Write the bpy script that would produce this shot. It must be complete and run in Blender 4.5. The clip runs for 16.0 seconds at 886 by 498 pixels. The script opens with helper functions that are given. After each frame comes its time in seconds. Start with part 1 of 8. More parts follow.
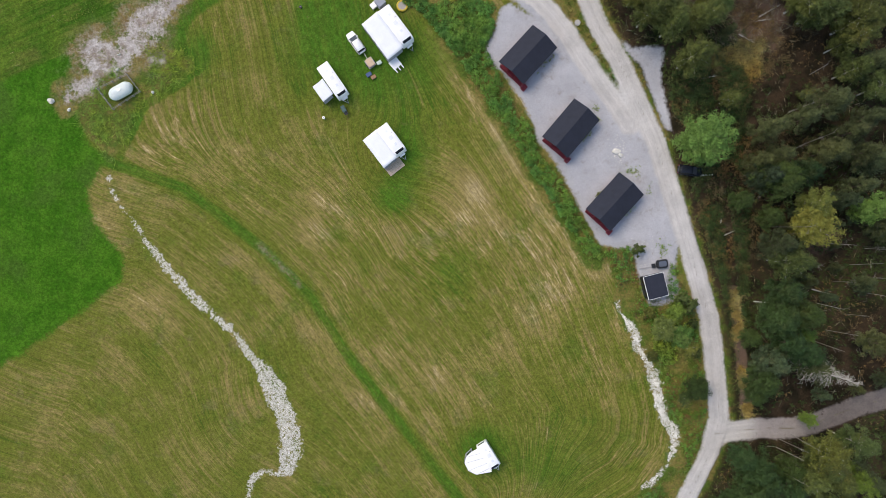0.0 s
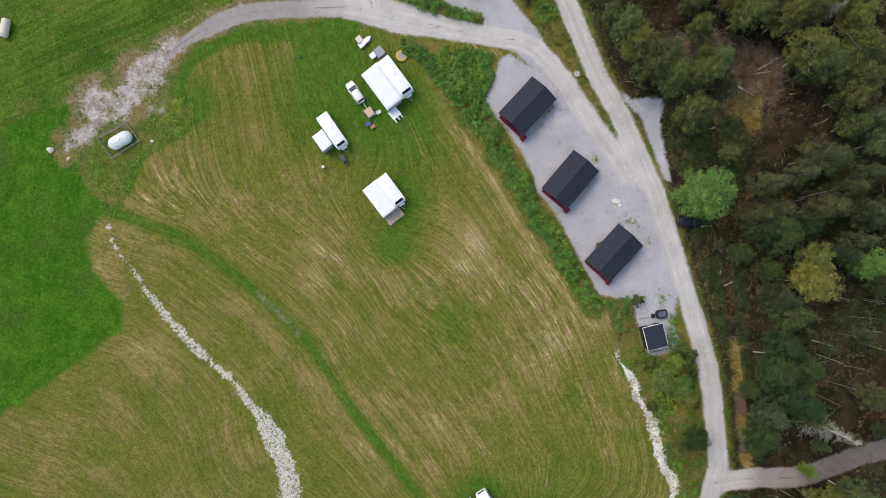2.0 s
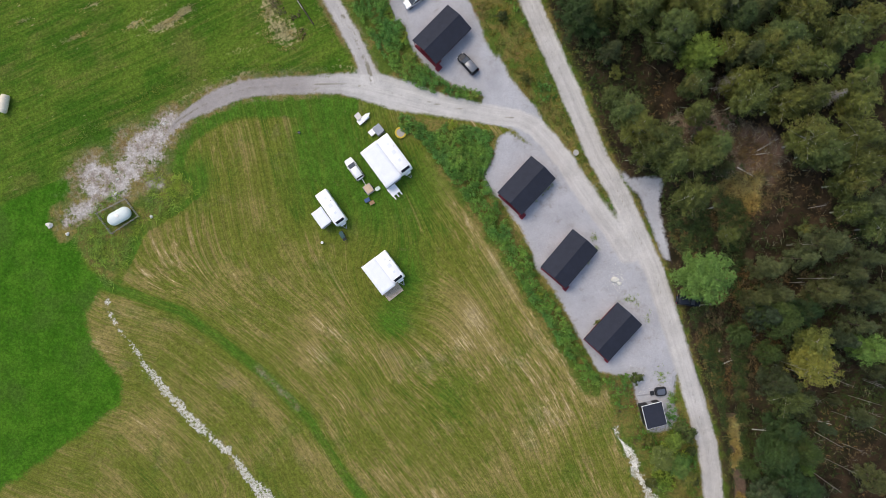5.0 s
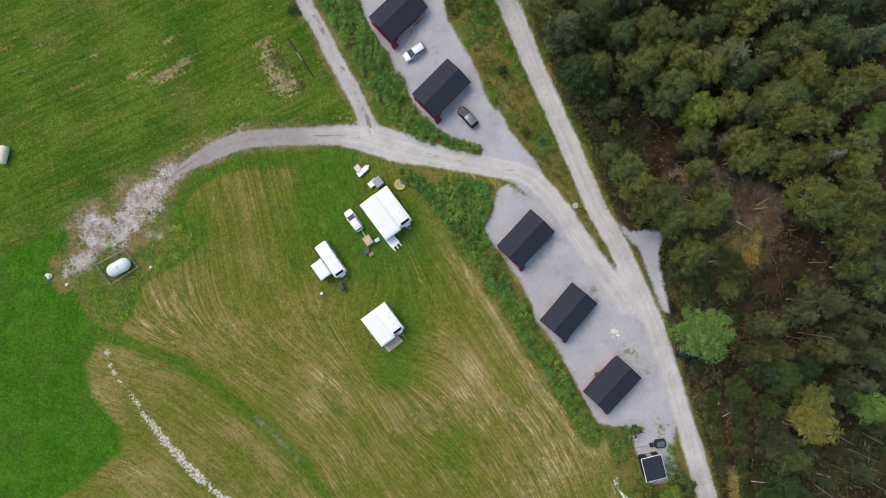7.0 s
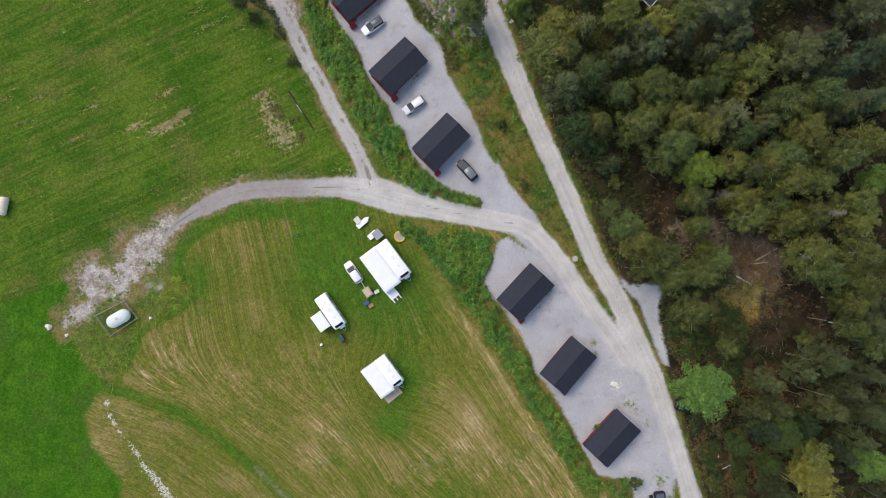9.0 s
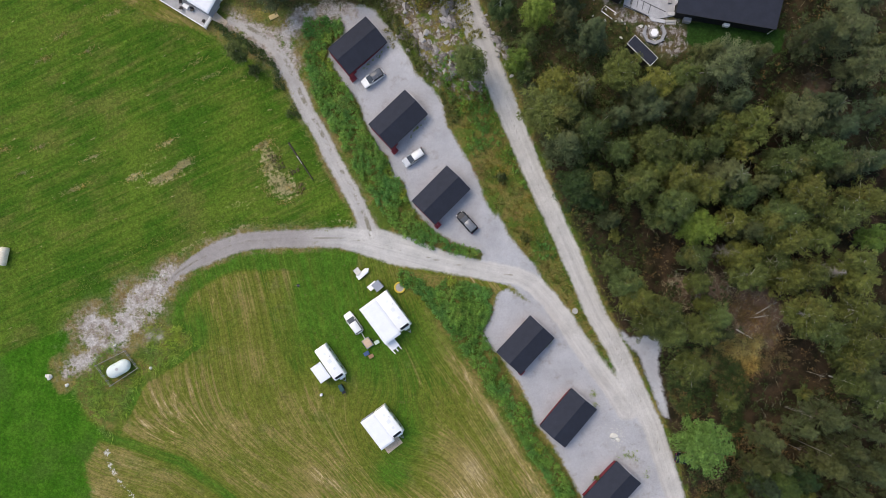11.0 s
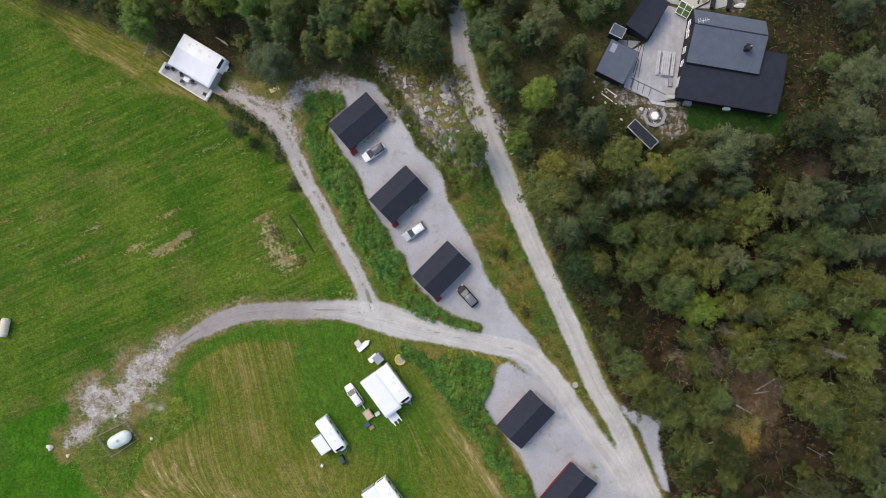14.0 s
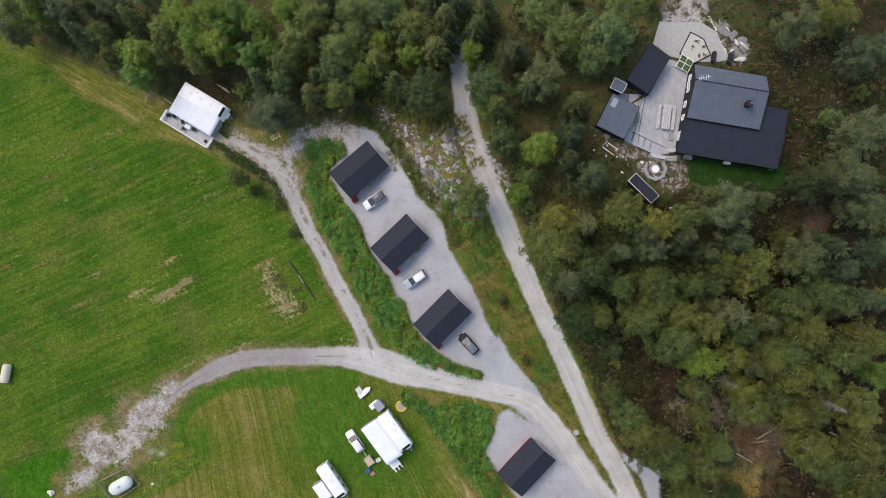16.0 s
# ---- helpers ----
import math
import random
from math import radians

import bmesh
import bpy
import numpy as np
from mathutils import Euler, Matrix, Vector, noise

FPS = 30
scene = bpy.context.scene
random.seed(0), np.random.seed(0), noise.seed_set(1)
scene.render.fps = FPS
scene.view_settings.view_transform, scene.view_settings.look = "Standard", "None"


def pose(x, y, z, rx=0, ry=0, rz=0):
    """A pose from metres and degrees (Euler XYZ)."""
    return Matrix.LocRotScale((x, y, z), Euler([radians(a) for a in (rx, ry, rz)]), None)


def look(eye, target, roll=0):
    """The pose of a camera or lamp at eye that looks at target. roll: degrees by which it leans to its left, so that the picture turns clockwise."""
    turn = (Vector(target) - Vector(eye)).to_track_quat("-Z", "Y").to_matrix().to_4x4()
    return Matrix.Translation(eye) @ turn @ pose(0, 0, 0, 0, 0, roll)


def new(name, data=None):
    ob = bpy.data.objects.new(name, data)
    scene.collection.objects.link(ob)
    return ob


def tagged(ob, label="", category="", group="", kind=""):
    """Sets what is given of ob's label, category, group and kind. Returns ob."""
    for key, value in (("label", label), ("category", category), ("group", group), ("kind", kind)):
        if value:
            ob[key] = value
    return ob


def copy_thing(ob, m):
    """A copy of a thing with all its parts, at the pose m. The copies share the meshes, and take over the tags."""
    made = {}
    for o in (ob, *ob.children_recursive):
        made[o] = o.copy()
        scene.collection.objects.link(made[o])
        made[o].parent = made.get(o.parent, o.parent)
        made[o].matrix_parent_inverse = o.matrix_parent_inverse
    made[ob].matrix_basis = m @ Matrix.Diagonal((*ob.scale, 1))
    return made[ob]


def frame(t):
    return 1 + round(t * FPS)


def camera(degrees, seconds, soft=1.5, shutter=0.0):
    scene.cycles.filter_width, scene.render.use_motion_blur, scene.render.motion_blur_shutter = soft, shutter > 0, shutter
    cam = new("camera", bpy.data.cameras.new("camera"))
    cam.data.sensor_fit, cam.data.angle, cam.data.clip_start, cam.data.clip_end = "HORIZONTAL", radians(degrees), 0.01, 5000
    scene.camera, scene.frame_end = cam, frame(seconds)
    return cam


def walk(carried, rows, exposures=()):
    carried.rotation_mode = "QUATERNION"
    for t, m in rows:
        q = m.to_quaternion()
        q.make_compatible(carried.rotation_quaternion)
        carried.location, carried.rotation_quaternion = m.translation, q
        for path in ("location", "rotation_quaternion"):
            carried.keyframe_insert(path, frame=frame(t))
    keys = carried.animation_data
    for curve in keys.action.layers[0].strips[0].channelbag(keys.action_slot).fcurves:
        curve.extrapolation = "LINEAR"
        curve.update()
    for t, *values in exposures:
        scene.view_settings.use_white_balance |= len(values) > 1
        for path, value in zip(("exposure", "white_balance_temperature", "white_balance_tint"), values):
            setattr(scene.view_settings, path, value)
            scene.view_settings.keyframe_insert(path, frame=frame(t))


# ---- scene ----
EXPOSURE, KELVIN, TINT = 0.85, 7700, 12
cam = camera(72.0, 16.0, soft=0.55)
PATH = [
    (0.0, -0.007, 0.000, 111.189),
    (0.5, 0.018, 2.313, 111.189),
    (1.0, 0.046, 4.674, 111.188),
    (1.5, 0.074, 7.099, 111.187),
    (2.0, 0.104, 9.476, 111.187),
    (2.5, 0.135, 11.873, 111.186),
    (3.0, 0.166, 14.325, 111.185),
    (3.5, 0.197, 16.707, 111.184),
    (4.0, 0.228, 19.148, 111.184),
    (6.5, 0.365, 31.418, 111.192),
    (7.0, 0.387, 33.874, 111.196),
    (7.5, 0.407, 36.343, 111.201),
    (8.0, 0.425, 38.801, 111.207),
    (8.5, 0.439, 41.290, 111.215),
    (9.0, 0.450, 43.733, 111.224),
    (11.5, 0.453, 55.752, 111.294),
    (12.0, 0.441, 58.057, 111.314),
    (12.5, 0.426, 60.350, 111.335),
    (13.0, 0.405, 62.595, 111.360),
    (13.5, 0.380, 64.858, 111.386),
    (14.0, 0.351, 67.127, 111.415),
    (14.5, 0.316, 69.344, 111.446),
    (15.0, 0.277, 71.564, 111.481),
    (15.5, 0.232, 73.807, 111.518),
    (16.0, 0.183, 76.000, 111.557),
]
walk(cam, [(t, pose(x, y, z, 0, 0, 0)) for t, x, y, z in PATH], [(0.0, EXPOSURE, KELVIN, TINT), (16.0, EXPOSURE, KELVIN, TINT)])

# ---- light: bright overcast sky with a weak, wide sun ----
world = bpy.data.worlds.new("overcast_sky")
scene.world = world
world.use_nodes = True
wt = world.node_tree
sky = wt.nodes.new("ShaderNodeTexSky")
sky.sky_type = "NISHITA"
sky.sun_disc = False
SUN_UP, SUN_ROUND = 52.0, -50.0
sky.sun_elevation, sky.sun_rotation = radians(SUN_UP), radians(SUN_ROUND)
wt.links.new(sky.outputs[0], wt.nodes["Background"].inputs["Color"])
wt.nodes["Background"].inputs["Strength"].default_value = 0.145
sun = new("sun", bpy.data.lights.new("sun", "SUN"))
sun.data.energy, sun.data.angle, sun.data.color = 1.0, radians(35), (1.0, 0.95, 0.88)
sun_way = Vector((math.sin(radians(SUN_ROUND)) * math.cos(radians(SUN_UP)), math.cos(radians(SUN_ROUND)) * math.cos(radians(SUN_UP)), math.sin(radians(SUN_UP))))
sun.matrix_world = look(sun_way * 300, (0, 0, 0))
# outlines and centre lines of the ground, metres
MAIN_ROAD = [(44.1, -56.7), (47.8, -48.7), (51.8, -39.3), (53.1, -32.5), (52.6, -28.1), (51.8, -21.4), (50.3, -12.7), (47.7, -4.2), (44.9, 4.3), (42, 12.8), (39.6, 20.1), (37.2, 25.3), (34.7, 30.5), (32.2, 35.7), (29.1, 40.7), (26.7, 46.0), (24.4, 51.2), (22.0, 56.5), (19.5, 61.7), (17.1, 66.8), (14.9, 72.0), (12.8, 77.0), (10.7, 82.1), (8.5, 87.0), (6.5, 91.8), (4.7, 97.0), (3.9, 102.2), (3.4, 106), (2.9, 109.7), (1.8, 115.9), (0.3, 121.1), (-0.7, 131.4)]
SIDE_ROAD = [(53, -35.6), (57.1, -34.9), (61.3, -34.3), (66.5, -34.2), (70.6, -33.2), (74.5, -31.5), (78.5, -29.7), (83.3, -28), (93.9, -25)]
DRIVE = [(34.6, 23.1), (32.1, 27.3), (29, 31.3), (26.3, 35.2), (23.2, 40), (20.5, 43.6), (17.4, 46.8), (14.2, 48.4), (10.6, 48.9), (5.3, 50), (-0, 51.1), (-5.3, 52.6), (-9.6, 53.7), (-13.9, 54.8), (-19.3, 55.6), (-25.9, 55.4), (-31.4, 55.3), (-36.9, 54.9), (-41.3, 53.8), (-46.8, 51.4), (-51.3, 48.5), (-54.1, 44.9)]
SCREE = [(-52.4, 50.3), (-54.6, 48.7), (-57.4, 46.5), (-59.6, 45.5), (-61.0, 44.4), (-61.8, 41.4), (-64.0, 40.0), (-65.1, 40.3), (-66.8, 41.3), (-69.0, 39.7), (-70.1, 38.4), (-69.0, 35.1), (-68.5, 34.0), (-70.1, 32.9), (-71.8, 31.6), (-73.4, 30.9), (-73.6, 29.6), (-73.2, 27.7), (-71.8, 28.7), (-70.2, 30.1), (-68.5, 30.1), (-67.1, 31.5), (-65.2, 33.1), (-61.9, 34.2), (-60.4, 35.6), (-60.2, 37.0), (-58.2, 37.8), (-57.4, 38.9), (-57.7, 39.7), (-55.8, 39.4), (-54.1, 41.6), (-53.3, 43.8), (-52.6, 46.0), (-50.2, 47.6)]
SCREE_SPOT = [(-57.3, 38.4), (-53.6, 38.4), (-53.1, 36.7), (-54.2, 34.0), (-55.8, 34.0), (-57.4, 36.2)]
TRACK = [(-13.1, 54.6), (-14.4, 58.9), (-16.3, 63.2), (-18.5, 67), (-20.6, 70.8), (-22.7, 75), (-24.9, 78.8), (-27, 83.1), (-28.6, 86.8), (-29.9, 89.5), (-32.3, 92.4), (-35.6, 94.5), (-39.4, 96.5)]
LOOP = [(-29.6, 89.1), (-29, 94.2), (-25.7, 97.1), (-20.3, 98.1), (-16.6, 97.4)]
LOT_SOUTH = [(10.6, 44.6), (10.0, 41.9), (9.0, 39.8), (8.0, 38.2), (8.2, 36.1), (11.3, 33.2), (15, 27.8), (16.9, 24.1), (18, 20.4), (21.5, 16.2), (24.2, 10.8), (26.9, 6), (29.9, 1), (32.8, 0.1), (35.1, 0.4), (36.5, -1.5), (37.1, -4.2), (38.3, -8.5), (39.4, -10.7), (43.1, -10.6), (44.7, -7.6), (43.6, -4.2), (44.9, 2.2), (43.2, 8.6), (40.8, 14.9), (38.2, 21.2), (33.6, 26.4), (29.1, 30.7), (25.9, 34.9), (22.7, 40.1), (17.4, 43.5), (15.3, 44.0), (12.3, 46.0)]
LOT_NORTH = [(6.6, 53.3), (1.9, 54.8), (-1.3, 56.9), (-4.5, 60.1), (-6.6, 64.4), (-6.8, 66.3), (-8.8, 67.1), (-9.8, 70.8), (-11.9, 72.4), (-13.5, 75.6), (-15.1, 80.4), (-17.2, 83.5), (-19.4, 86.2), (-21, 88.9), (-20.4, 91.5), (-18, 93.6), (-18, 95.6), (-19.3, 97.2), (-15, 99), (-12.3, 97.6), (-9.7, 94.4), (-6.5, 89.7), (-4.4, 85.5), (-1.3, 82.4), (0.3, 80.3), (1.3, 76.1), (3.4, 72.4), (6.1, 67.7), (8.2, 62.4), (10.8, 58.2), (14, 52.9), (15.6, 48.7), (9.3, 49.6), (8.2, 51.9)]
APRON = [(8.1, 53.4), (10.4, 60.1), (12.5, 56.5), (15.2, 52.7), (17.3, 50.8), (18.9, 47.6), (20.5, 45.0), (22.0, 43.4), (23.6, 41.3), (25.2, 38.2), (26.8, 35.0), (27.9, 32.9), (23.2, 32.9), (19.0, 38.2), (17.4, 43.3), (13.2, 46.4), (7.4, 48.0), (2.1, 49.9), (7.4, 51.3)]
LAYBY = [(32.9, 39.0), (34.9, 37.3), (37.4, 37.6), (40.6, 37.3), (40.7, 35.0), (40.6, 32.9), (40.8, 29.8), (41.8, 25.6), (43.0, 21.4), (40.9, 22.4), (38.7, 27.7), (37.1, 31.9), (36.3, 34.0), (35.0, 35.0), (33.4, 36.6)]
HEDGE_SOUTH = [(9.6, 43.2), (8.3, 37.3), (10.1, 33.4), (12.8, 28.2), (16.6, 22.9), (18.2, 17.5), (22, 13.2), (25.2, 7.8), (27.9, 2.4), (30.6, -0.9), (29.6, -3.3), (27.5, -2.1), (24.8, 2.3), (22.1, 6.1), (19.3, 10.4), (16.6, 14.7), (13.4, 20.7), (9.6, 26), (5.9, 31.4), (2.1, 36.8), (-0.5, 40.5), (2.1, 43.2)]
HEDGE_NORTH = [(-25.2, 96.3), (-21.4, 96.8), (-18.2, 95.7), (-18, 93.6), (-20.4, 92), (-21.3, 90.4), (-20.2, 87.8), (-17.8, 84.1), (-15.6, 79.8), (-13.5, 75), (-10.3, 70.8), (-8.8, 67.1), (-6.8, 65.5), (-6.4, 63.3), (-4, 59.1), (-0.8, 56.4), (1.9, 54.8), (7.2, 53.1), (6.1, 51.9), (1.9, 52.7), (-3.4, 53.9), (-6.7, 55.8), (-9.3, 57.9), (-11.3, 61.1), (-13.9, 64.9), (-16.5, 69.2), (-19.2, 74), (-21.8, 78.2), (-23.7, 82.5), (-25, 86.8), (-25.8, 92.1)]
WEEDS_MID = [(-8, 49.6), (1.1, 48.5), (9.5, 46.1), (13.2, 44.7), (10.1, 42.1), (8.5, 37.3), (2.1, 36.8), (-2.1, 42.1), (-4.3, 44.8), (-8.6, 46.9)]
LUSH_WEST = [(-98.8, -30.5), (-86.1, -23), (-79.8, -18.8), (-72.2, -13.4), (-65.6, -8.5), (-62.5, -5.4), (-62.5, -1), (-65.5, 2.3), (-68.2, 5.6), (-69.3, 11.1), (-67.4, 14.2), (-65.7, 17.7), (-69.7, 21), (-73.5, 25.1), (-75.9, 28.1), (-81.5, 31.9), (-88, 35.1), (-98.7, 37.2)]
FIELD_NORTH = [(-96.2, 34.5), (-83.2, 37.3), (-76.7, 40), (-72.3, 43.8), (-65.6, 47.7), (-57.8, 52.5), (-50.1, 56.3), (-41.2, 58.2), (-30.2, 57.5), (-19.3, 57), (-16.6, 58.4), (-18.7, 63), (-21.4, 68.3), (-24.1, 74.2), (-27.8, 82.7), (-29.2, 83.6), (-32.4, 87.9), (-36.2, 92.2), (-40.5, 94.6), (-44.1, 92.8), (-54.2, 97.7), (-61.8, 101.5), (-70.5, 106.4), (-79.2, 111.3), (-86.8, 115), (-97.5, 120.4)]
TANK_WEEDS = [(-73.6, 27.9), (-67.5, 32.3), (-59.7, 38.4), (-52.5, 38.9), (-48.1, 37.8), (-47.1, 35.1), (-50.4, 32.3), (-53.8, 30.1), (-58.2, 27.4), (-61, 21.3), (-63.9, 15.8), (-67.7, 19.1), (-71.4, 23.5)]
STREAM_WEST = [(-65.1, 13.9), (-64.3, 10.6), (-62.1, 7.3), (-59.9, 5.1), (-58.3, 1.8), (-55.9, -1.0), (-52.9, -4.6), (-48.5, -9.8), (-44.7, -13.2), (-42.0, -15.2), (-39.2, -18.7), (-37.1, -22.1), (-35.1, -24.3), (-33.3, -27.7), (-31.6, -32.2), (-30.3, -36.7), (-30.0, -40.1), (-30.9, -43.3), (-32.9, -44.6), (-35.1, -43.7), (-37.3, -45.1), (-38.0, -46.8), (-38.7, -49.1), (-39.5, -52)]
STREAM_WEST_HALF = [0.15, 0.1, 0.15, 0.15, 0.1, 0.6, 0.6, 0.9, 0.6, 0.65, 0.5, 0.7, 1.6, 2.1, 1.9, 2.1, 2.2, 1.7, 0.5, 0.2, 0.5, 0.6, 0.5, 0.3]
STREAM_EAST = [(33.3, -10.7), (34.2, -12.3), (35.5, -14.0), (36.9, -16.7), (37.5, -18.9), (39.2, -21.6), (40.3, -23.8), (41.2, -27.1), (41.9, -30.4), (43.1, -33.3), (44.8, -34.9), (45.1, -37.8), (44.4, -40.0), (43.6, -42.3), (42.0, -44.0), (40.4, -45.7), (38.8, -46.9)]
STREAM_EAST_HALF = [0.4, 0.2, 0.6, 0.7, 0.7, 0.6, 0.9, 1.1, 1.0, 0.8, 0.9, 0.7, 0.5, 0.0, 0.5, 0.6, 0.0]
FIELD_EDGE = [(-4, 45), (2.1, 36.8), (9.6, 26), (16.6, 14.7), (24.8, 2.3), (30, -7), (34, -16), (37.5, -24), (39.5, -32), (39, -38), (35, -44), (27, -49.5), (16, -56)]
SWATH_GUIDE = [(-94.4, 30), (-72.9, 21), (-64.6, 16.8), (-50.6, 12.1), (-41.8, 5.4), (-34.3, -0.6), (-25.4, -9.9), (-19.5, -19.5), (-12.0, -29.8), (-2.2, -42.4), (5.2, -52), (13.1, -68.6)]
VERGE_EAST = [(29.9, 0.1), (32.8, -6.4), (32.6, -10.2), (34.5, -15.1), (36.7, -20.5), (39, -24.9), (40.7, -29.4), (42.4, -33.3), (43.7, -38.3), (40.5, -45.2), (37.3, -48.7), (36.5, -62.6), (46.2, -54.3), (50.1, -42.7), (51.3, -30.3), (50, -21.5), (48.3, -12.8), (45.7, -6.3), (43.2, 0.1), (35.9, 1.2)]
YARD = [(37.4, 118), (35.3, 110.6), (32.1, 108.8), (26.7, 101), (24.9, 96.9), (28.2, 92.5), (33.5, 88.6), (37.4, 84.8), (41, 86.6), (52.2, 87.5), (56.2, 85.7), (57.2, 90.3), (58, 98.6), (55.1, 99.5), (54.5, 105.1), (51.2, 106.9), (50.3, 110.2), (45, 114.7), (44.2, 117.7)]
LAWN = [(41, 91.3), (57.7, 89.9), (56.7, 86.1), (52.4, 85.2), (43.8, 86.1), (40.9, 87.7)]
ROCKS = [(-12.2, 102.7), (-3.3, 97.3), (2.3, 97.9), (3.6, 93.5), (5.4, 90.1), (6.4, 86.2), (7.9, 82.9), (6.5, 80.3), (1.6, 81.8), (-2.9, 85.0), (-4.0, 88.7), (-7.6, 93.3), (-10.8, 97.8)]
ROADSIDE_ROCKS = [(5.4, 99.1), (6.7, 95.5), (8.4, 92.7), (11.2, 90.1), (12.6, 87.4), (11.6, 86.8), (9.1, 89.4), (7.1, 92.1)]
GARDEN_PATH = [(39.1, 124), (45, 123.7), (44.2, 117.7), (43.5, 113.7), (36.7, 113.8), (38.3, 117.9)]
GARDEN_ROCK = [(26, 95.9), (29.1, 92.5), (32.5, 89.6), (35.4, 87.2), (37.9, 85.2), (40.5, 87.1), (40.8, 90.8), (36.4, 92.3), (31.3, 94.2)]
GARDEN_BANK = [(44.1, 114.9), (47.6, 112.7), (51.7, 109.3), (50.4, 106.4), (47.9, 107.1)]
PALE_TUFTS = [(-67.7, 91.3), (-46.2, 89.0), (-43.7, 86.4), (-48.8, 70.2), (-59.4, 67.3), (-77.1, 73.2), (-84.3, 72.5), (-53.7, 66.9), (-67.5, 71.0), (-72.8, 94.3), (-50.4, 68.8), (-70.6, 65.1), (-80.8, 68.1), (-34.6, 73.0), (-52.5, 73.9), (-75.9, 90.0), (-37.4, 86.0), (-62.4, 98.5)]
RELIEF = [-4.6, 6.25, 5.27, 3.4, 4.0, -0.29, -0.62, -0.25, -1.23, 0.02, 7.0]

# ---- materials ----
class Mat:
    """A small builder of node materials."""

    def __init__(self, name):
        self.m = bpy.data.materials.new(name)
        self.m.use_nodes = True
        self.t = self.m.node_tree
        self.b = self.t.nodes["Principled BSDF"]
        self.b.inputs["Specular IOR Level"].default_value = 0.3

    def put(self, socket, v):
        if isinstance(v, bpy.types.NodeSocket):
            self.t.links.new(v, socket)
        elif isinstance(v, tuple) and len(v) == 3 and socket.type == "RGBA":
            socket.default_value = (*v, 1)
        else:
            socket.default_value = v

    def set(self, **ins):
        for k, v in ins.items():
            self.put(self.b.inputs[k.replace("_", " ")], v)
        return self

    def pos(self):
        return self.t.nodes.new("ShaderNodeNewGeometry").outputs["Position"]

    def local(self):
        return self.t.nodes.new("ShaderNodeTexCoord").outputs["Object"]

    def attr(self, name, vector=False):
        n = self.t.nodes.new("ShaderNodeAttribute")
        n.attribute_name = name
        return n.outputs["Vector" if vector else "Fac"]

    def chance(self):
        return self.t.nodes.new("ShaderNodeObjectInfo").outputs["Random"]

    def island(self):
        return self.t.nodes.new("ShaderNodeNewGeometry").outputs["Random Per Island"]

    def scaled(self, v, s):
        n = self.t.nodes.new("ShaderNodeVectorMath")
        n.operation = "MULTIPLY"
        self.put(n.inputs[0], v)
        n.inputs[1].default_value = s
        return n.outputs[0]

    def noise(self, v, scale, detail=3.0, rough=0.55, warp=0.0):
        n = self.t.nodes.new("ShaderNodeTexNoise")
        self.put(n.inputs["Vector"], v)
        n.inputs["Scale"].default_value, n.inputs["Detail"].default_value = scale, detail
        n.inputs["Roughness"].default_value, n.inputs["Distortion"].default_value = rough, warp
        return n.outputs["Fac"]

    def cells(self, v, scale, out="Distance"):
        n = self.t.nodes.new("ShaderNodeTexVoronoi")
        self.put(n.inputs["Vector"], v)
        n.inputs["Scale"].default_value = scale
        return n.outputs[out]

    def wave(self, v, scale, warp=1.0):
        n = self.t.nodes.new("ShaderNodeTexWave")
        self.put(n.inputs["Vector"], v)
        n.inputs["Scale"].default_value, n.inputs["Distortion"].default_value = scale, warp
        return n.outputs["Fac"]

    def math(self, op, a, b=0.0, c=0.0):
        n = self.t.nodes.new("ShaderNodeMath")
        n.operation = op
        for i, v in enumerate((a, b, c)):
            self.put(n.inputs[i], v)
        return n.outputs[0]

    def step(self, v, lo, hi):
        n = self.t.nodes.new("ShaderNodeMapRange")
        n.interpolation_type = "SMOOTHSTEP"
        self.put(n.inputs["Value"], v)
        n.inputs["From Min"].default_value, n.inputs["From Max"].default_value = lo, hi
        return n.outputs["Result"]

    def mix(self, f, a, b):
        n = self.t.nodes.new("ShaderNodeMix")
        n.data_type = "RGBA"
        self.put(n.inputs[0], f)
        self.put(n.inputs[6], a)
        self.put(n.inputs[7], b)
        return n.outputs[2]

    def vary(self, colour, f, lo, hi):
        """The colour times a factor that runs from lo to hi with f."""
        g = self.t.nodes.new("ShaderNodeMapRange")
        self.put(g.inputs["Value"], f)
        g.inputs["From Min"].default_value, g.inputs["From Max"].default_value = 0.25, 0.75
        g.inputs["To Min"].default_value, g.inputs["To Max"].default_value = lo, hi
        n = self.t.nodes.new("ShaderNodeVectorMath")
        n.operation = "SCALE"
        self.put(n.inputs[0], colour)
        self.t.links.new(g.outputs[0], n.inputs["Scale"])
        return n.outputs[0]

    def bump(self, height, strength=0.5, distance=0.05):
        n = self.t.nodes.new("ShaderNodeBump")
        n.inputs["Strength"].default_value, n.inputs["Distance"].default_value = strength, distance
        self.put(n.inputs["Height"], height)
        self.t.links.new(n.outputs[0], self.b.inputs["Normal"])
        return self


def plain(name, colour, rough=0.6, metal=0.0, wear=0.12, scale=3.0, bump=0.0):
    """Paint, plastic, metal or fabric with slight staining and grain."""
    m = Mat(name)
    p = m.local()
    c = m.vary(colour, m.noise(p, scale, 4), 1 - wear, 1 + wear)
    c = m.vary(c, m.noise(p, scale * 12, 2), 1 - wear * 0.5, 1 + wear * 0.5)
    m.set(Base_Color=c, Roughness=rough, Metallic=metal)
    if bump:
        m.bump(m.noise(p, scale * 10, 3), bump, 0.02)
    return m.m


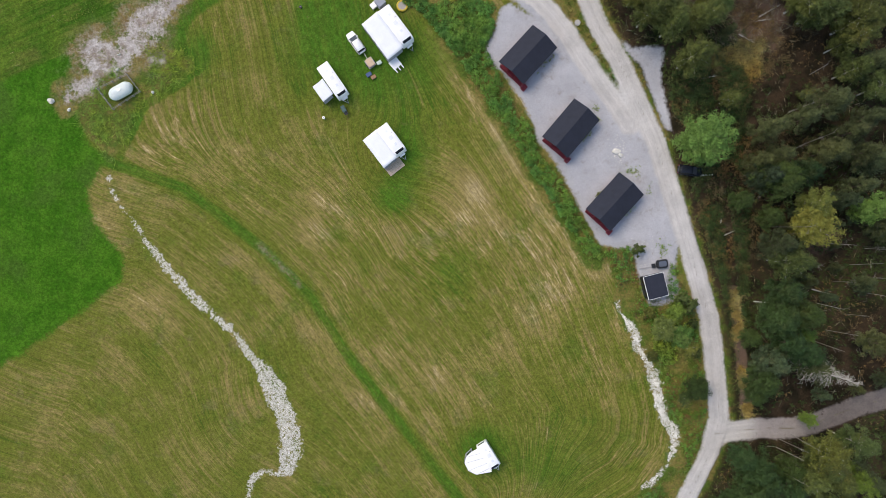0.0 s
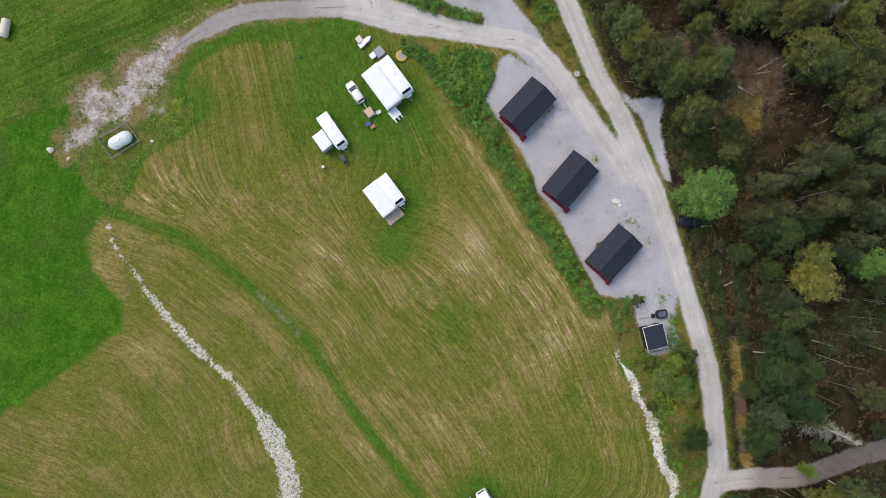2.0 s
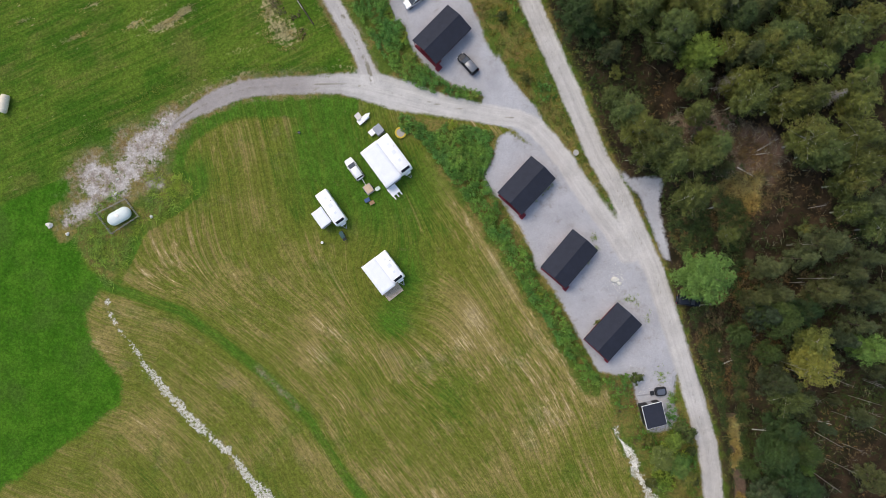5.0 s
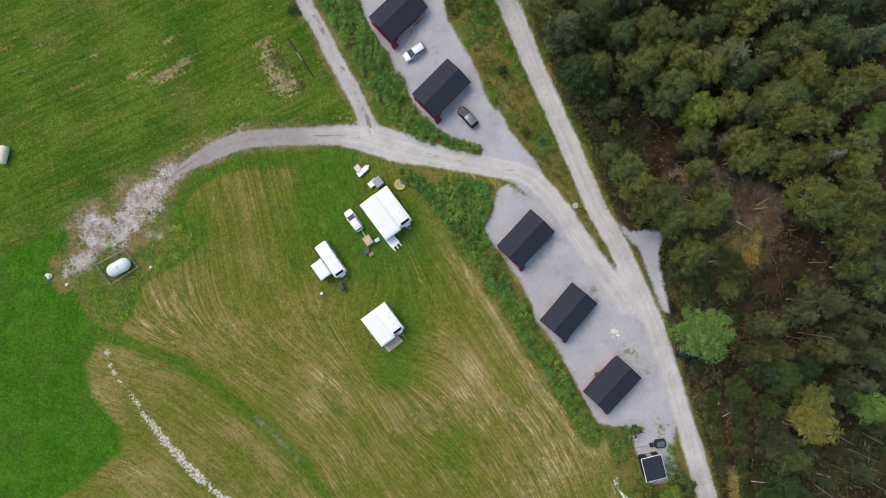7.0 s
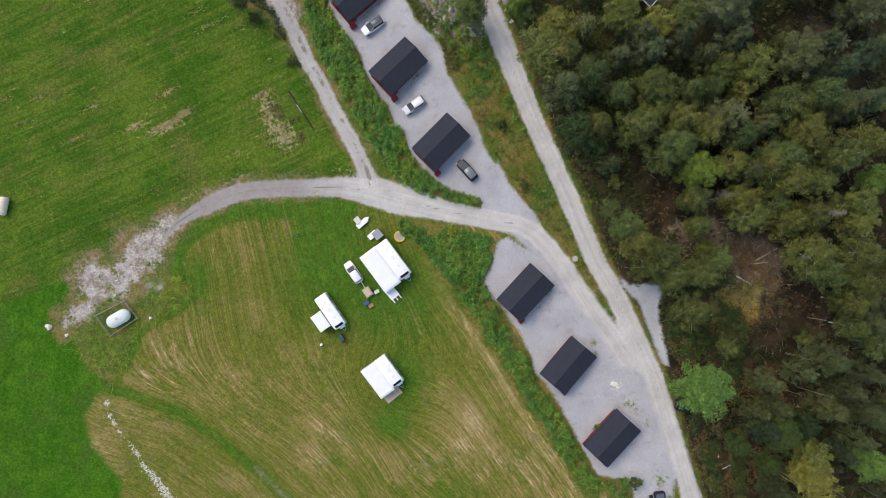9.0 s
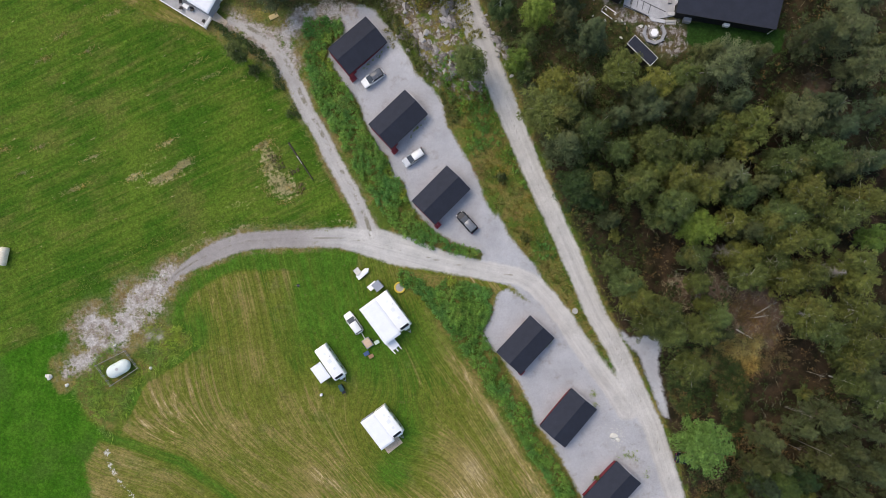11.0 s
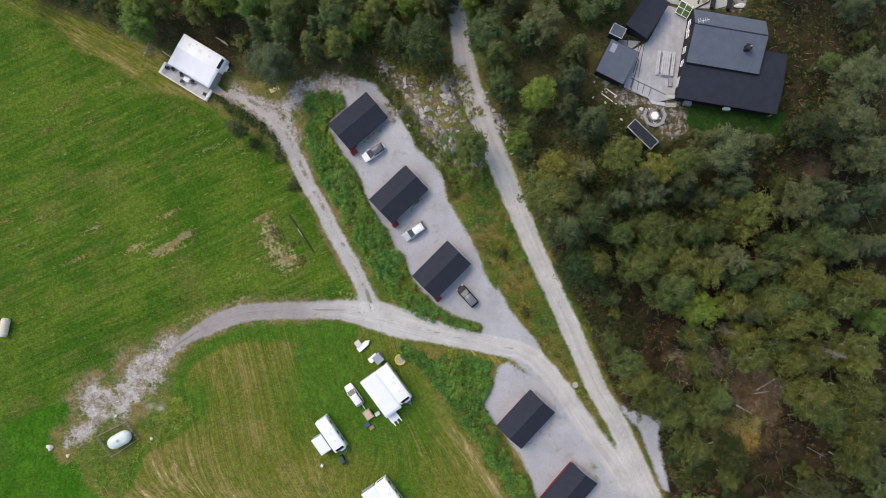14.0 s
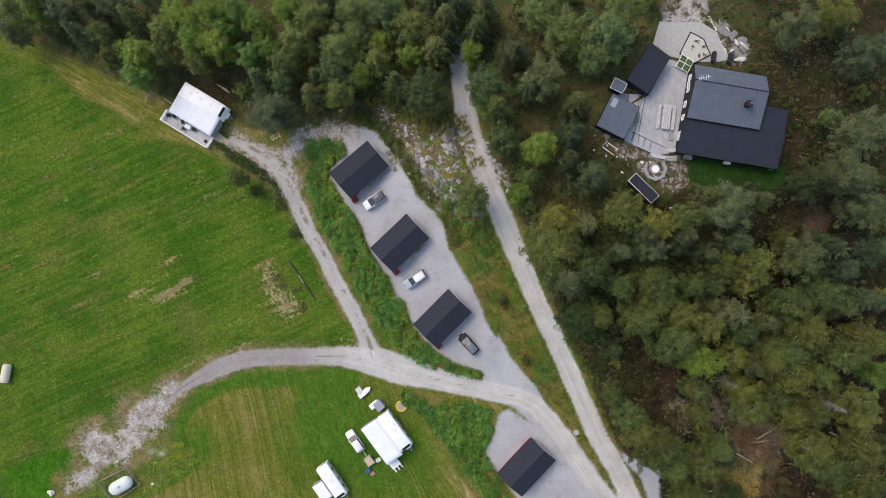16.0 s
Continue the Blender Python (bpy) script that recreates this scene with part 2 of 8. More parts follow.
def foliage(name, dark, light, yellow, leafy=0.25, each=True):
    """Leaves: each tree has its own tint, each clump and leaf another."""
    m = Mat(name)
    own = m.chance() if each else m.step(m.noise(m.pos(), 0.33, 3), 0.3, 0.7)
    f = m.math("ADD", m.math("MULTIPLY", own, 0.6), m.math("ADD", m.math("MULTIPLY", m.island(), 0.30), m.math("MULTIPLY", m.step(m.noise(m.pos(), 0.9, 3), 0.3, 0.7), 0.33)))
    c = m.mix(f, dark, light)
    # the trees differ in hue: bluish green to yellowish olive
    other = m.math("FRACT", m.math("MULTIPLY", own, 7.31)) if each else m.step(m.noise(m.pos(), 0.21, 3), 0.3, 0.7)
    hue = m.t.nodes.new("ShaderNodeVectorMath")
    hue.operation = "MULTIPLY"
    m.put(hue.inputs[0], c)
    m.put(hue.inputs[1], m.mix(other, (0.74, 1.00, 0.94), (1.17, 1.14, 0.74)))
    c = hue.outputs[0]
    rare = m.step(m.noise(m.pos(), 0.22, 2), 0.56, 0.72)
    c = m.mix(m.math("MULTIPLY", rare, m.math("ADD", 0.15, m.math("MULTIPLY", m.step(m.noise(m.pos(), 1.7, 3), 0.4, 0.65), 0.4))), c, yellow)
    c = m.vary(c, m.noise(m.pos(), 0.8, 3), 0.66, 1.36)
    c = m.vary(c, m.noise(m.pos(), 2.6, 3, 0.65), 0.48, 1.58)
    m.set(Base_Color=c, Roughness=0.6)
    m.b.inputs["Specular IOR Level"].default_value = 0.2
    tr = m.t.nodes.new("ShaderNodeBsdfTranslucent")
    m.t.links.new(c, tr.inputs["Color"])
    mx = m.t.nodes.new("ShaderNodeMixShader")
    mx.inputs[0].default_value = leafy
    m.t.links.new(m.b.outputs[0], mx.inputs[1])
    m.t.links.new(tr.outputs[0], mx.inputs[2])
    m.t.links.new(mx.outputs[0], m.t.nodes["Material Output"].inputs["Surface"])
    return m.m


def ground_material():
    m = Mat("ground_cover")
    p = m.pos()
    sw = m.attr("swath", True)
    big, mid, small, fine = m.noise(p, 0.045, 3), m.noise(p, 0.35, 4), m.noise(p, 1.8, 4), m.noise(p, 7.0, 3, 0.7)
    ragged = m.math("ADD", m.math("MULTIPLY", m.math("SUBTRACT", mid, 0.5), 2.2), m.math("MULTIPLY", m.math("SUBTRACT", small, 0.5), 1.8))

    def zone(name, soft=0.35, rag=1.0):
        d = m.math("ADD", m.attr(name), m.math("MULTIPLY", ragged, rag))
        return m.step(d, -soft, soft)

    # mown meadow: olive stubble with straw lying in thin curved swaths
    fibres = m.noise(m.scaled(sw, (2.1, 0.17, 1.0)), 1.0, 5, 0.70, 0.6)
    threads = m.noise(m.scaled(sw, (4.2, 0.9, 1.0)), 1.0, 4, 0.72, 0.6)
    rows = m.noise(m.scaled(sw, (0.55, 0.022, 1.0)), 1.0, 3, 0.6, 0.4)
    patch = m.noise(p, 0.11, 4, 0.6)
    amount = m.math("MULTIPLY", m.attr("comb"), m.math("ADD", 0.62, m.math("MULTIPLY", m.step(m.noise(p, 0.06, 3, 0.6), 0.40, 0.62), 0.55)))
    lie = m.math("ADD", m.math("MULTIPLY", m.math("SUBTRACT", fibres, 0.5), 0.86), m.math("MULTIPLY", m.math("SUBTRACT", threads, 0.5), 0.42))
    tone = m.math("ADD", m.math("MULTIPLY", lie, amount), 0.445)
    tone = m.math("ADD", tone, m.math("ADD", m.math("MULTIPLY", rows, 0.30), m.math("MULTIPLY", patch, 0.36)))
    tone = m.math("ADD", tone, m.math("MULTIPLY", m.attr("dryness"), 0.15))
    tone = m.math("SUBTRACT", tone, m.math("MULTIPLY", m.attr("fresh"), 0.15))
    mown = m.mix(m.step(tone, 0.54, 0.74), (0.046, 0.096, 0.010), (0.118, 0.134, 0.021))
    mown = m.mix(m.step(tone, 0.74, 0.92), mown, (0.225, 0.180, 0.062))
    mown = m.mix(m.step(tone, 0.90, 1.06), mown, (0.43, 0.335, 0.18))
    green = m.math("MULTIPLY", m.step(m.attr("fresh"), 0.1, 1.0), m.math("ADD", 0.66, m.math("MULTIPLY", m.step(fibres, 0.6, 0.4), 0.3)))
    mown = m.mix(green, mown, m.vary((0.048, 0.122, 0.012), m.noise(p, 0.5, 4, 0.7), 0.78, 1.3))
    mown = m.mix(m.math("MULTIPLY", m.step(m.noise(p, 0.13, 4, 0.65), 0.53, 0.68), 0.42), mown, m.vary((0.060, 0.118, 0.013), fibres, 0.8, 1.2))
    soil = m.math("MULTIPLY", m.step(m.noise(p, 0.21, 5, 0.7), 0.56, 0.68), m.math("SUBTRACT", 1.0, m.math("MINIMUM", m.attr("fresh"), 1.0)))
    mown = m.mix(m.math("MULTIPLY", soil, 0.28), mown, (0.19, 0.150, 0.082))
    mown = m.vary(mown, m.noise(p, 1.5, 5, 0.75), 0.66, 1.34)
    mown = m.vary(mown, m.noise(m.scaled(sw, (3.4, 0.35, 1.0)), 1.0, 3, 0.7), 0.78, 1.22)
    mown = m.mix(m.math("MULTIPLY", m.step(m.noise(p, 0.9, 4, 0.7), 0.60, 0.70), 0.25), mown, (0.20, 0.140, 0.075))
    # uncut lush grass
    lushc = m.mix(m.step(mid, 0.35, 0.7), (0.030, 0.108, 0.006), (0.055, 0.150, 0.011))
    lushc = m.mix(m.step(patch, 0.5, 0.7), lushc, (0.045, 0.11, 0.012))
    lushc = m.vary(lushc, small, 0.68, 1.34)
    # northern field: green with faint mowing lines, brownish areas and bleached tufts
    lines = m.noise(m.scaled(sw, (0.9, 0.06, 1.0)), 1.0, 5, 0.66, 0.5)
    north = m.mix(m.step(m.math("ADD", m.math("MULTIPLY", lines, 0.5), m.math("MULTIPLY", patch, 0.5)), 0.40, 0.60), (0.036, 0.096, 0.008), (0.084, 0.138, 0.016))
    north = m.mix(m.math("MULTIPLY", m.step(m.math("ADD", m.math("MULTIPLY", m.noise(p, 0.13, 5, 0.65), 0.62), m.math("MULTIPLY", lines, 0.4)), 0.49, 0.64), 0.52), north, (0.128, 0.126, 0.032))
    tuft = m.math("MULTIPLY", m.step(m.noise(m.scaled(sw, (1.7, 0.5, 1.0)), 1.0, 4, 0.65), 0.63, 0.70), m.step(mid, 0.5, 0.62))
    tuft = m.math("ADD", m.math("MULTIPLY", tuft, 0.7), m.step(m.math("ADD", m.math("MULTIPLY", m.attr("dryness"), 0.30), m.math("ADD", m.math("MULTIPLY", small, 0.5), m.math("MULTIPLY", lines, 0.4))), 0.62, 0.84))
    north = m.mix(m.math("MINIMUM", tuft, 0.62), north, (0.37, 0.29, 0.17))
    north = m.vary(north, small, 0.66, 1.34)
    north = m.vary(north, m.noise(p, 4.0, 3, 0.7), 0.74, 1.26)
    col = m.mix(zone("lush", 0.8, 1.0), mown, lushc)
    col = m.mix(zone("north", 0.5, 0.8), col, north)
    # rank weeds, verges and dry grass
    weed = m.mix(m.step(m.noise(p, 0.28, 4, 0.65), 0.42, 0.60), (0.070, 0.112, 0.018), (0.178, 0.146, 0.044))
    weed = m.mix(m.step(m.noise(p, 0.17, 4, 0.6), 0.58, 0.70), weed, (0.160, 0.108, 0.042))
    weed = m.mix(m.math("MULTIPLY", m.step(small, 0.50, 0.66), 0.7), weed, (0.085, 0.125, 0.02))
    weed = m.vary(weed, m.noise(p, 3.4, 4, 0.75), 0.62, 1.38)
    col = m.mix(zone("verge", 0.5, 1.0), col, weed)
    # trodden earth: old ruts, the edges of the farm track and of the rubble
    worn = m.math("MULTIPLY", m.attr("rut"), m.step(m.math("ADD", m.math("MULTIPLY", mid, 0.6), m.math("MULTIPLY", small, 0.5)), 0.42, 0.66))
    col = m.mix(m.math("MULTIPLY", worn, 0.8), col, m.mix(m.step(m.noise(p, 1.2, 4, 0.7), 0.4, 0.62), (0.175, 0.120, 0.058), (0.27, 0.225, 0.165)))
    # forest floor: needles, peat, heather and moss
    floor = m.mix(m.step(mid, 0.36, 0.66), (0.017, 0.014, 0.008), (0.048, 0.032, 0.019))
    floor = m.mix(m.math("MULTIPLY", m.step(big, 0.46, 0.62), m.step(small, 0.42, 0.62)), floor, (0.038, 0.055, 0.014))
    floor = m.mix(m.math("MULTIPLY", m.step(m.math("ADD", m.attr("opened"), m.math("MULTIPLY", m.math("SUBTRACT", mid, 0.5), 0.9)), 0.35, 0.75), 0.75), floor, (0.175, 0.115, 0.085))
    mossy = m.mix(m.step(m.noise(p, 0.5, 4, 0.65), 0.4, 0.62), (0.045, 0.058, 0.018), (0.105, 0.080, 0.038))
    mossy = m.mix(m.step(small, 0.5, 0.66), mossy, (0.075, 0.095, 0.026))
    floor = m.mix(m.attr("mossy"), floor, mossy)
    floor = m.vary(floor, fine, 0.7, 1.35)
    col = m.mix(zone("forest", 0.8, 1.2), col, floor)
    col = m.mix(zone("lawn", 0.3, 0.3), col, m.vary(m.vary((0.020, 0.054, 0.010), m.noise(p, 0.6, 4, 0.7), 0.7, 1.3), m.noise(p, 3.0, 4, 0.7), 0.75, 1.25))
    # bare rock
    rock = m.mix(m.step(m.noise(p, 1.1, 5, 0.7), 0.42, 0.58), (0.105, 0.080, 0.055), (0.29, 0.265, 0.25))
    rock = m.mix(m.step(m.noise(p, 0.5, 4, 0.7), 0.58, 0.70), rock, (0.16, 0.13, 0.045))
    rock = m.mix(m.step(m.noise(p, 3.1, 3, 0.7), 0.62, 0.70), rock, (0.40, 0.38, 0.36))
    col = m.mix(m.math("MULTIPLY", zone("rock", 0.5, 1.4), m.step(m.noise(p, 0.9, 5, 0.7), 0.44, 0.56)), col, rock)
    # pale washed-out stream beds
    bed = m.math("MULTIPLY", zone("stream", 0.25, 1.3), m.step(m.noise(p, 1.9, 5, 0.75), 0.40, 0.50))
    col = m.mix(m.math("MULTIPLY", bed, 0.9), col, m.mix(m.step(m.noise(p, 4.5, 3, 0.7), 0.36, 0.62), (0.33, 0.31, 0.26), (0.68, 0.66, 0.60)))
    # gravel: grey chippings on the lots, pale dust on the roads
    chips = m.vary((0.415, 0.415, 0.435), m.noise(p, 3.2, 4, 0.75), 0.90, 1.09)
    chips = m.vary(chips, m.noise(p, 0.22, 5, 0.65), 0.80, 1.13)
    chips = m.mix(m.math("MULTIPLY", m.step(m.noise(p, 0.5, 5, 0.75), 0.54, 0.70), 0.55), chips, (0.27, 0.25, 0.225))
    col = m.mix(zone("lot", 0.4, 0.55), col, chips)
    ruts = m.noise(m.scaled(m.attr("lane", True), (1.5, 0.05, 1.0)), 1.0, 4, 0.6, 0.3)
    dust = m.mix(m.step(ruts, 0.30, 0.70), (0.455, 0.435, 0.415), (0.54, 0.52, 0.495))
    dust = m.vary(dust, m.noise(p, 3.0, 4, 0.75), 0.92, 1.08)
    dust = m.vary(dust, m.noise(p, 0.3, 5, 0.65), 0.80, 1.14)
    # browner gravel on some roads; on the side road this paints tree shade
    dust = m.mix(m.math("MULTIPLY", m.step(m.attr("brown_and_shade"), 0.0, 1.0), 0.85), dust, m.vary((0.255, 0.225, 0.215), m.noise(p, 0.9, 5, 0.7), 0.78, 1.2))
    # farther down the side road the tree shade in the colour deepens
    dust = m.mix(m.math("MULTIPLY", m.step(m.attr("brown_and_shade"), 1.0, 2.0), 0.8), dust, m.vary((0.125, 0.105, 0.095), m.noise(p, 0.9, 5, 0.7), 0.7, 1.3))
    scree = m.mix(m.step(m.noise(p, 0.5, 5, 0.7), 0.34, 0.58), (0.26, 0.215, 0.180), (0.43, 0.395, 0.37))
    scree = m.vary(scree, m.noise(p, 1.6, 4, 0.7), 0.76, 1.2)
    bare = m.math("MULTIPLY", zone("scree", 0.8, 1.35), m.step(m.noise(p, 0.45, 5, 0.75), 0.36, 0.52))
    col = m.mix(bare, col, scree)
    col = m.mix(m.math("MULTIPLY", zone("road", 0.35, 0.38), m.math("SUBTRACT", 1.0, m.math("MULTIPLY", m.step(m.noise(p, 0.8, 4, 0.7), 0.6, 0.72), m.math("ADD", 0.12, m.math("MULTIPLY", m.attr("brown_and_shade"), 0.4))))), col, dust)
    # grass and dirt left between the wheel tracks
    mane = m.math("MULTIPLY", m.step(m.attr("mane"), 0.0, 0.35), m.step(m.math("ADD", mid, m.math("MULTIPLY", small, 0.4)), 0.66, 0.8))
    col = m.mix(m.math("MULTIPLY", mane, 0.75), col, m.mix(small, (0.10, 0.10, 0.04), (0.19, 0.165, 0.12)))
    grain = m.vary(m.vary(col, m.noise(p, 3.1, 2, 0.6), 0.76, 1.24), m.noise(p, 1.3, 3, 0.65), 0.86, 1.14)
    loose = m.math("MAXIMUM", m.math("MAXIMUM", zone("road"), zone("lot")), zone("stream"))
    col = m.mix(loose, grain, col)
    col = m.vary(col, fine, 0.88, 1.12)
    m.set(Base_Color=col, Roughness=0.95)
    m.b.inputs["Specular IOR Level"].default_value = 0.1
    m.bump(m.math("ADD", m.math("MULTIPLY", small, 0.8), m.math("ADD", m.math("MULTIPLY", fine, 0.5), m.math("MULTIPLY", fibres, 0.35))), 0.5, 0.2)
    return m.m


GROUND = ground_material()
LEAF_BROAD = foliage("leaf_broad", (0.020, 0.028, 0.008), (0.130, 0.142, 0.045), (0.197, 0.157, 0.040), 0.12)
LEAF_LIGHT = foliage("leaf_light", (0.042, 0.056, 0.017), (0.147, 0.170, 0.063), (0.164, 0.140, 0.046), 0.12)
LEAF_YELLOW = foliage("leaf_yellowing", (0.054, 0.060, 0.013), (0.189, 0.185, 0.052), (0.188, 0.149, 0.034), 0.12)
LEAF_DARK = foliage("leaf_dark", (0.014, 0.030, 0.009), (0.053, 0.083, 0.028), (0.078, 0.083, 0.025), 0.12)
LEAF_PINE = foliage("needle_pine", (0.017, 0.023, 0.010), (0.080, 0.092, 0.046), (0.119, 0.113, 0.047), 0.1)
LEAF_SPRUCE = foliage("needle_spruce", (0.028, 0.041, 0.017), (0.119, 0.132, 0.057), (0.128, 0.126, 0.044), 0.1)
LEAF_GREY = foliage("needle_grey", (0.055, 0.068, 0.037), (0.106, 0.115, 0.064), (0.150, 0.146, 0.080), 0.1)
LEAF_FRESH = foliage("leaf_fresh", (0.058, 0.100, 0.021), (0.155, 0.213, 0.048), (0.153, 0.166, 0.046), 0.12)
LEAF_GOLD = foliage("leaf_goldenrod", (0.15, 0.215, 0.032), (0.27, 0.33, 0.065), (0.36, 0.32, 0.06), 0.3, False)
LEAF_SHRUB = foliage("leaf_shrub", (0.059, 0.149, 0.031), (0.158, 0.282, 0.069), (0.270, 0.290, 0.072), 0.3, False)
LEAF_RUST = foliage("leaf_rust", (0.078, 0.049, 0.030), (0.225, 0.135, 0.072), (0.280, 0.210, 0.084), 0.25, False)
BARK = plain("bark", (0.11, 0.085, 0.065), 0.9, 0, 0.3, 2.0, 0.5)
BARK_WHITE = plain("birch_bark", (0.40, 0.385, 0.35), 0.8, 0, 0.25, 3.0, 0.2)
BARK_GREY = plain("grey_bark", (0.24, 0.225, 0.20), 0.85, 0, 0.25, 3.0, 0.2)
BARK_DEAD = plain("dead_wood", (0.36, 0.34, 0.31), 0.9, 0, 0.2, 3.0, 0.3)
ROOFING = plain("roofing_felt", (0.022, 0.026, 0.040), 0.78, 0, 0.16, 0.9, 0.25)
ROOF_GREY = plain("grey_roofing", (0.092, 0.110, 0.145), 0.7, 0, 0.12, 0.8, 0.2)
RED_WOOD = plain("red_boards", (0.165, 0.020, 0.032), 0.7, 0, 0.15, 2.0, 0.1)
DARK_WOOD = plain("black_boards", (0.018, 0.018, 0.020), 0.7, 0, 0.2, 2.0, 0.1)
DECK_GREY = plain("weathered_decking", (0.30, 0.30, 0.31), 0.85, 0, 0.14, 1.5, 0.2)
DECK_LIGHT = plain("bleached_decking", (0.50, 0.50, 0.51), 0.8, 0, 0.16, 1.5, 0.2)
CURTAIN = plain("pane_with_white_blind", (0.62, 0.64, 0.68), 0.15, 0, 0.05)
ROCK_GREY = plain("grey_rock", (0.24, 0.235, 0.23), 0.9, 0, 0.35, 2.0, 0.6)
DECK_PALE = plain("new_decking", (0.52, 0.42, 0.32), 0.8, 0, 0.12, 2.0, 0.15)
WHITE = plain("white_paint", (0.88, 0.88, 0.88), 0.45, 0, 0.05, 1.0)
AWNING = plain("awning_cloth", (0.77, 0.79, 0.83), 0.75, 0, 0.05, 0.7, 0.1)
AWNING_GREY = plain("awning_wall_cloth", (0.30, 0.32, 0.37), 0.8, 0, 0.1, 0.8)
GLASS_DARK = plain("tinted_glass", (0.012, 0.014, 0.018), 0.08, 0, 0.05)
TYRE = plain("tyre_rubber", (0.02, 0.02, 0.02), 0.85)
STEEL = plain("galvanised_steel", (0.45, 0.46, 0.47), 0.4, 0.8, 0.1)
STONE = plain("stone", (0.42, 0.40, 0.38), 0.9, 0, 0.3, 2.5, 0.5)
STONE_PALE = plain("pale_stone", (0.62, 0.60, 0.54), 0.9, 0, 0.2, 2.5, 0.4)
PLASTIC_DARK = plain("dark_plastic", (0.022, 0.024, 0.028), 0.5)
CONCRETE = plain("concrete", (0.40, 0.39, 0.37), 0.9, 0, 0.15, 2.0, 0.3)

# ---- shape of the land ----
def relief(x, y):
    """Height of the land: a valley meadow that rises to the wooded east."""
    x, y = np.asarray(x, float), np.asarray(y, float)
    u, v = np.clip(x, -95, 95) / 90, (np.clip(y, -60, 130) - 35) / 90
    k = RELIEF
    z = k[0] + k[1] * u + k[2] * v + k[3] * u * u + k[4] * u * v + k[5] * v * v + k[6] * u ** 3 + k[7] * u * u * v + k[8] * u * v * v + k[9] * v ** 3
    return z + k[10] * np.exp(-((u - 0.42) ** 2 / 0.12 + (v - 0.72) ** 2 / 0.1))


def to_line(x, y, line, closed=False):
    """Distance to a polyline, the length along it and the side (+ on its left)."""
    pts = np.array(line + line[:1] if closed else line)
    best, along, side, run = np.full(x.shape, 1e9), np.zeros(x.shape), np.zeros(x.shape), 0.0
    for a, b in zip(pts[:-1], pts[1:]):
        d = b - a
        n = math.hypot(*d) + 1e-9
        f = np.clip(((x - a[0]) * d[0] + (y - a[1]) * d[1]) / n ** 2, 0, 1)
        r = np.hypot(x - a[0] - f * d[0], y - a[1] - f * d[1])
        near = r < best
        best = np.where(near, r, best)
        along = np.where(near, run + f * n, along)
        side = np.where(near, np.sign(d[0] * (y - a[1]) - d[1] * (x - a[0])), side)
        run += n
    return best, along, side


def run_of(line):
    """Length along a line at each of its corners."""
    return np.concatenate([[0], np.cumsum(np.hypot(*np.diff(np.array(line), axis=0).T))])


def inside(x, y, outline):
    """Signed distance to an outline, positive inside."""
    pts = np.array(outline)
    odd = np.zeros(x.shape, bool)
    for a, b in zip(pts, np.roll(pts, -1, 0)):
        if a[1] != b[1]:
            odd ^= ((a[1] > y) != (b[1] > y)) & (x < (b[0] - a[0]) * (y - a[1]) / (b[1] - a[1]) + a[0])
    d = to_line(x, y, outline, True)[0]
    return np.where(odd, d, -d)


def lots(x, y):
    """Signed distance to the gravelled lots, positive inside."""
    return np.maximum.reduce([inside(x, y, LOT_SOUTH), inside(x, y, LOT_NORTH), inside(x, y, APRON)])


def wobble(x, y, size):
    """A cheap smooth unevenness between about -1 and 1."""
    return (np.sin(x / size + 1.3 * np.sin(y / size * 0.7)) + np.sin(y / size * 1.1 + 1.7 * np.sin(x / size * 0.6 + 2)) + np.sin((x + y) / size * 0.43 + 4)) / 3


def land(x, y):
    """Height of the finished ground: the relief with lots, banks and rocks worked in."""
    x, y = np.asarray(x, float), np.asarray(y, float)
    z = relief(x, y)
    rock = inside(x, y, ROCKS)
    z = z + 2.2 * np.exp(-((x - 1.5) ** 2 + (y - 91) ** 2) / 60) + np.clip(rock + 1, 0, 2) * (0.35 * wobble(x, y, 0.7) + 0.3 * wobble(x, y, 1.7))
    lot = lots(x, y)
    flat = np.maximum(np.maximum(np.maximum(lot, inside(x, y, LAYBY)), 2 - to_line(x, y, MAIN_ROAD)[0]), 0)
    rough = 1 - np.clip(flat * 2, 0, 1)
    field = np.clip((20 - x) / 10, 0, 1)
    yard = np.clip((inside(x, y, YARD) + 4.0) / 4.5, 0, 1)
    yard = yard * yard * (3 - 2 * yard)
    z = z * (1 - yard) + 9.85 * yard
    rough = rough * (1 - yard)
    return z + rough * ((0.10 + 0.25 * (1 - field)) * wobble(x, y, 3.1) + 0.3 * wobble(x, y, 11.0))


def land_z(x, y):
    return float(land(np.array([x]), np.array([y]))[0])


def spaced(lo, hi, step, far):
    """Even grid lines from lo to hi, then wider and wider ones out to far."""
    mid = np.arange(lo, hi + step / 2, step)
    out = step * np.cumsum(1.45 ** np.arange(1, 60))
    out = out[out < far]
    return np.concatenate([lo - out[::-1], mid, hi + out])


gx, gy = spaced(-92, 94, 0.46, 3500), spaced(-54, 132, 0.46, 3500)
GX, GY = np.meshgrid(gx, gy)
X, Y = GX.ravel(), GY.ravel()
Z = land(X, Y)
road_d, road_s, road_side = to_line(X, Y, MAIN_ROAD)
side_d, side_s, side_side = to_line(X, Y, SIDE_ROAD)
drive_d, drive_s, drive_side = to_line(X, Y, DRIVE)
track_d, track_s, track_side = to_line(X, Y, TRACK)
loop_d, loop_s, loop_side = to_line(X, Y, LOOP)
guide_d, guide_s, guide_side = to_line(X, Y, SWATH_GUIDE)
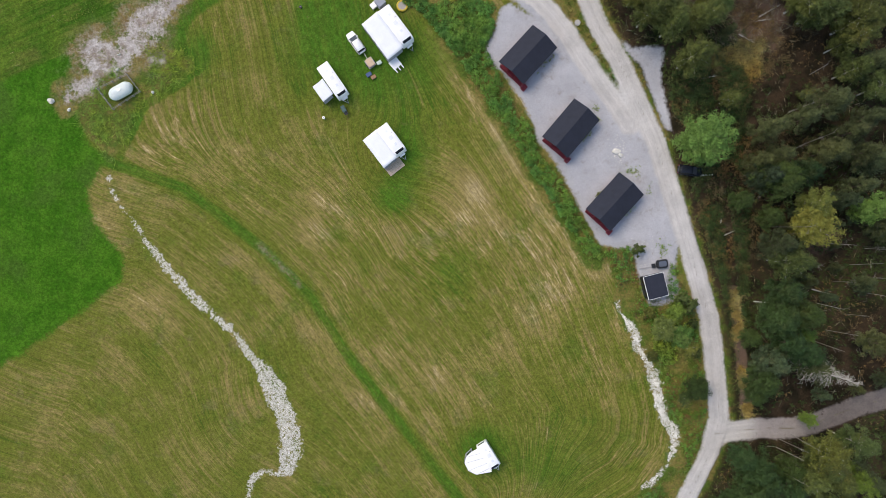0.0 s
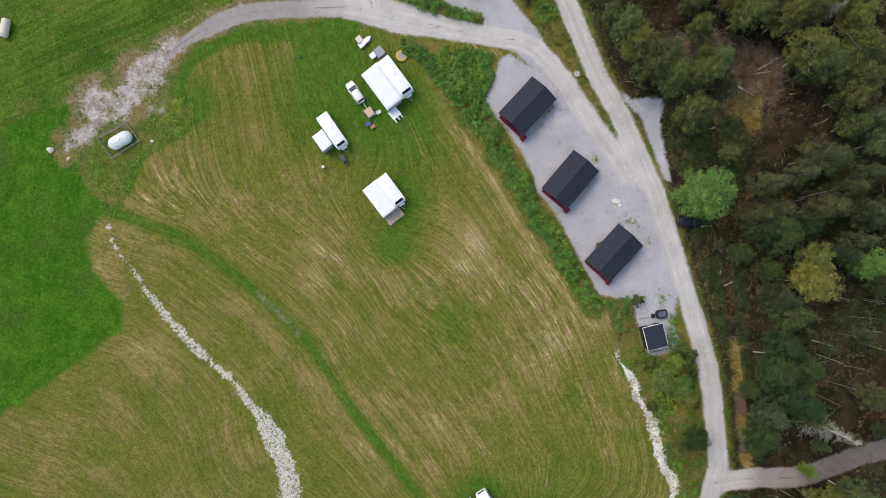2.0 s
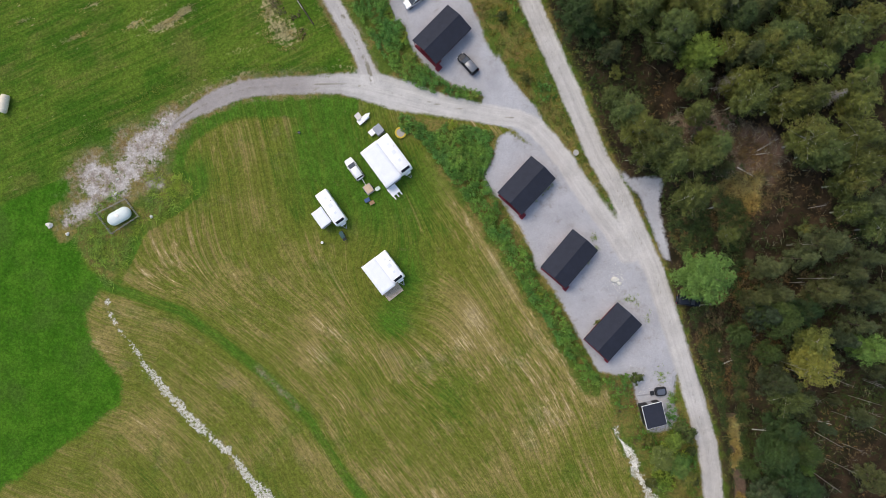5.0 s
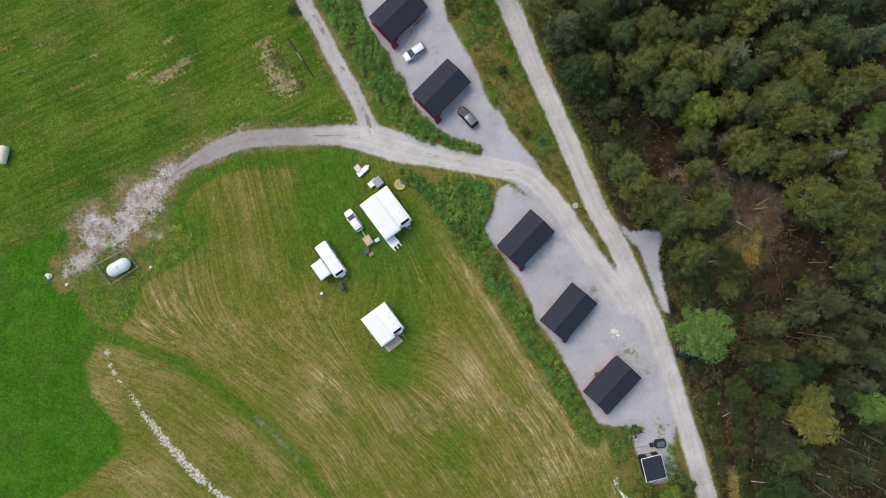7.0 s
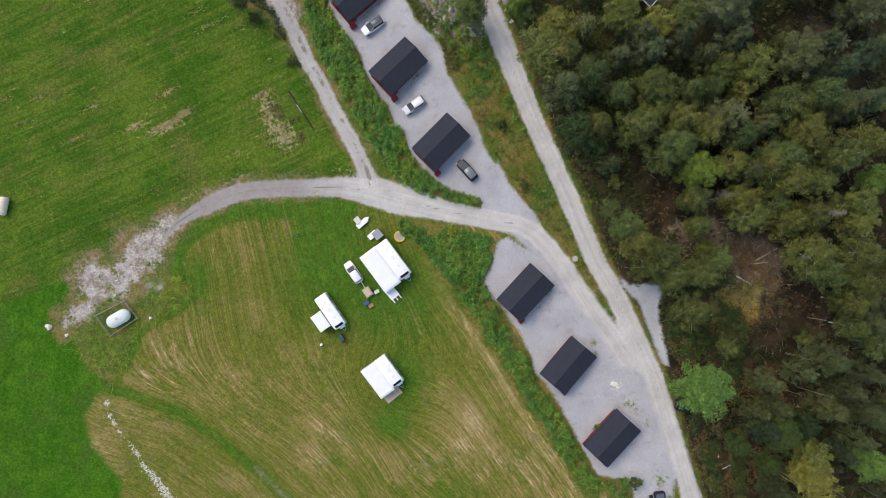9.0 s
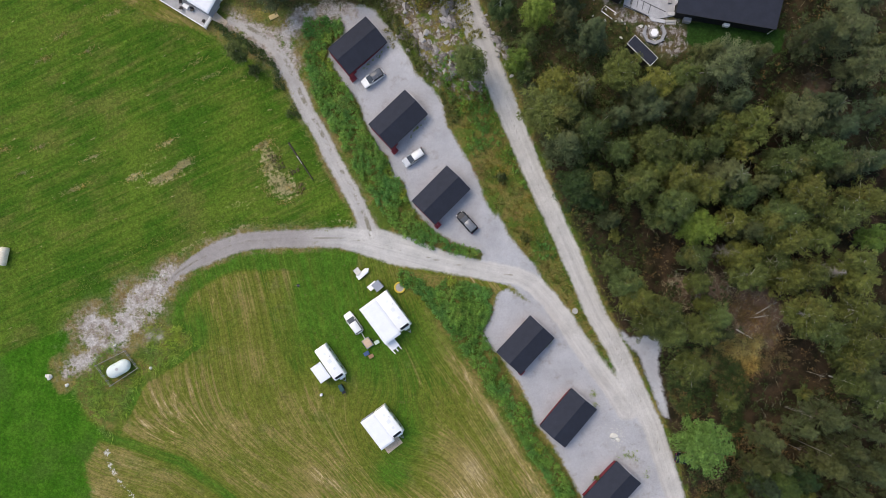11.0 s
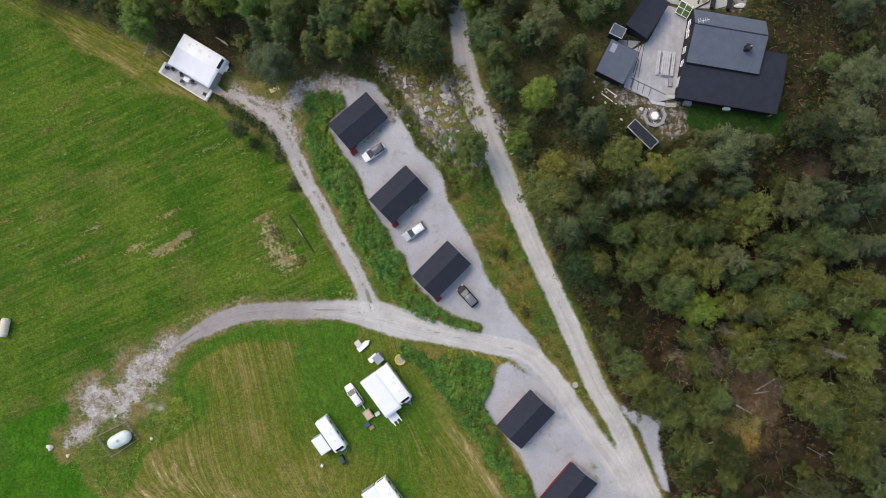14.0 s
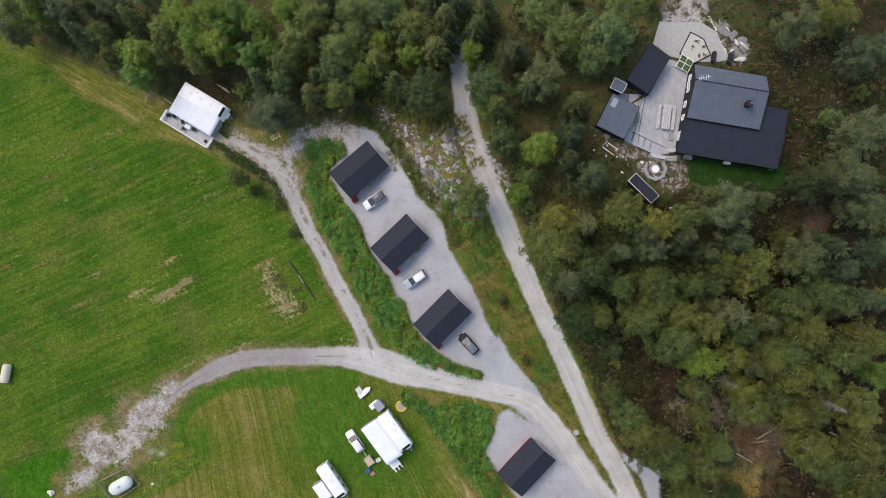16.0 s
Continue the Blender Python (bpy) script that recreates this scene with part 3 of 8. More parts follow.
stream_w, stream_ws, _ = to_line(X, Y, STREAM_WEST)
stream_e, stream_es, _ = to_line(X, Y, STREAM_EAST)
d_main = np.interp(Y, [-60, 50, 60, 85, 97, 106, 112], [1.8, 1.75, 1.65, 1.95, 2.1, 1.6, 1.4]) - road_d
d_side = 2.0 - side_d
d_drive = 1.7 + 1.2 * np.exp(-((X + 9) / 8) ** 2) - 1.5 * np.clip((-45 - X) / 8, 0, 1) - drive_d
d_track = np.interp(Y, [60, 84, 90, 96], [1.4, 1.4, 1.1, 0.7]) - track_d
d_road = 0.6 * np.log(sum(np.exp(np.clip(d, -12, 12) / 0.6) for d in (d_main, d_side, d_drive, d_track)))
d_lot = np.maximum(lots(X, Y), inside(X, Y, LAYBY) - 0.3)
d_scree = np.maximum.reduce([inside(X, Y, SCREE), inside(X, Y, SCREE_SPOT) - 0.75, inside(X, Y, GARDEN_PATH), 1.5 - loop_d, np.where(Y > 84, np.interp(Y, [84, 89, 92, 96], [1.2, 2.1, 2.3, 1.5]) - track_d, -9)])
d_lush = np.maximum(inside(X, Y, LUSH_WEST), np.where((Y > 12) & (Y < 50), np.minimum(-69.5 - X, 3), -9))
d_north = inside(X, Y, FIELD_NORTH)
strip = np.where((X < -15) & (X > -56) & (drive_side < 0) & (track_side > 0), drive_d - 1.2, -9)
strip = np.maximum(strip, np.where((X <= -50) & (X > -90), Y - 47.5 - (X + 50) * 0.42, -9))
d_north = np.maximum(d_north, np.where(Y < 68, np.minimum(strip, 4), -9))
d_hedge = np.maximum(inside(X, Y, HEDGE_SOUTH), inside(X, Y, HEDGE_NORTH))
d_tank = inside(X, Y, TANK_WEEDS)
d_lawn = inside(X, Y, LAWN)
d_rock = np.maximum.reduce([inside(X, Y, ROCKS), inside(X, Y, ROADSIDE_ROCKS), inside(X, Y, GARDEN_ROCK), inside(X, Y, GARDEN_BANK)])
# the woods: all that lies east of the main road, and north of the north field
east = np.where(road_side < 0, road_d - 2.6, -road_d)
north_edge = np.where(road_side > 0, np.minimum(Y - np.interp(X, [-90, -75, -62, -50, -44, -36, -30, -12, -2], [121, 114, 108, 104, 103, 99, 98.5, 98.5, 96]), 60), -9)
d_forest = np.maximum(east, north_edge)
d_north = np.where((Y > 80) & (X < -34), d_north + 0.6 + 1.3 * wobble(X, Y, 2.6), d_north)
d_verge = np.maximum.reduce([d_tank - 1.2, np.where((X > -24) & (Y > 56), inside(X, Y, LOT_NORTH) + 8, -9), inside(X, Y, ROCKS) + 5, 3.6 - loop_d, d_hedge + 1.0, inside(X, Y, WEEDS_MID), inside(X, Y, VERGE_EAST),
                             np.where((road_side > 0) & (Y > 30) & (X > -8), 9 - road_d, -9),
                             2.2 - np.where(track_s > 2, track_d, 9), np.where(X < -12, 2.5 - drive_d, -9), d_scree + 2.5,
                             np.where(road_side < 0, 3.4 - road_d, 1.5 - road_d)])
stream = np.maximum(np.interp(stream_ws, run_of(STREAM_WEST), STREAM_WEST_HALF) - stream_w, np.interp(stream_es, run_of(STREAM_EAST), STREAM_EAST_HALF) - stream_e)
dry = 0.85 * np.exp(-((X - 5) ** 2 / 60 + (Y - 9) ** 2 / 50)) + 0.42 * np.exp(-((X - 24) ** 2 / 260 + (Y + 6) ** 2 / 160)) + 0.8 * np.exp(-((X + 57) ** 2 + (Y + 11) ** 2) / 40)
dry = dry + 0.9 * np.exp(-((X + 66) ** 2 + (Y - 6) ** 2) / 14) + 0.4 * np.exp(-((X + 56) ** 2 + (Y - 19) ** 2) / 12) + 0.22 * np.exp(-((guide_d * guide_side - 9) / 6) ** 2) + 0.28 * np.exp(-((guide_d * guide_side + 4.0) / 1.6) ** 2) + 0.25 * np.exp(-((guide_d * guide_side - 2.6) / 0.5) ** 2)
dry = dry + 0.8 * np.exp(-((to_line(X, Y, HEDGE_SOUTH, True)[0] - 2.0) / 1.2) ** 2) * (X < 40)
fresh = np.exp(-((X + 14) ** 2 / 260 + (Y - 36) ** 2 / 110)) + 0.8 * np.exp(-((X + 7) ** 2 + (Y - 19) ** 2) / 34) + np.exp(-((X - 7.5) ** 2 + (Y + 39.5) ** 2) / 26)
fresh = fresh + 1.0 * np.clip(1.7 - 1.1 * np.abs(guide_d * guide_side + 0.1), 0, 1) * (0.85 + 0.3 * wobble(X, Y, 2.9)) * (guide_s > 15) + 0.35 * np.clip(1.5 - 3.0 * np.abs(guide_d * guide_side - 4.0), 0, 1) * (guide_s > 30) + 0.6 * np.exp(-((X + 22) ** 2 + (Y - 47) ** 2) / 60) + 0.5 * np.exp(-((X - 22) ** 2 + (Y + 42) ** 2) / 120)
fresh = fresh + 0.9 * np.exp(-((X + 9.5) ** 2 / 20 + (Y - 10) ** 2 / 14)) + 0.5 * np.exp(-((X - 2) ** 2 / 30 + (Y + 4) ** 2 / 40))
fresh = np.where(d_tank > -0.8, np.maximum(fresh, np.clip(0.6 + 0.5 * wobble(X, Y, 1.7), 0, 1)), fresh)
fresh = fresh + np.where((drive_side > 0) & (X < -16) & (X > -62), np.clip((6.0 + 1.5 * wobble(X, Y, 2.1) - drive_d) / 1.5, 0, 1), 0) + 0.9 * np.exp(-((X + 47) ** 2 / 10 + (Y - 38) ** 2 / 26)) + 0.6 * np.exp(-((X + 24) ** 2 / 16 + (Y - 46) ** 2 / 40))
fresh = np.clip(fresh, 0, 1.1)
dry = dry + 1.1 * np.exp(-((X + 29.6) ** 2 / 13 + (Y - 65.2) ** 2 / 9)) + 0.95 * np.exp(-((X + 32.8) ** 2 / 6 + (Y - 70.6) ** 2 / 14)) + 0.45 * np.exp(-((X + 38) ** 2 / 14 + (Y - 61.6) ** 2 / 6)) + 0.6 * np.exp(-((X + 54) ** 2 / 60 + (Y - 68) ** 2 / 25))
for k, (cx, cy) in enumerate(PALE_TUFTS):
    along, across = 0.91 * (X - cx) + 0.41 * (Y - cy), -0.41 * (X - cx) + 0.91 * (Y - cy)
    dry = dry + 0.85 * np.exp(-((along / (1.6 + 0.5 * (k % 3))) ** 2 + (across / 0.6) ** 2))
dry = dry + 0.8 * np.exp(-((drive_d - 2.9) / 0.9) ** 2) * (drive_side < 0) * (X < -14) * (0.7 + 0.5 * wobble(X, Y, 1.7))
for cx, cy, wx, wy, much in ((4, 12, 30, 20, 0.55), (7, 5, 40, 24, 0.4), (7, -22, 60, 50, 0.5), (14, -14, 50, 40, 0.3), (-24, 5, 60, 24, 0.45), (-34, 15, 60, 30, 0.4), (22, -4, 50, 40, 0.35), (-5, -30, 40, 50, 0.35), (-17, -24, 20, 60, 0.5), (-22, -14, 16, 40, 0.4), (14, 27, 30, 60, 0.3), (-50, 17, 20, 8, 0.35), (-75, -30, 120, 60, 0.3)):
    dry = dry + much * np.exp(-((X - cx) ** 2 / wx + (Y - cy) ** 2 / wy)) * (0.8 + 0.5 * wobble(X, Y, 2.2))
upper = np.clip((-2 - X) / 20, 0, 1)
upper = upper * upper * (3 - 2 * upper)
over = np.maximum(Y - 12, 0)
over = upper * (over - 8 * np.tanh(over / 8))
XW, YW = X + 0.22 * over, Y - over
lane_d, _, lane_side = to_line(XW, YW, SWATH_GUIDE)
edge_d = to_line(XW, YW, FIELD_EDGE)[0]
by_edge = np.clip((lane_d * lane_side - edge_d + 6) / 26, 0, 1)
by_edge = by_edge * by_edge * (3 - 2 * by_edge)
turns = lane_d * lane_side * (1 - by_edge) + (46 - edge_d) * by_edge + 0.5 * wobble(X, Y, 7.0)
for cx, cy, high, wide in ((-8, 17, 6, 6.0), (-40, -34, 6, 9), (8, -40, 3, 4), (-8, 0, 2.5, 5)):
    turns = turns + high * np.exp(-((X - cx) ** 2 + (Y - cy) ** 2) / (2 * wide ** 2))
calm = np.exp(-((X + 29) ** 2 / 400 + (Y - 34) ** 2 / 250))
comb = (1.05 - 0.42 * np.clip(0.5 - guide_d * guide_side / 6, 0, 1)) * (1 - 0.35 * calm)
swath = np.stack([turns, guide_s, np.zeros_like(X)], 1)
t_north = radians(24)
swath_n = np.stack([-math.sin(t_north) * X + math.cos(t_north) * Y, math.cos(t_north) * X + math.sin(t_north) * Y, np.zeros_like(X) + 7], 1)
swath = np.where((d_north > -2)[:, None], swath_n, swath)
t_edge = radians(-30)
band = (Y > 80) & (X < -34) & (inside(X, Y, FIELD_NORTH) <= 0.3)
swath_e = np.stack([-math.sin(t_edge) * X + math.cos(t_edge) * Y, math.cos(t_edge) * X + math.sin(t_edge) * Y, np.zeros_like(X) + 3], 1)
swath = np.where(band[:, None], swath_e, swath)
dry = dry + 0.25 * band * (0.7 + 0.8 * wobble(X, Y, 2.4))
fresh = fresh + 0.4 * band * (wobble(X + 5, Y, 3.1) > 0.1)
main_nearest = (road_d < drive_d) & (road_d < track_d)
drive_nearest = ~main_nearest & (drive_d < track_d)
lane = np.stack([np.where(main_nearest, road_d * road_side, np.where(drive_nearest, drive_d * drive_side, track_d * track_side)),
                 np.where(main_nearest, road_s, np.where(drive_nearest, drive_s, track_s)), np.zeros_like(X)], 1)
side_near = (side_d < 3) & (side_d < road_d)
lane = np.where(side_near[:, None], np.stack([side_d * side_side, side_s, np.zeros_like(X)], 1), lane)
opened = np.exp(-((X - 57) ** 2 / 34 + (Y - 41) ** 2 / 34)) + 0.8 * np.exp(-((X - 47) ** 2 / 40 + (Y - 47) ** 2 / 12)) + 0.6 * np.exp(-((X - 70) ** 2 / 30 + (Y - 2) ** 2 / 20)) + 0.7 * np.exp(-((X - 64) ** 2 / 14 + (Y - 80.5) ** 2 / 18))
mossy = (1 - 0.9 * np.exp(-((X + 42) ** 2 / 40 + (Y - 106) ** 2 / 14))) * np.clip((Y - 66) / 16, 0, 1) * 0.9 * np.clip((56 - X) / 10, 0.15, 1)
opened = opened + 1.1 * np.exp(-((X - 56.4 + (Y + 19) * 0.145) / 1.2) ** 2) * (Y < -7) * (Y > -32) + 0.6 * np.exp(-((X + 20) ** 2 / 50 + (Y - 100.8) ** 2 / 2.5)) + 0.35 * np.exp(-((X + 38) ** 2 / 20 + (Y - 105.5) ** 2 / 6))
# side road: painted shade of the trees, deepening eastward; other roads: browner gravel
brown_and_shade = np.maximum((np.clip((road_d - 4) / 5, 0, 1) + np.clip((road_d - 13) / 9, 0, 1)) * (side_d < 4), 0.3 * np.clip((Y - 74) / 14, 0, 1))
brown_and_shade = np.maximum(brown_and_shade, 0.4 * (track_d < 4) * (Y > 57))
brown_and_shade = np.maximum(brown_and_shade, 0.8 * (drive_d < 4) * np.clip((-14 - X) / 14, 0, 1))
rut = 0.9 * np.exp(-(to_line(X, Y, [(-36, 0.9), (-32.4, -2.6), (-28, -7.1)])[0] / 0.55) ** 2)
rut = rut + 0.95 * np.exp(-((np.minimum(d_scree, 0) + 0.5) / 1.3) ** 2) * ((X < -48) | (Y > 84)) * (1 + 0.7 * wobble(X, Y, 1.9))
rut = rut + 0.9 * np.exp(-((d_scree + 1.6) / 1.6) ** 2) * np.clip((-58 - X) / 5, 0, 1) * (Y > 34) * (1 + 0.8 * wobble(X, Y, 2.6))
rut = rut + 0.8 * np.exp(-((drive_d - 2.1) / np.where(drive_side < 0, 0.8, 0.4)) ** 2) * np.clip((-18 - X) / 12, 0, 1) * (1 + 0.8 * wobble(X, Y, 1.5))
rut = np.clip(rut + 0.55 * np.exp(-((track_d - 1.7) / 0.5) ** 2) * (Y > 58) * (1 + wobble(X, Y, 1.4)), 0, 1)
mane = np.maximum.reduce([0.55 - np.abs(track_d * track_side + 0.35), np.where((drive_s > 33), 0.32 - drive_d, -9), 0.25 - road_d, 0.3 - side_d])


def sheet(name, faces, label, category):
    """A piece of the ground sheet made of the given grid cells."""
    used, index = np.unique(faces, return_inverse=True)
    me = bpy.data.meshes.new(name)
    me.vertices.add(len(used))
    me.vertices.foreach_set("co", np.stack([X[used], Y[used], Z[used]], 1).ravel())
    me.loops.add(faces.size)
    me.loops.foreach_set("vertex_index", index.ravel())
    me.polygons.add(len(faces))
    me.polygons.foreach_set("loop_start", np.arange(0, faces.size, 4))
    me.polygons.foreach_set("use_smooth", np.ones(len(faces), bool))
    me.update(calc_edges=True)
    for key, values in (("lush", d_lush), ("north", d_north), ("verge", d_verge), ("forest", d_forest), ("lawn", d_lawn), ("rock", d_rock), ("stream", stream),
                        ("lot", d_lot), ("scree", d_scree), ("road", d_road), ("mane", mane), ("dryness", dry), ("fresh", fresh), ("brown_and_shade", brown_and_shade), ("opened", opened), ("mossy", mossy), ("rut", rut), ("comb", comb)):
        me.attributes.new(key, "FLOAT", "POINT").data.foreach_set("value", np.clip(values[used], -20, 20).astype(np.float32))
    for key, values in (("swath", swath), ("lane", lane)):
        me.attributes.new(key, "FLOAT_VECTOR", "POINT").data.foreach_set("vector", values[used].astype(np.float32).ravel())
    me.materials.append(GROUND)
    return tagged(new(name, me), label, category, kind="structure")


nx, ny = len(gx), len(gy)
corner = (np.arange(ny - 1)[:, None] * nx + np.arange(nx - 1)[None, :]).ravel()
cells = np.stack([corner, corner + 1, corner + nx + 1, corner + nx], 1)
kind = np.zeros(len(cells), int)
at = cells[:, 0]
kind[d_forest[at] > 0.5] = 1
kind[d_lot[at] > 0] = 2
kind[np.maximum(d_drive, d_track)[at] > 0.1] = 3
kind[(d_scree[at] > 0) & (kind == 0)] = 3
kind[np.maximum(d_main, d_side)[at] > 0] = 4
sheet("ground_meadow", cells[kind == 0], "mown green and straw-coloured meadow with tyre lines", "meadow")
sheet("ground_forest_floor", cells[kind == 1], "brown forest floor with heather, moss and dead needles", "forest floor")
sheet("ground_gravel_lot", cells[kind == 2], "grey gravel parking lot round the cabins", "gravel lot")
sheet("road_farm_track", cells[kind == 3], "pale gravel farm track with a grassy middle", "track")
sheet("road_main", cells[kind == 4], "pale dusty gravel road along the woods", "road")

# ---- building blocks ----
def part(name, bm, material, parent=None, label=""):
    """Links a bmesh as one mesh object under a thing or a part."""
    me = bpy.data.meshes.new(name)
    bm.to_mesh(me)
    bm.free()
    me.materials.append(material)
    ob = new(name, me)
    if parent is not None:
        ob.parent = parent
    return tagged(ob, label)


def thing(name, label, category, group="", at=(0, 0, 0), turn=0.0):
    """An empty at the base of a thing."""
    ob = tagged(new(name), label, category, group)
    ob.matrix_basis = pose(*at, 0, 0, turn)
    return ob


def box(bm, x0, x1, y0, y1, z0, z1, bevel=0.0):
    """Adds a box; returns its vertices."""
    r = bmesh.ops.create_cube(bm, size=1, matrix=Matrix.Translation(((x0 + x1) / 2, (y0 + y1) / 2, (z0 + z1) / 2)) @ Matrix.Diagonal((x1 - x0, y1 - y0, z1 - z0, 1)))
    if bevel:
        bmesh.ops.bevel(bm, geom=list({e for v in r["verts"] for e in v.link_edges}), offset=bevel, segments=2, affect="EDGES")
    return r["verts"]


def boxed(*a, bevel=0.0):
    bm = bmesh.new()
    box(bm, *a, bevel=bevel)
    return bm


def prism(points, z0, z1, bevel=0.0):
    """An upright prism on a plan outline."""
    bm = bmesh.new()
    low = [bm.verts.new((x, y, z0)) for x, y in points]
    top = [bm.verts.new((x, y, z1)) for x, y in points]
    n = len(points)
    bm.faces.new(low[::-1]), bm.faces.new(top)
    for i in range(n):
        bm.faces.new((low[i], low[(i + 1) % n], top[(i + 1) % n], top[i]))
    bmesh.ops.recalc_face_normals(bm, faces=bm.faces)
    if bevel:
        bmesh.ops.bevel(bm, geom=[e for e in bm.edges], offset=bevel, segments=2, affect="EDGES")
    return bm


def slab(corners, thick):
    """A sloping plate: four corners of its top and its thickness below."""
    bm = bmesh.new()
    top = [bm.verts.new(c) for c in corners]
    low = [bm.verts.new((c[0], c[1], c[2] - thick)) for c in corners]
    n = len(corners)
    bm.faces.new(top), bm.faces.new(low[::-1])
    for i in range(n):
        bm.faces.new((top[i], low[i], low[(i + 1) % n], top[(i + 1) % n]))
    bmesh.ops.recalc_face_normals(bm, faces=bm.faces)
    return bm


def rod(bm, a, b, r0, r1=None, sides=6):
    """A tapered round bar from a to b."""
    a, b = Vector(a), Vector(b)
    m = Matrix.Translation((a + b) / 2) @ (b - a).to_track_quat("Z", "Y").to_matrix().to_4x4()
    return bmesh.ops.create_cone(bm, cap_ends=True, segments=sides, radius1=r0, radius2=r0 if r1 is None else r1, depth=(b - a).length, matrix=m)["verts"]


def bar(a, b, r0, r1=None, sides=6):
    bm = bmesh.new()
    rod(bm, a, b, r0, r1, sides)
    return bm

# ---- red holiday cabins with black roofs ----
def cabin(at, turn):
    """Long axis along x; the veranda is at the -x gable."""
    c = thing("cabin", "red timber holiday cabin with black felt gable roof", "cabin", "row of cabins", at, turn)
    hl, hw, eave, ridge = 4.6, 3.05, 2.45, 3.55
    for s, n in ((-1, "wall"), (1, "wall")):
        part(n, boxed(-2.9, 4.2, s * 2.6 - 0.07, s * 2.6 + 0.07, 0.25, eave + 0.1), RED_WOOD, c)
    for x in (-2.9, 4.2):
        bm = bmesh.new()
        prof = [(-2.53, 0.25), (2.53, 0.25), (2.53, eave + 0.12), (0, ridge - 0.2), (-2.53, eave + 0.12)]
        fr = [bm.verts.new((x - 0.07, y, z)) for y, z in prof]
        bk = [bm.verts.new((x + 0.07, y, z)) for y, z in prof]
        bm.faces.new(fr), bm.faces.new(bk[::-1])
        for i in range(5):
            bm.faces.new((fr[i], bk[i], bk[(i + 1) % 5], fr[(i + 1) % 5]))
        bmesh.ops.recalc_face_normals(bm, faces=bm.faces)
        part("gable_wall", bm, RED_WOOD, c)
    for s in (-1, 1):
        bm = slab([(-hl, 0, ridge), (hl, 0, ridge), (hl, s * hw, eave), (-hl, s * hw, eave)], 0.16)
        r = part("roof_slope", bm, ROOFING, c)
        for k in range(9):
            x = -hl + 0.5 + k * 1.0
            part("felt_seam", slab([(x, s * 0.05, ridge + 0.004), (x + 0.05, s * 0.05, ridge + 0.004), (x + 0.05, s * (hw - 0.02), eave + 0.022), (x, s * (hw - 0.02), eave + 0.022)], 0.012), ROOFING, r)
        part("fascia", boxed(-hl, hl, s * hw - 0.02, s * hw + 0.03, eave - 0.2, eave - 0.01), DARK_WOOD, c)
    part("ridge_cap", slab([(-hl, -0.16, ridge - 0.035), (hl, -0.16, ridge - 0.035), (hl, 0.0, ridge + 0.03), (-hl, 0.0, ridge + 0.03)], 0.03), ROOFING, c)
    part("ridge_cap", slab([(-hl, 0.0, ridge + 0.03), (hl, 0.0, ridge + 0.03), (hl, 0.16, ridge - 0.035), (-hl, 0.16, ridge - 0.035)], 0.03), ROOFING, c)
    for s in (-1, 1):
        part("barge_board", slab([(hl + 0.004, 0, ridge + 0.02), (hl + 0.07, 0, ridge + 0.02), (hl + 0.07, s * 1.9, ridge + 0.02 - 1.9 * (ridge - eave) / hw), (hl + 0.004, s * 1.9, ridge + 0.02 - 1.9 * (ridge - eave) / hw)], 0.2), DECK_LIGHT, c, "pale weathered barge board")
    part("foundation", boxed(-2.8, 4.1, -2.5, 2.5, -0.4, 0.25), CONCRETE, c)
    # veranda under the overhanging gable, with a red rail and steps at its corner
    deck = part("veranda_deck", boxed(-4.66, -2.98, -2.95, 2.6, 0.2, 0.32), RED_WOOD, c)
    for k in range(12):
        part("board", boxed(-4.66 + k * 0.14, -4.54 + k * 0.14, -2.95, 2.6, 0.322, 0.345), RED_WOOD, deck)
    for y in (-2.85, -0.95, 0.95, 2.5):
        part("post", boxed(-4.62, -4.5, y - 0.06, y + 0.06, 0.345, eave + 0.05 + (0.25 if abs(y) < 1.5 else 0)), RED_WOOD, c)
    rail = part("railing", boxed(-4.64, -4.52, -1.9, 2.5, 1.15, 1.22), RED_WOOD, c)
    for k in range(20):
        part("baluster", boxed(-4.6, -4.56, -1.85 + k * 0.22, -1.81 + k * 0.22, 0.345, 1.15), RED_WOOD, rail)
    for k in range(3):
        part("step", boxed(-4.9, -3.7, -3.25 - 0.3 * k, -2.97 - 0.3 * k, -0.05, 0.26 - 0.09 * k), RED_WOOD, c)
    return c


CABINS = [(15.63, 35.75, 47.1), (23.58, 22.26, 49.8), (31.77, 8.73, 47.5), (-15.17, 90.52, 40.4), (-7.74, 77.09, 43.4), (0.09, 63.28, 45.2)]
for x, y, turn in CABINS:
    cabin((x, y, land_z(x, y)), turn)


# ---- caravans, awnings and cars ----
def shell(sections, bevel=0.0):
    """A body lofted through closed cross-sections of equal count."""
    bm = bmesh.new()
    rings = [[bm.verts.new(p) for p in s] for s in sections]
    n = len(rings[0])
    for a, b in zip(rings[:-1], rings[1:]):
        for i in range(n):
            bm.faces.new((a[i], a[(i + 1) % n], b[(i + 1) % n], b[i]))
    bm.faces.new(rings[0][::-1]), bm.faces.new(rings[-1])
    bmesh.ops.recalc_face_normals(bm, faces=bm.faces)
    if bevel:
        bmesh.ops.bevel(bm, geom=[e for e in bm.edges], offset=bevel, segments=2, affect="EDGES")
    for f in bm.faces:
        f.smooth = True
    return bm


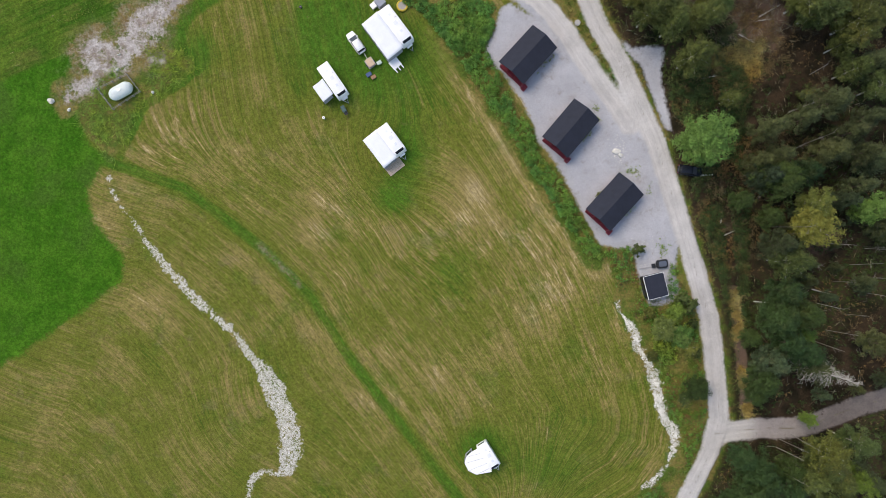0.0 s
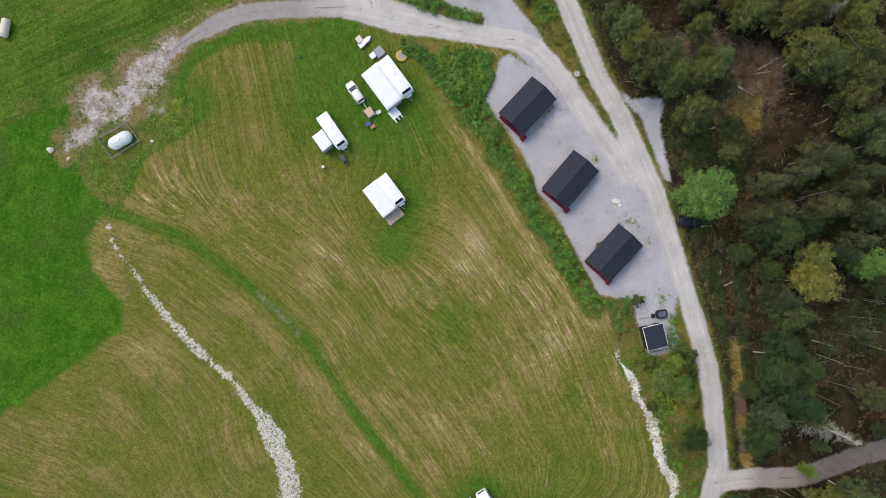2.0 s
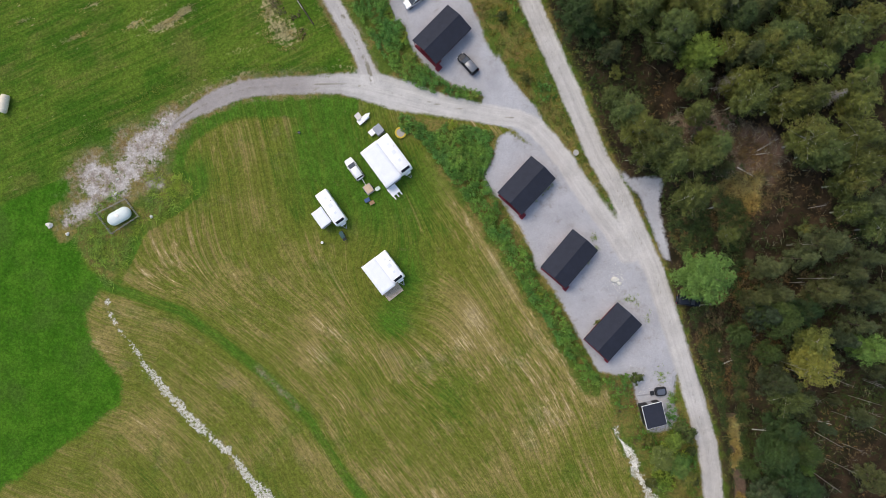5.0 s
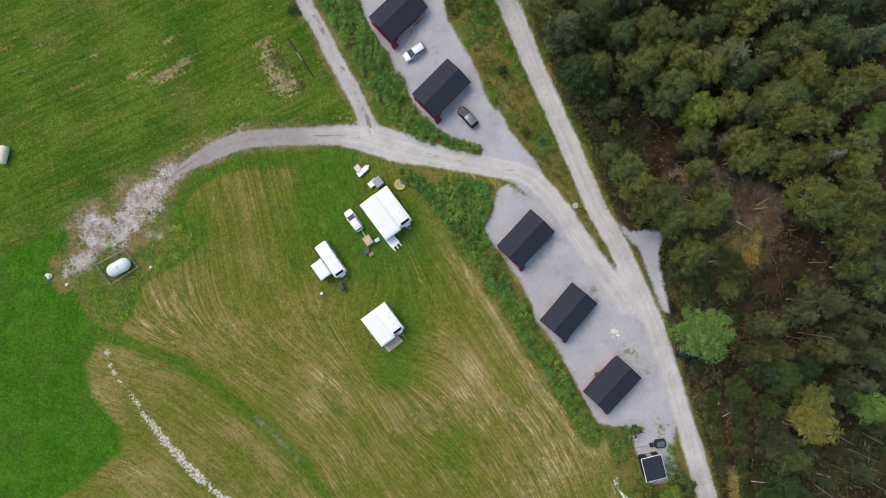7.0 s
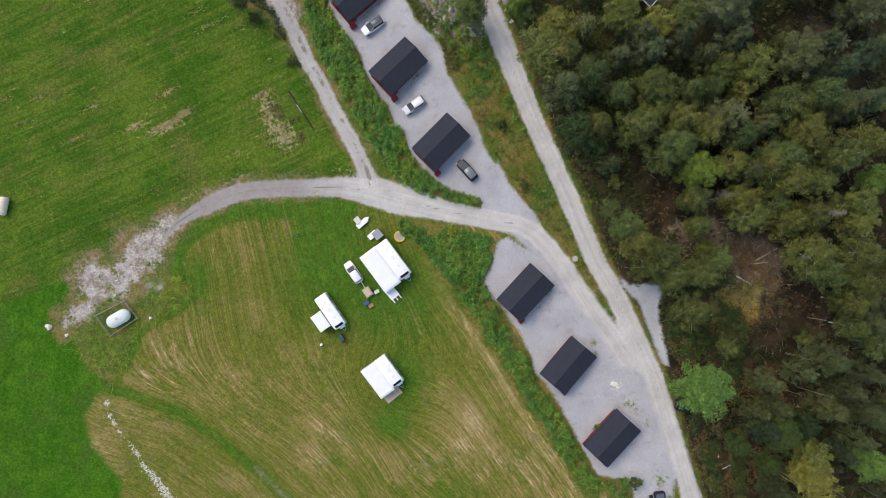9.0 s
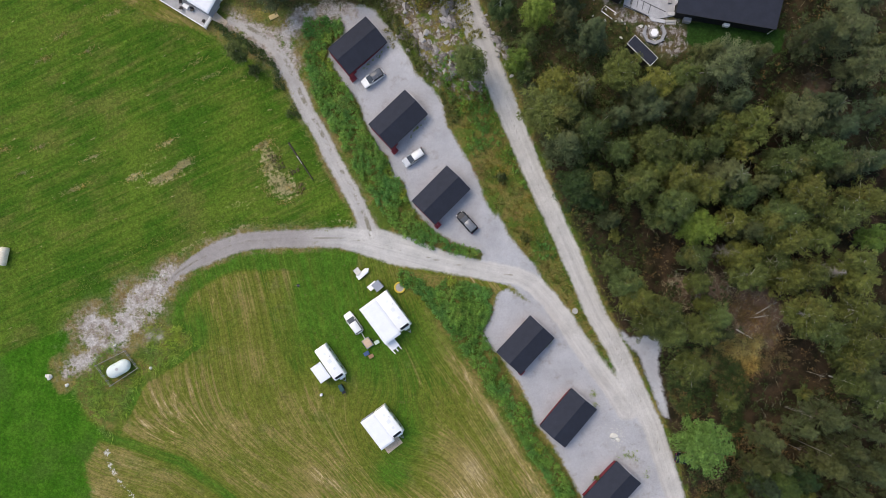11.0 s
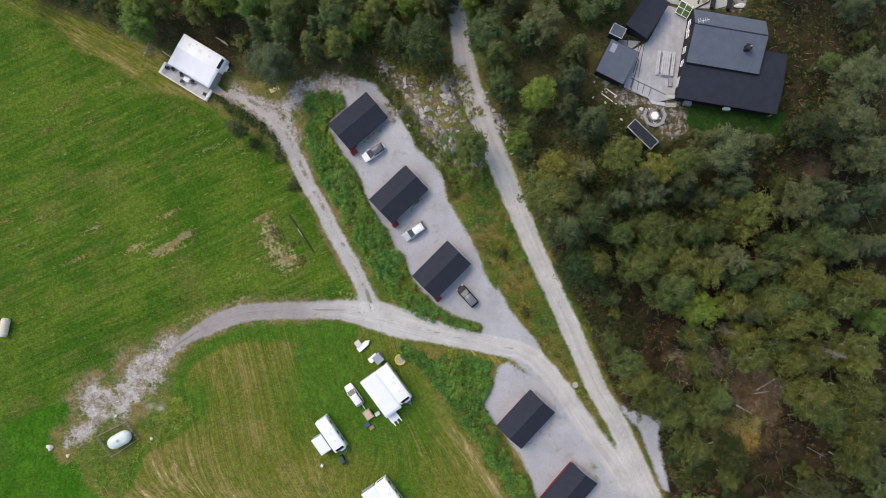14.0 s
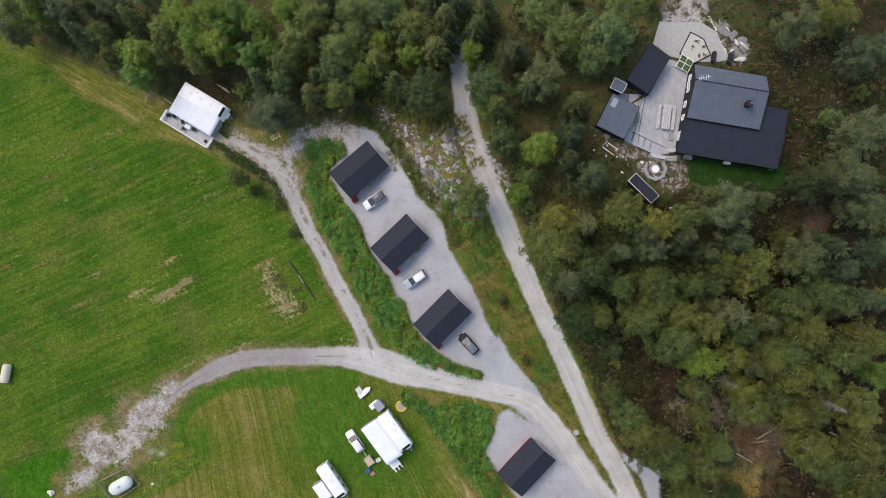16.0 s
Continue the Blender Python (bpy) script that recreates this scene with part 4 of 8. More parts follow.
def wheel(parent, x, y, r, width):
    w = part("wheel", bar((x, y - width / 2, r), (x, y + width / 2, r), r, sides=20), TYRE, parent)
    part("rim", bar((x, y - width / 2 - 0.012, r), (x, y + width / 2 + 0.012, r), r * 0.62, sides=16), STEEL, w)
    return w


def caravan(at, turn, length, width, label, name="caravan"):
    """Front and drawbar towards +x, door and awning rail on the -y side."""
    c = thing(name, label, "caravan", "caravans on the meadow", at, turn)
    h, hw, z0, z1 = length / 2, width / 2, 0.38, 2.62
    sections = []
    for x, lo, hi, inset in ((-h, 0.55, 2.35, 0.10), (-h + 0.10, 0.42, 2.54, 0.02), (-h + 0.35, z0, z1, 0.0), (h - 0.75, z0, z1, 0.0), (h - 0.28, z0, 2.42, 0.03), (h - 0.05, 0.45, 1.75, 0.07), (h, 0.6, 1.2, 0.12)):
        y = hw - inset
        sections.append([(x, -y, lo), (x, y, lo), (x, y, hi - 0.16), (x, y - 0.05, hi - 0.05), (x, y - 0.18, hi), (x, -y + 0.18, hi), (x, -y + 0.05, hi - 0.05), (x, -y, hi - 0.16)])
    part("body", shell(sections), WHITE, c)
    part("front_window", slab([(h - 0.70, -hw * 0.72, 2.64), (h - 0.70, hw * 0.72, 2.64), (h - 0.24, hw * 0.66, 2.42), (h - 0.24, -hw * 0.66, 2.42)], 0.03), GLASS_DARK, c, "tinted front window")
    part("rear_window", boxed(-h - 0.015, -h + 0.08, -hw * 0.6, hw * 0.6, 1.35, 1.95, bevel=0.02), GLASS_DARK, c)
    for x in (-h * 0.55, h * 0.1, h * 0.55):
        part("side_window", boxed(x - 0.4, x + 0.4, hw - 0.02, hw + 0.02, 1.4, 1.95, bevel=0.01), GLASS_DARK, c)
    part("door", boxed(-0.35, 0.35, -hw - 0.02, -hw + 0.03, 0.5, 2.3, bevel=0.01), WHITE, c)
    for x, s in ((-h * 0.55, 0.22), (-h * 0.08, 0.36), (h * 0.38, 0.24)):
        hatch = part("roof_hatch", boxed(x - s, x + s, -s + 0.15, s + 0.15, z1 - 0.02, z1 + 0.07, bevel=0.03), AWNING, c, "pale plastic roof hatch")
        part("hatch_frame", boxed(x - s - 0.04, x + s + 0.04, -s + 0.11, s + 0.19, z1 - 0.03, z1 + 0.02), WHITE, hatch)
    part("flue", bar((-h * 0.3, hw * 0.6, z1 - 0.02), (-h * 0.3, hw * 0.6, z1 + 0.14), 0.06, sides=8), PLASTIC_DARK, c)
    part("rail", boxed(-h + 0.4, h - 0.8, -hw - 0.02, -hw + 0.03, 2.42, 2.46), STEEL, c)
    part("gas_box", boxed(h - 0.02, h + 0.38, -0.62, 0.62, 0.5, 1.02, bevel=0.08), WHITE, c)
    for s in (-1, 1):
        part("drawbar", bar((h - 0.05, s * 0.6, 0.46), (h + 1.25, 0, 0.46), 0.045), STEEL, c)
        wheel(c, -0.1, s * (hw - 0.12), 0.33, 0.2)
    part("hitch", bar((h + 1.15, 0, 0.47), (h + 1.42, 0, 0.47), 0.05, sides=8), PLASTIC_DARK, c)
    jockey = part("jockey_wheel", bar((h + 0.85, 0.12, 0.0), (h + 0.85, 0.12, 0.85), 0.03), STEEL, c)
    part("tyre", bar((h + 0.80, 0.06, 0.11), (h + 0.80, 0.18, 0.11), 0.11, sides=12), TYRE, jockey)
    for x in (-h + 0.5, h - 0.9):
        for s in (-1, 1):
            part("corner_steady", bar((x, s * (hw - 0.3), 0.0), (x, s * (hw - 0.3), 0.45), 0.04), STEEL, c)
    return c


def awning(at, turn, length, depth, label, top=2.68, outer=2.12):
    """Zipped to the caravan along y = 0; reaches out to -y."""
    a = thing("awning", label, "awning", "caravan awnings", at, turn)
    h = length / 2
    bm = bmesh.new()
    n, k = 12, 5
    grid = [[bm.verts.new((-h + length * i / n, 0.34 - (depth + 0.34) * j / k, top - (top - outer) * j / k - 0.05 * math.sin(math.pi * j / k) - 0.03 * math.sin(math.pi * ((i * 3 / n) % 1)))) for j in range(k + 1)] for i in range(n + 1)]
    for i in range(n):
        for j in range(k):
            f = bm.faces.new((grid[i][j], grid[i + 1][j], grid[i + 1][j + 1], grid[i][j + 1]))
            f.smooth = True
    bmesh.ops.recalc_face_normals(bm, faces=bm.faces)
    bmesh.ops.solidify(bm, geom=bm.faces[:], thickness=0.02)
    part("roof_cloth", bm, AWNING, a, "pale blue-grey cloth roof")
    front = part("front_wall", boxed(-h + 0.03, h - 0.03, -depth + 0.05, -depth + 0.08, 0.03, outer - 0.02), AWNING_GREY, a)
    m = max(2, round(length / 1.6))
    for i in range(m):
        x = -h + length * (i + 0.5) / m
        part("window", boxed(x - 0.5, x + 0.5, -depth + 0.035, -depth + 0.055, 0.95, 1.7), GLASS_DARK, front)
    for s in (-1, 1):
        part("side_wall", slab([(s * h, -0.02, top - 0.08), (s * h, -depth + 0.05, outer - 0.08), (s * h - s * 0.03, -depth + 0.05, outer - 0.08), (s * h - s * 0.03, -0.02, top - 0.08)], 1.95), AWNING_GREY, a)
        part("pole", bar((s * (h - 0.1), -depth + 0.12, 0), (s * (h - 0.1), -depth + 0.12, outer - 0.06), 0.02), STEEL, a)
        part("guy_rope", bar((s * h, -depth, outer - 0.05), (s * (h + 0.5), -depth - 0.7, 0), 0.012, sides=4), PLASTIC_DARK, a)
    return a


def bay_awning(at, turn, label):
    """An awning with an angled bay front, zipped to the caravan's -y side."""
    a = thing("awning", label, "awning", "caravan awnings", at, turn)
    rail = [(-2.55, -0.75), (-1.5, -0.75), (-0.4, -0.75), (0.8, -0.75), (1.9, -0.75), (2.7, -0.75)]
    foot = [(-2.5, -2.0), (-2.15, -3.6), (-1.3, -4.45), (0.3, -4.6), (1.75, -3.7), (2.75, -1.3)]
    for k in range(5):
        (x0, y0), (x1, y1), (x2, y2), (x3, y3) = rail[k], rail[k + 1], foot[k + 1], foot[k]
        part("roof_panel", slab([(x0, y0, 2.66), (x1 - 0.02, y1, 2.66), (x2 - 0.02, y2, 2.16), (x3, y3, 2.16)], 0.03), WHITE, a)
        part("roof_seam", bar((x1, y1, 2.665), (x2, y2, 2.165), 0.022, sides=5), AWNING_GREY, a)
        d = Vector((x2 - x3, y2 - y3, 0)).normalized()
        o = Vector((-d.y, d.x, 0)) * 0.03
        w = part("wall_panel", slab([(x3 + o.x, y3 + o.y, 2.14), (x2 + o.x, y2 + o.y, 2.14), (x2 - o.x, y2 - o.y, 2.14), (x3 - o.x, y3 - o.y, 2.14)], 2.1), AWNING_GREY, a)
        p, q, n = Vector((x3, y3, 0)).lerp(Vector((x2, y2, 0)), 0.15), Vector((x3, y3, 0)).lerp(Vector((x2, y2, 0)), 0.85), Vector((d.y, -d.x, 0)) * 0.05
        n = n if n.dot(Vector(((x2 + x3) / 2, (y2 + y3) / 2 + 2.2, 0))) > 0 else -n
        part("window", slab([tuple(p + n + Vector((0, 0, 1.8))), tuple(q + n + Vector((0, 0, 1.8))), tuple(q + n * 0.7 + Vector((0, 0, 1.8))), tuple(p + n * 0.7 + Vector((0, 0, 1.8)))], 0.9), GLASS_DARK, w)
        part("guy_rope", bar((x3, y3, 2.1), (x3 * 1.15, y3 * 1.12, 0), 0.012, sides=4), PLASTIC_DARK, a)
    return a


def at_ground(x, y, dz=0.0):
    return (x, y, land_z(x, y) + dz)


caravan(at_ground(-8.81, 41.77), -53.3, 8.0, 2.6, "long white caravan with a big awning on the meadow")
awning(at_ground(-10.05, 40.75), -53.6, 8.3, 3.4, "large pale awning with dark windows beside a caravan")
caravan(at_ground(-9.76, 20.65), -53.2, 6.3, 2.5, "white caravan with an awning and small deck on the meadow")
awning(at_ground(-10.85, 19.70), -52.8, 6.6, 2.95, "pale blue-grey awning beside a white caravan")
caravan(at_ground(-20.89, 31.91), -55.4, 7.1, 2.45, "white caravan with a short side awning on the meadow")
awning(at_ground(-22.0, 30.5), -54.6, 3.5, 2.1, "small pale porch awning beside a white caravan")
caravan(at_ground(8.86, -40.08), -57.5, 5.4, 2.3, "small white caravan standing alone on the meadow")
bay_awning(at_ground(8.64, -40.22), -57.5, "white bay-fronted awning of the small caravan")
caravan(at_ground(-44.35, 103.45, 0.3), -31, 9.2, 2.85, "white caravan beside a raised deck at the wood's edge")
awning((-45.1, 102.2, land_z(-44.35, 103.45) + 0.3), -31, 9.0, 3.45, "white awning standing on a raised wooden deck", 2.56, 2.25)

# paler than the other glass: the sky's reflection is put into its colour
WINDSCREEN_SKY = plain("windscreen_sky_tint", (0.055, 0.065, 0.08), 0.08, 0, 0.05)
CAR_SECTIONS = ((-2.28, 0.45, 0.78, 0.72), (-2.15, 0.30, 0.98, 0.84), (-1.2, 0.22, 1.02, 0.91), (0.6, 0.22, 0.98, 0.91), (1.5, 0.24, 0.90, 0.88), (2.1, 0.30, 0.76, 0.80), (2.3, 0.42, 0.62, 0.66))


def car(at, turn, paint, label, top_paint=None, tall=1.0, rails=True):
    """Front towards +x."""
    c = thing("car", label, "car", "parked cars", at, turn)
    sections = []
    for x, lo, hi, y in CAR_SECTIONS:
        sections.append([(x, -y * 0.92, lo), (x, y * 0.92, lo), (x, y, lo + 0.18), (x, y, hi - 0.14), (x, y - 0.06, hi - 0.03), (x, y - 0.22, hi), (x, -y + 0.22, hi), (x, -y + 0.06, hi - 0.03), (x, -y, hi - 0.14), (x, -y, lo + 0.18)])
    part("body", shell(sections), paint, c)
    zt, zb = 1.52 * tall, 0.95
    low = [(-2.12, 0.84), (1.15, 0.82)]
    roof = [(-1.86, 0.70), (0.22, 0.68)]
    (xa, ya), (xb, yb) = low
    (xc, yc), (xd, yd) = roof
    cabin_top = [(xc, -yc, zt - 0.02), (xd, -yd, zt - 0.02), (xd, yd, zt - 0.02), (xc, yc, zt - 0.02)]
    foot = [(xa, -ya, zb), (xb, -yb, zb), (xb, yb, zb), (xa, ya, zb)]
    part("glasshouse", shell([foot, cabin_top]), GLASS_DARK, c, "dark tinted windows")
    part("windscreen", slab([(xb + 0.02, -yb * 0.9, zb + 0.06), (xb + 0.02, yb * 0.9, zb + 0.06), (xd + 0.06, yd * 0.93, zt - 0.03), (xd + 0.06, -yd * 0.93, zt - 0.03)], 0.03), WINDSCREEN_SKY, c, "sloping windscreen tinted grey for the sky's reflection")
    mid = (xc + xd) / 2
    roof_bm = shell([[(xc - 0.05, -yc - 0.03, zt - 0.05), (mid, -yc - 0.05, zt - 0.05), (xd + 0.05, -yd - 0.02, zt - 0.06), (xd + 0.05, yd + 0.02, zt - 0.06), (mid, yc + 0.05, zt - 0.05), (xc - 0.05, yc + 0.03, zt - 0.05)],
                     [(xc + 0.05, -yc + 0.05, zt + 0.02), (mid, -yc + 0.03, zt + 0.045), (xd - 0.05, -yd + 0.05, zt + 0.02), (xd - 0.05, yd - 0.05, zt + 0.02), (mid, yc - 0.03, zt + 0.045), (xc + 0.05, yc - 0.05, zt + 0.02)]])
    part("roof", roof_bm, top_paint or paint, c)
    for s in (-1, 1):
        for (x0, y0), (x1, y1) in ((low[0], roof[0]), (low[1], roof[1])):
            part("pillar", bar((x0, s * y0, zb), (x1, s * y1, zt - 0.03), 0.045), paint, c)
        part("pillar", bar((-0.55, s * 0.81, zb), (-0.55, s * 0.64, zt - 0.03), 0.04), paint, c)
        part("mirror", boxed(0.62, 0.82, s * 0.92 - 0.1 * (s < 0), s * 0.92 + 0.1 * (s > 0), 0.98, 1.12, bevel=0.03), paint, c)
        part("headlight", boxed(2.02, 2.24, s * 0.60 - 0.16, s * 0.60 + 0.16, 0.62, 0.76, bevel=0.04), WHITE, c, "clear headlight")
        part("tail_light", boxed(-2.27, -2.12, s * 0.68 - 0.14, s * 0.68 + 0.14, 0.74, 0.94, bevel=0.03), RED_WOOD, c, "red tail light")
        if rails:
            part("roof_rail", bar((xc + 0.1, s * 0.58, zt + 0.06), (xd - 0.1, s * 0.58, zt + 0.06), 0.022), STEEL, c)
        for x in (-1.38, 1.42):
            wheel(c, x, s * 0.82, 0.33, 0.21)
    part("bonnet", slab([(1.0, -0.66, 1.0), (1.0, 0.66, 1.0), (2.08, 0.58, 0.80), (2.08, -0.58, 0.80)], 0.05), paint, c)
    part("bumper_trim", boxed(2.29, 2.315, -0.24, 0.24, 0.48, 0.58), WHITE, c)
    return c


PAINT_WHITE = plain("white_car_paint", (0.80, 0.80, 0.80), 0.25, 0, 0.04)
PAINT_SILVER = plain("silver_car_paint", (0.50, 0.52, 0.55), 0.3, 0.5, 0.04)
PAINT_DARK = plain("dark_car_paint", (0.018, 0.022, 0.030), 0.22, 0.2, 0.05)
ROOF_GLASS = plain("car_roof_glass", (0.10, 0.11, 0.13), 0.15)
car(at_ground(-12.5, 85.1), 214, PAINT_WHITE, "white estate car with a grey glass roof on gravel", ROOF_GLASS)
car(at_ground(-4.95, 70.4), 214, PAINT_SILVER, "silver station wagon parked on gravel between cabins", PAINT_WHITE)
car(at_ground(4.9, 58.4), 132, PAINT_DARK, "dark blue-black car with grey roof on gravel", plain("grey_car_roof", (0.20, 0.21, 0.23), 0.3, 0.3))
car(at_ground(-16.6, 39.3), 125, PAINT_WHITE, "white car parked on grass beside a caravan", None, 1.0, False)
car(at_ground(45.7, 14.5), 352, PAINT_DARK, "dark car half hidden under a leafy tree", None, 1.0, False)


# ---- the black house with its outbuildings and terrace ----
def roofplate(name, corners, thick, material, parent, edge=None, label=""):
    """A roof plane with a fascia along its sides."""
    r = part(name, slab(corners, thick), material, parent, label)
    if edge:
        n = len(corners)
        for i in range(n):
            a, b = Vector(corners[i]), Vector(corners[(i + 1) % n])
            d = (b - a).normalized()
            o = Vector((d.y, -d.x, 0)) * 0.03
            if (Vector(corners[(i + 2) % n]) - a).dot(o) > 0:
                o = -o
            part("fascia", slab([tuple(a + o + Vector((0, 0, 0.012))), tuple(b + o + Vector((0, 0, 0.012))), tuple(b - o * 0.6 + Vector((0, 0, 0.012))), tuple(a - o * 0.6 + Vector((0, 0, 0.012)))], thick + 0.1), edge, r)
    return r


YARD_Z = 9.9
house = thing("house", "black timber house with grey upper roof and black lower roof", "house", "", (46, 98, YARD_Z), -9.6)


def wall(parent, x0, y0, x1, y1, h0, h1, material, name="wall"):
    """An upright wall from (x0, y0) to (x1, y1) whose top runs from h0 to h1."""
    a, b = Vector((x0, y0, 0)), Vector((x1, y1, 0))
    d = (b - a).normalized()
    o = Vector((-d.y, d.x, 0)) * 0.09
    bm = bmesh.new()
    f = [bm.verts.new(v) for v in (a - o - Vector((0, 0, 0.5)), b - o - Vector((0, 0, 0.5)), b - o + Vector((0, 0, h1)), a - o + Vector((0, 0, h0)))]
    g = [bm.verts.new(v) for v in (a + o - Vector((0, 0, 0.5)), b + o - Vector((0, 0, 0.5)), b + o + Vector((0, 0, h1)), a + o + Vector((0, 0, h0)))]
    bm.faces.new(f), bm.faces.new(g[::-1])
    for i in range(4):
        bm.faces.new((f[i], g[i], g[(i + 1) % 4], f[(i + 1) % 4]))
    bmesh.ops.recalc_face_normals(bm, faces=bm.faces)
    return part(name, bm, material, parent)


def window_west(parent, x, y, w, z0, z1, material=WHITE):
    """A white-framed window in a wall that faces -x."""
    win = part("window", boxed(x - 0.12, x - 0.09, y - w / 2, y + w / 2, z0, z1), CURTAIN, parent)
    for a, b, c, d in ((-w / 2 - 0.08, w / 2 + 0.08, z1, z1 + 0.1), (-w / 2 - 0.08, w / 2 + 0.08, z0 - 0.1, z0), (-w / 2 - 0.08, -w / 2, z0, z1), (w / 2, w / 2 + 0.08, z0, z1)):
        part("window_frame", boxed(x - 0.14, x - 0.085, y + a, y + b, c, d), material, win)
    part("window_sill", boxed(x - 0.17, x - 0.09, y - w / 2 - 0.1, y + w / 2 + 0.1, z0 - 0.16, z0 - 0.10), material, win)
    return win


wall(house, -6.05, 6.4, -6.05, 3.9, 3.15, 4.55, DARK_WOOD)
wall(house, -6.05, 3.9, -6.05, -7.1, 4.55, 2.35, DARK_WOOD)
wall(house, 5.1, 6.4, 5.1, 3.9, 3.15, 4.55, DARK_WOOD)
wall(house, 5.1, 3.9, 5.1, -2, 4.55, 3.4, DARK_WOOD)
wall(house, -5.96, 6.4, 5.0, 6.4, 3.1, 3.1, DARK_WOOD)
wall(house, -5.96, -2.0, 5.0, -2.0, 3.55, 3.55, DARK_WOOD)
wall(house, -5.96, -7.1, 9.5, -7.1, 2.35, 2.35, DARK_WOOD)
wall(house, 9.5, -7.0, 9.05, 1.5, 2.3, 3.5, DARK_WOOD)
wall(house, 5.2, 1.5, 8.95, 1.5, 3.5, 3.5, DARK_WOOD)
roofplate("roof_slope", [(-6.45, 3.9, 4.9), (5.4, 3.9, 4.9), (5.4, 6.85, 3.2), (-6.45, 6.85, 3.2)], 0.2, ROOF_GREY, house, DARK_WOOD, "grey roofing, steep north slope")
roofplate("roof_slope", [(-6.45, -2.0, 3.8), (5.4, -2.0, 3.8), (5.4, 3.9, 4.9), (-6.45, 3.9, 4.9)], 0.2, ROOF_GREY, house, DARK_WOOD, "grey roofing, shallow slope")
roofplate("lower_roof", [(-6.6, -7.45, 2.5), (9.9, -7.45, 2.5), (9.9, -2.06, 3.3), (-6.6, -2.06, 3.3)], 0.2, ROOFING, house, DARK_WOOD, "black roofing of the lower wing")
roofplate("lower_roof", [(5.46, -2.05, 3.305), (9.75, -2.05, 3.305), (9.35, 1.85, 3.88), (5.46, 1.85, 3.88)], 0.2, ROOFING, house, DARK_WOOD, "black roofing of the side wing")
part("ridge_cap", slab([(-6.45, 3.78, 4.9), (5.4, 3.78, 4.9), (5.4, 3.98, 4.93), (-6.45, 3.98, 4.93)], 0.05), ROOFING, house)
part("downpipe", bar((9.75, -7.3, 0), (9.75, -7.3, 2.4), 0.05, sides=8), WHITE, house)
chimney = part("chimney", boxed(2.0, 2.75, 1.0, 1.75, 4.0, 5.6, bevel=0.02), DARK_WOOD, house, "black metal-clad chimney")
part("chimney_cap", boxed(1.92, 2.83, 0.92, 1.83, 5.6, 5.68), PLASTIC_DARK, chimney)
part("flue", bar((2.5, 1.4, 5.68), (2.5, 1.4, 6.05), 0.14, sides=12), STEEL, chimney)
aerial = part("aerial", bar((-5.6, 4.0, 4.8), (-5.6, 4.0, 6.3), 0.03), STEEL, house)
part("aerial_boom", bar((-6.4, 3.7, 6.2), (-4.7, 4.3, 6.2), 0.03), WHITE, aerial)
for k in range(5):
    part("aerial_rod", bar((-6.3 + 0.35 * k, 3.35 + 0.12 * k, 6.2), (-6.3 + 0.35 * k - 0.2, 4.1 + 0.12 * k, 6.2), 0.02), WHITE, aerial)
for y, w, z0, z1 in ((5.2, 0.8, 1.2, 2.0), (4.2, 0.7, 1.0, 1.7), (3.3, 0.95, 1.3, 2.1), (0.8, 0.9, 1.0, 1.8), (-1.4, 0.8, 1.0, 1.8)):
    window_west(house, -6.1, y, w, z0, z1)
part("door", boxed(-6.22, -6.12, -5.2, -3.6, 0.2, 1.75), CURTAIN, house, "white glazed terrace door")
part("heat_pump", boxed(1.8, 2.8, -7.75, -7.3, 0.7, 1.5, bevel=0.03), WHITE, house, "white outdoor heat pump unit")
part("vent_box", boxed(-4.6, -3.4, -7.9, -7.2, 0.0, 0.9), DECK_GREY, house)


def outbuilding(name, label, at, turn, length, width, h0, h1, roof, edge, skylight=False):
    """A small building with a single-pitch roof; long axis along x."""
    o = thing(name, label, "outbuilding", "", at, turn)
    l, w = length / 2, width / 2
    i = 0.25
    wall(o, -l + i, -w + i, -l + i, w - i, h0 - 0.2, h1 - 0.2, DARK_WOOD)
    wall(o, l - i, -w + i, l - i, w - i, h0 - 0.2, h1 - 0.2, DARK_WOOD)
    wall(o, -l + i, -w + i, l - i, -w + i, h0 - 0.2, h0 - 0.2, DARK_WOOD)
    wall(o, -l + i, w - i, l - i, w - i, h1 - 0.2, h1 - 0.2, DARK_WOOD)
    roofplate("roof", [(-l, -w, h0), (l, -w, h0), (l, w, h1), (-l, w, h1)], 0.16, roof, o, edge)
    if skylight:
        at_roof = lambda v: h0 + (h1 - h0) * (v + w) / width + 0.06
        pane = [(-l * 0.80, w * 0.34), (-l * 0.44, w * 0.34), (-l * 0.44, w * 0.84), (-l * 0.80, w * 0.84)]
        part("skylight", slab([(u, v, at_roof(v)) for u, v in pane], 0.08), AWNING_GREY, o, "pale roof window")
    part("door", boxed(-0.5, 0.5, -w + i - 0.13, -w + i - 0.09, 0.0, 2.0), DARK_WOOD, o)
    return o


outbuilding("outbuilding", "black timber outbuilding with black single-pitch roof", (33.6, 105.3, YARD_Z), 57.5, 6.9, 4.1, 2.5, 2.8, ROOFING, DARK_WOOD)
outbuilding("outbuilding", "black outbuilding with grey roof beside the terrace", (28.7, 97.6, YARD_Z), -26.5, 5.0, 5.7, 2.3, 2.5, ROOF_GREY, DARK_WOOD, True)
outbuilding("garden_shed", "narrow black garden shed with white fascia", (33.3, 86.05, land_z(33.3, 86.05) + 0.2), -44.5, 5.3, 1.7, 2.2, 2.4, ROOFING, WHITE)
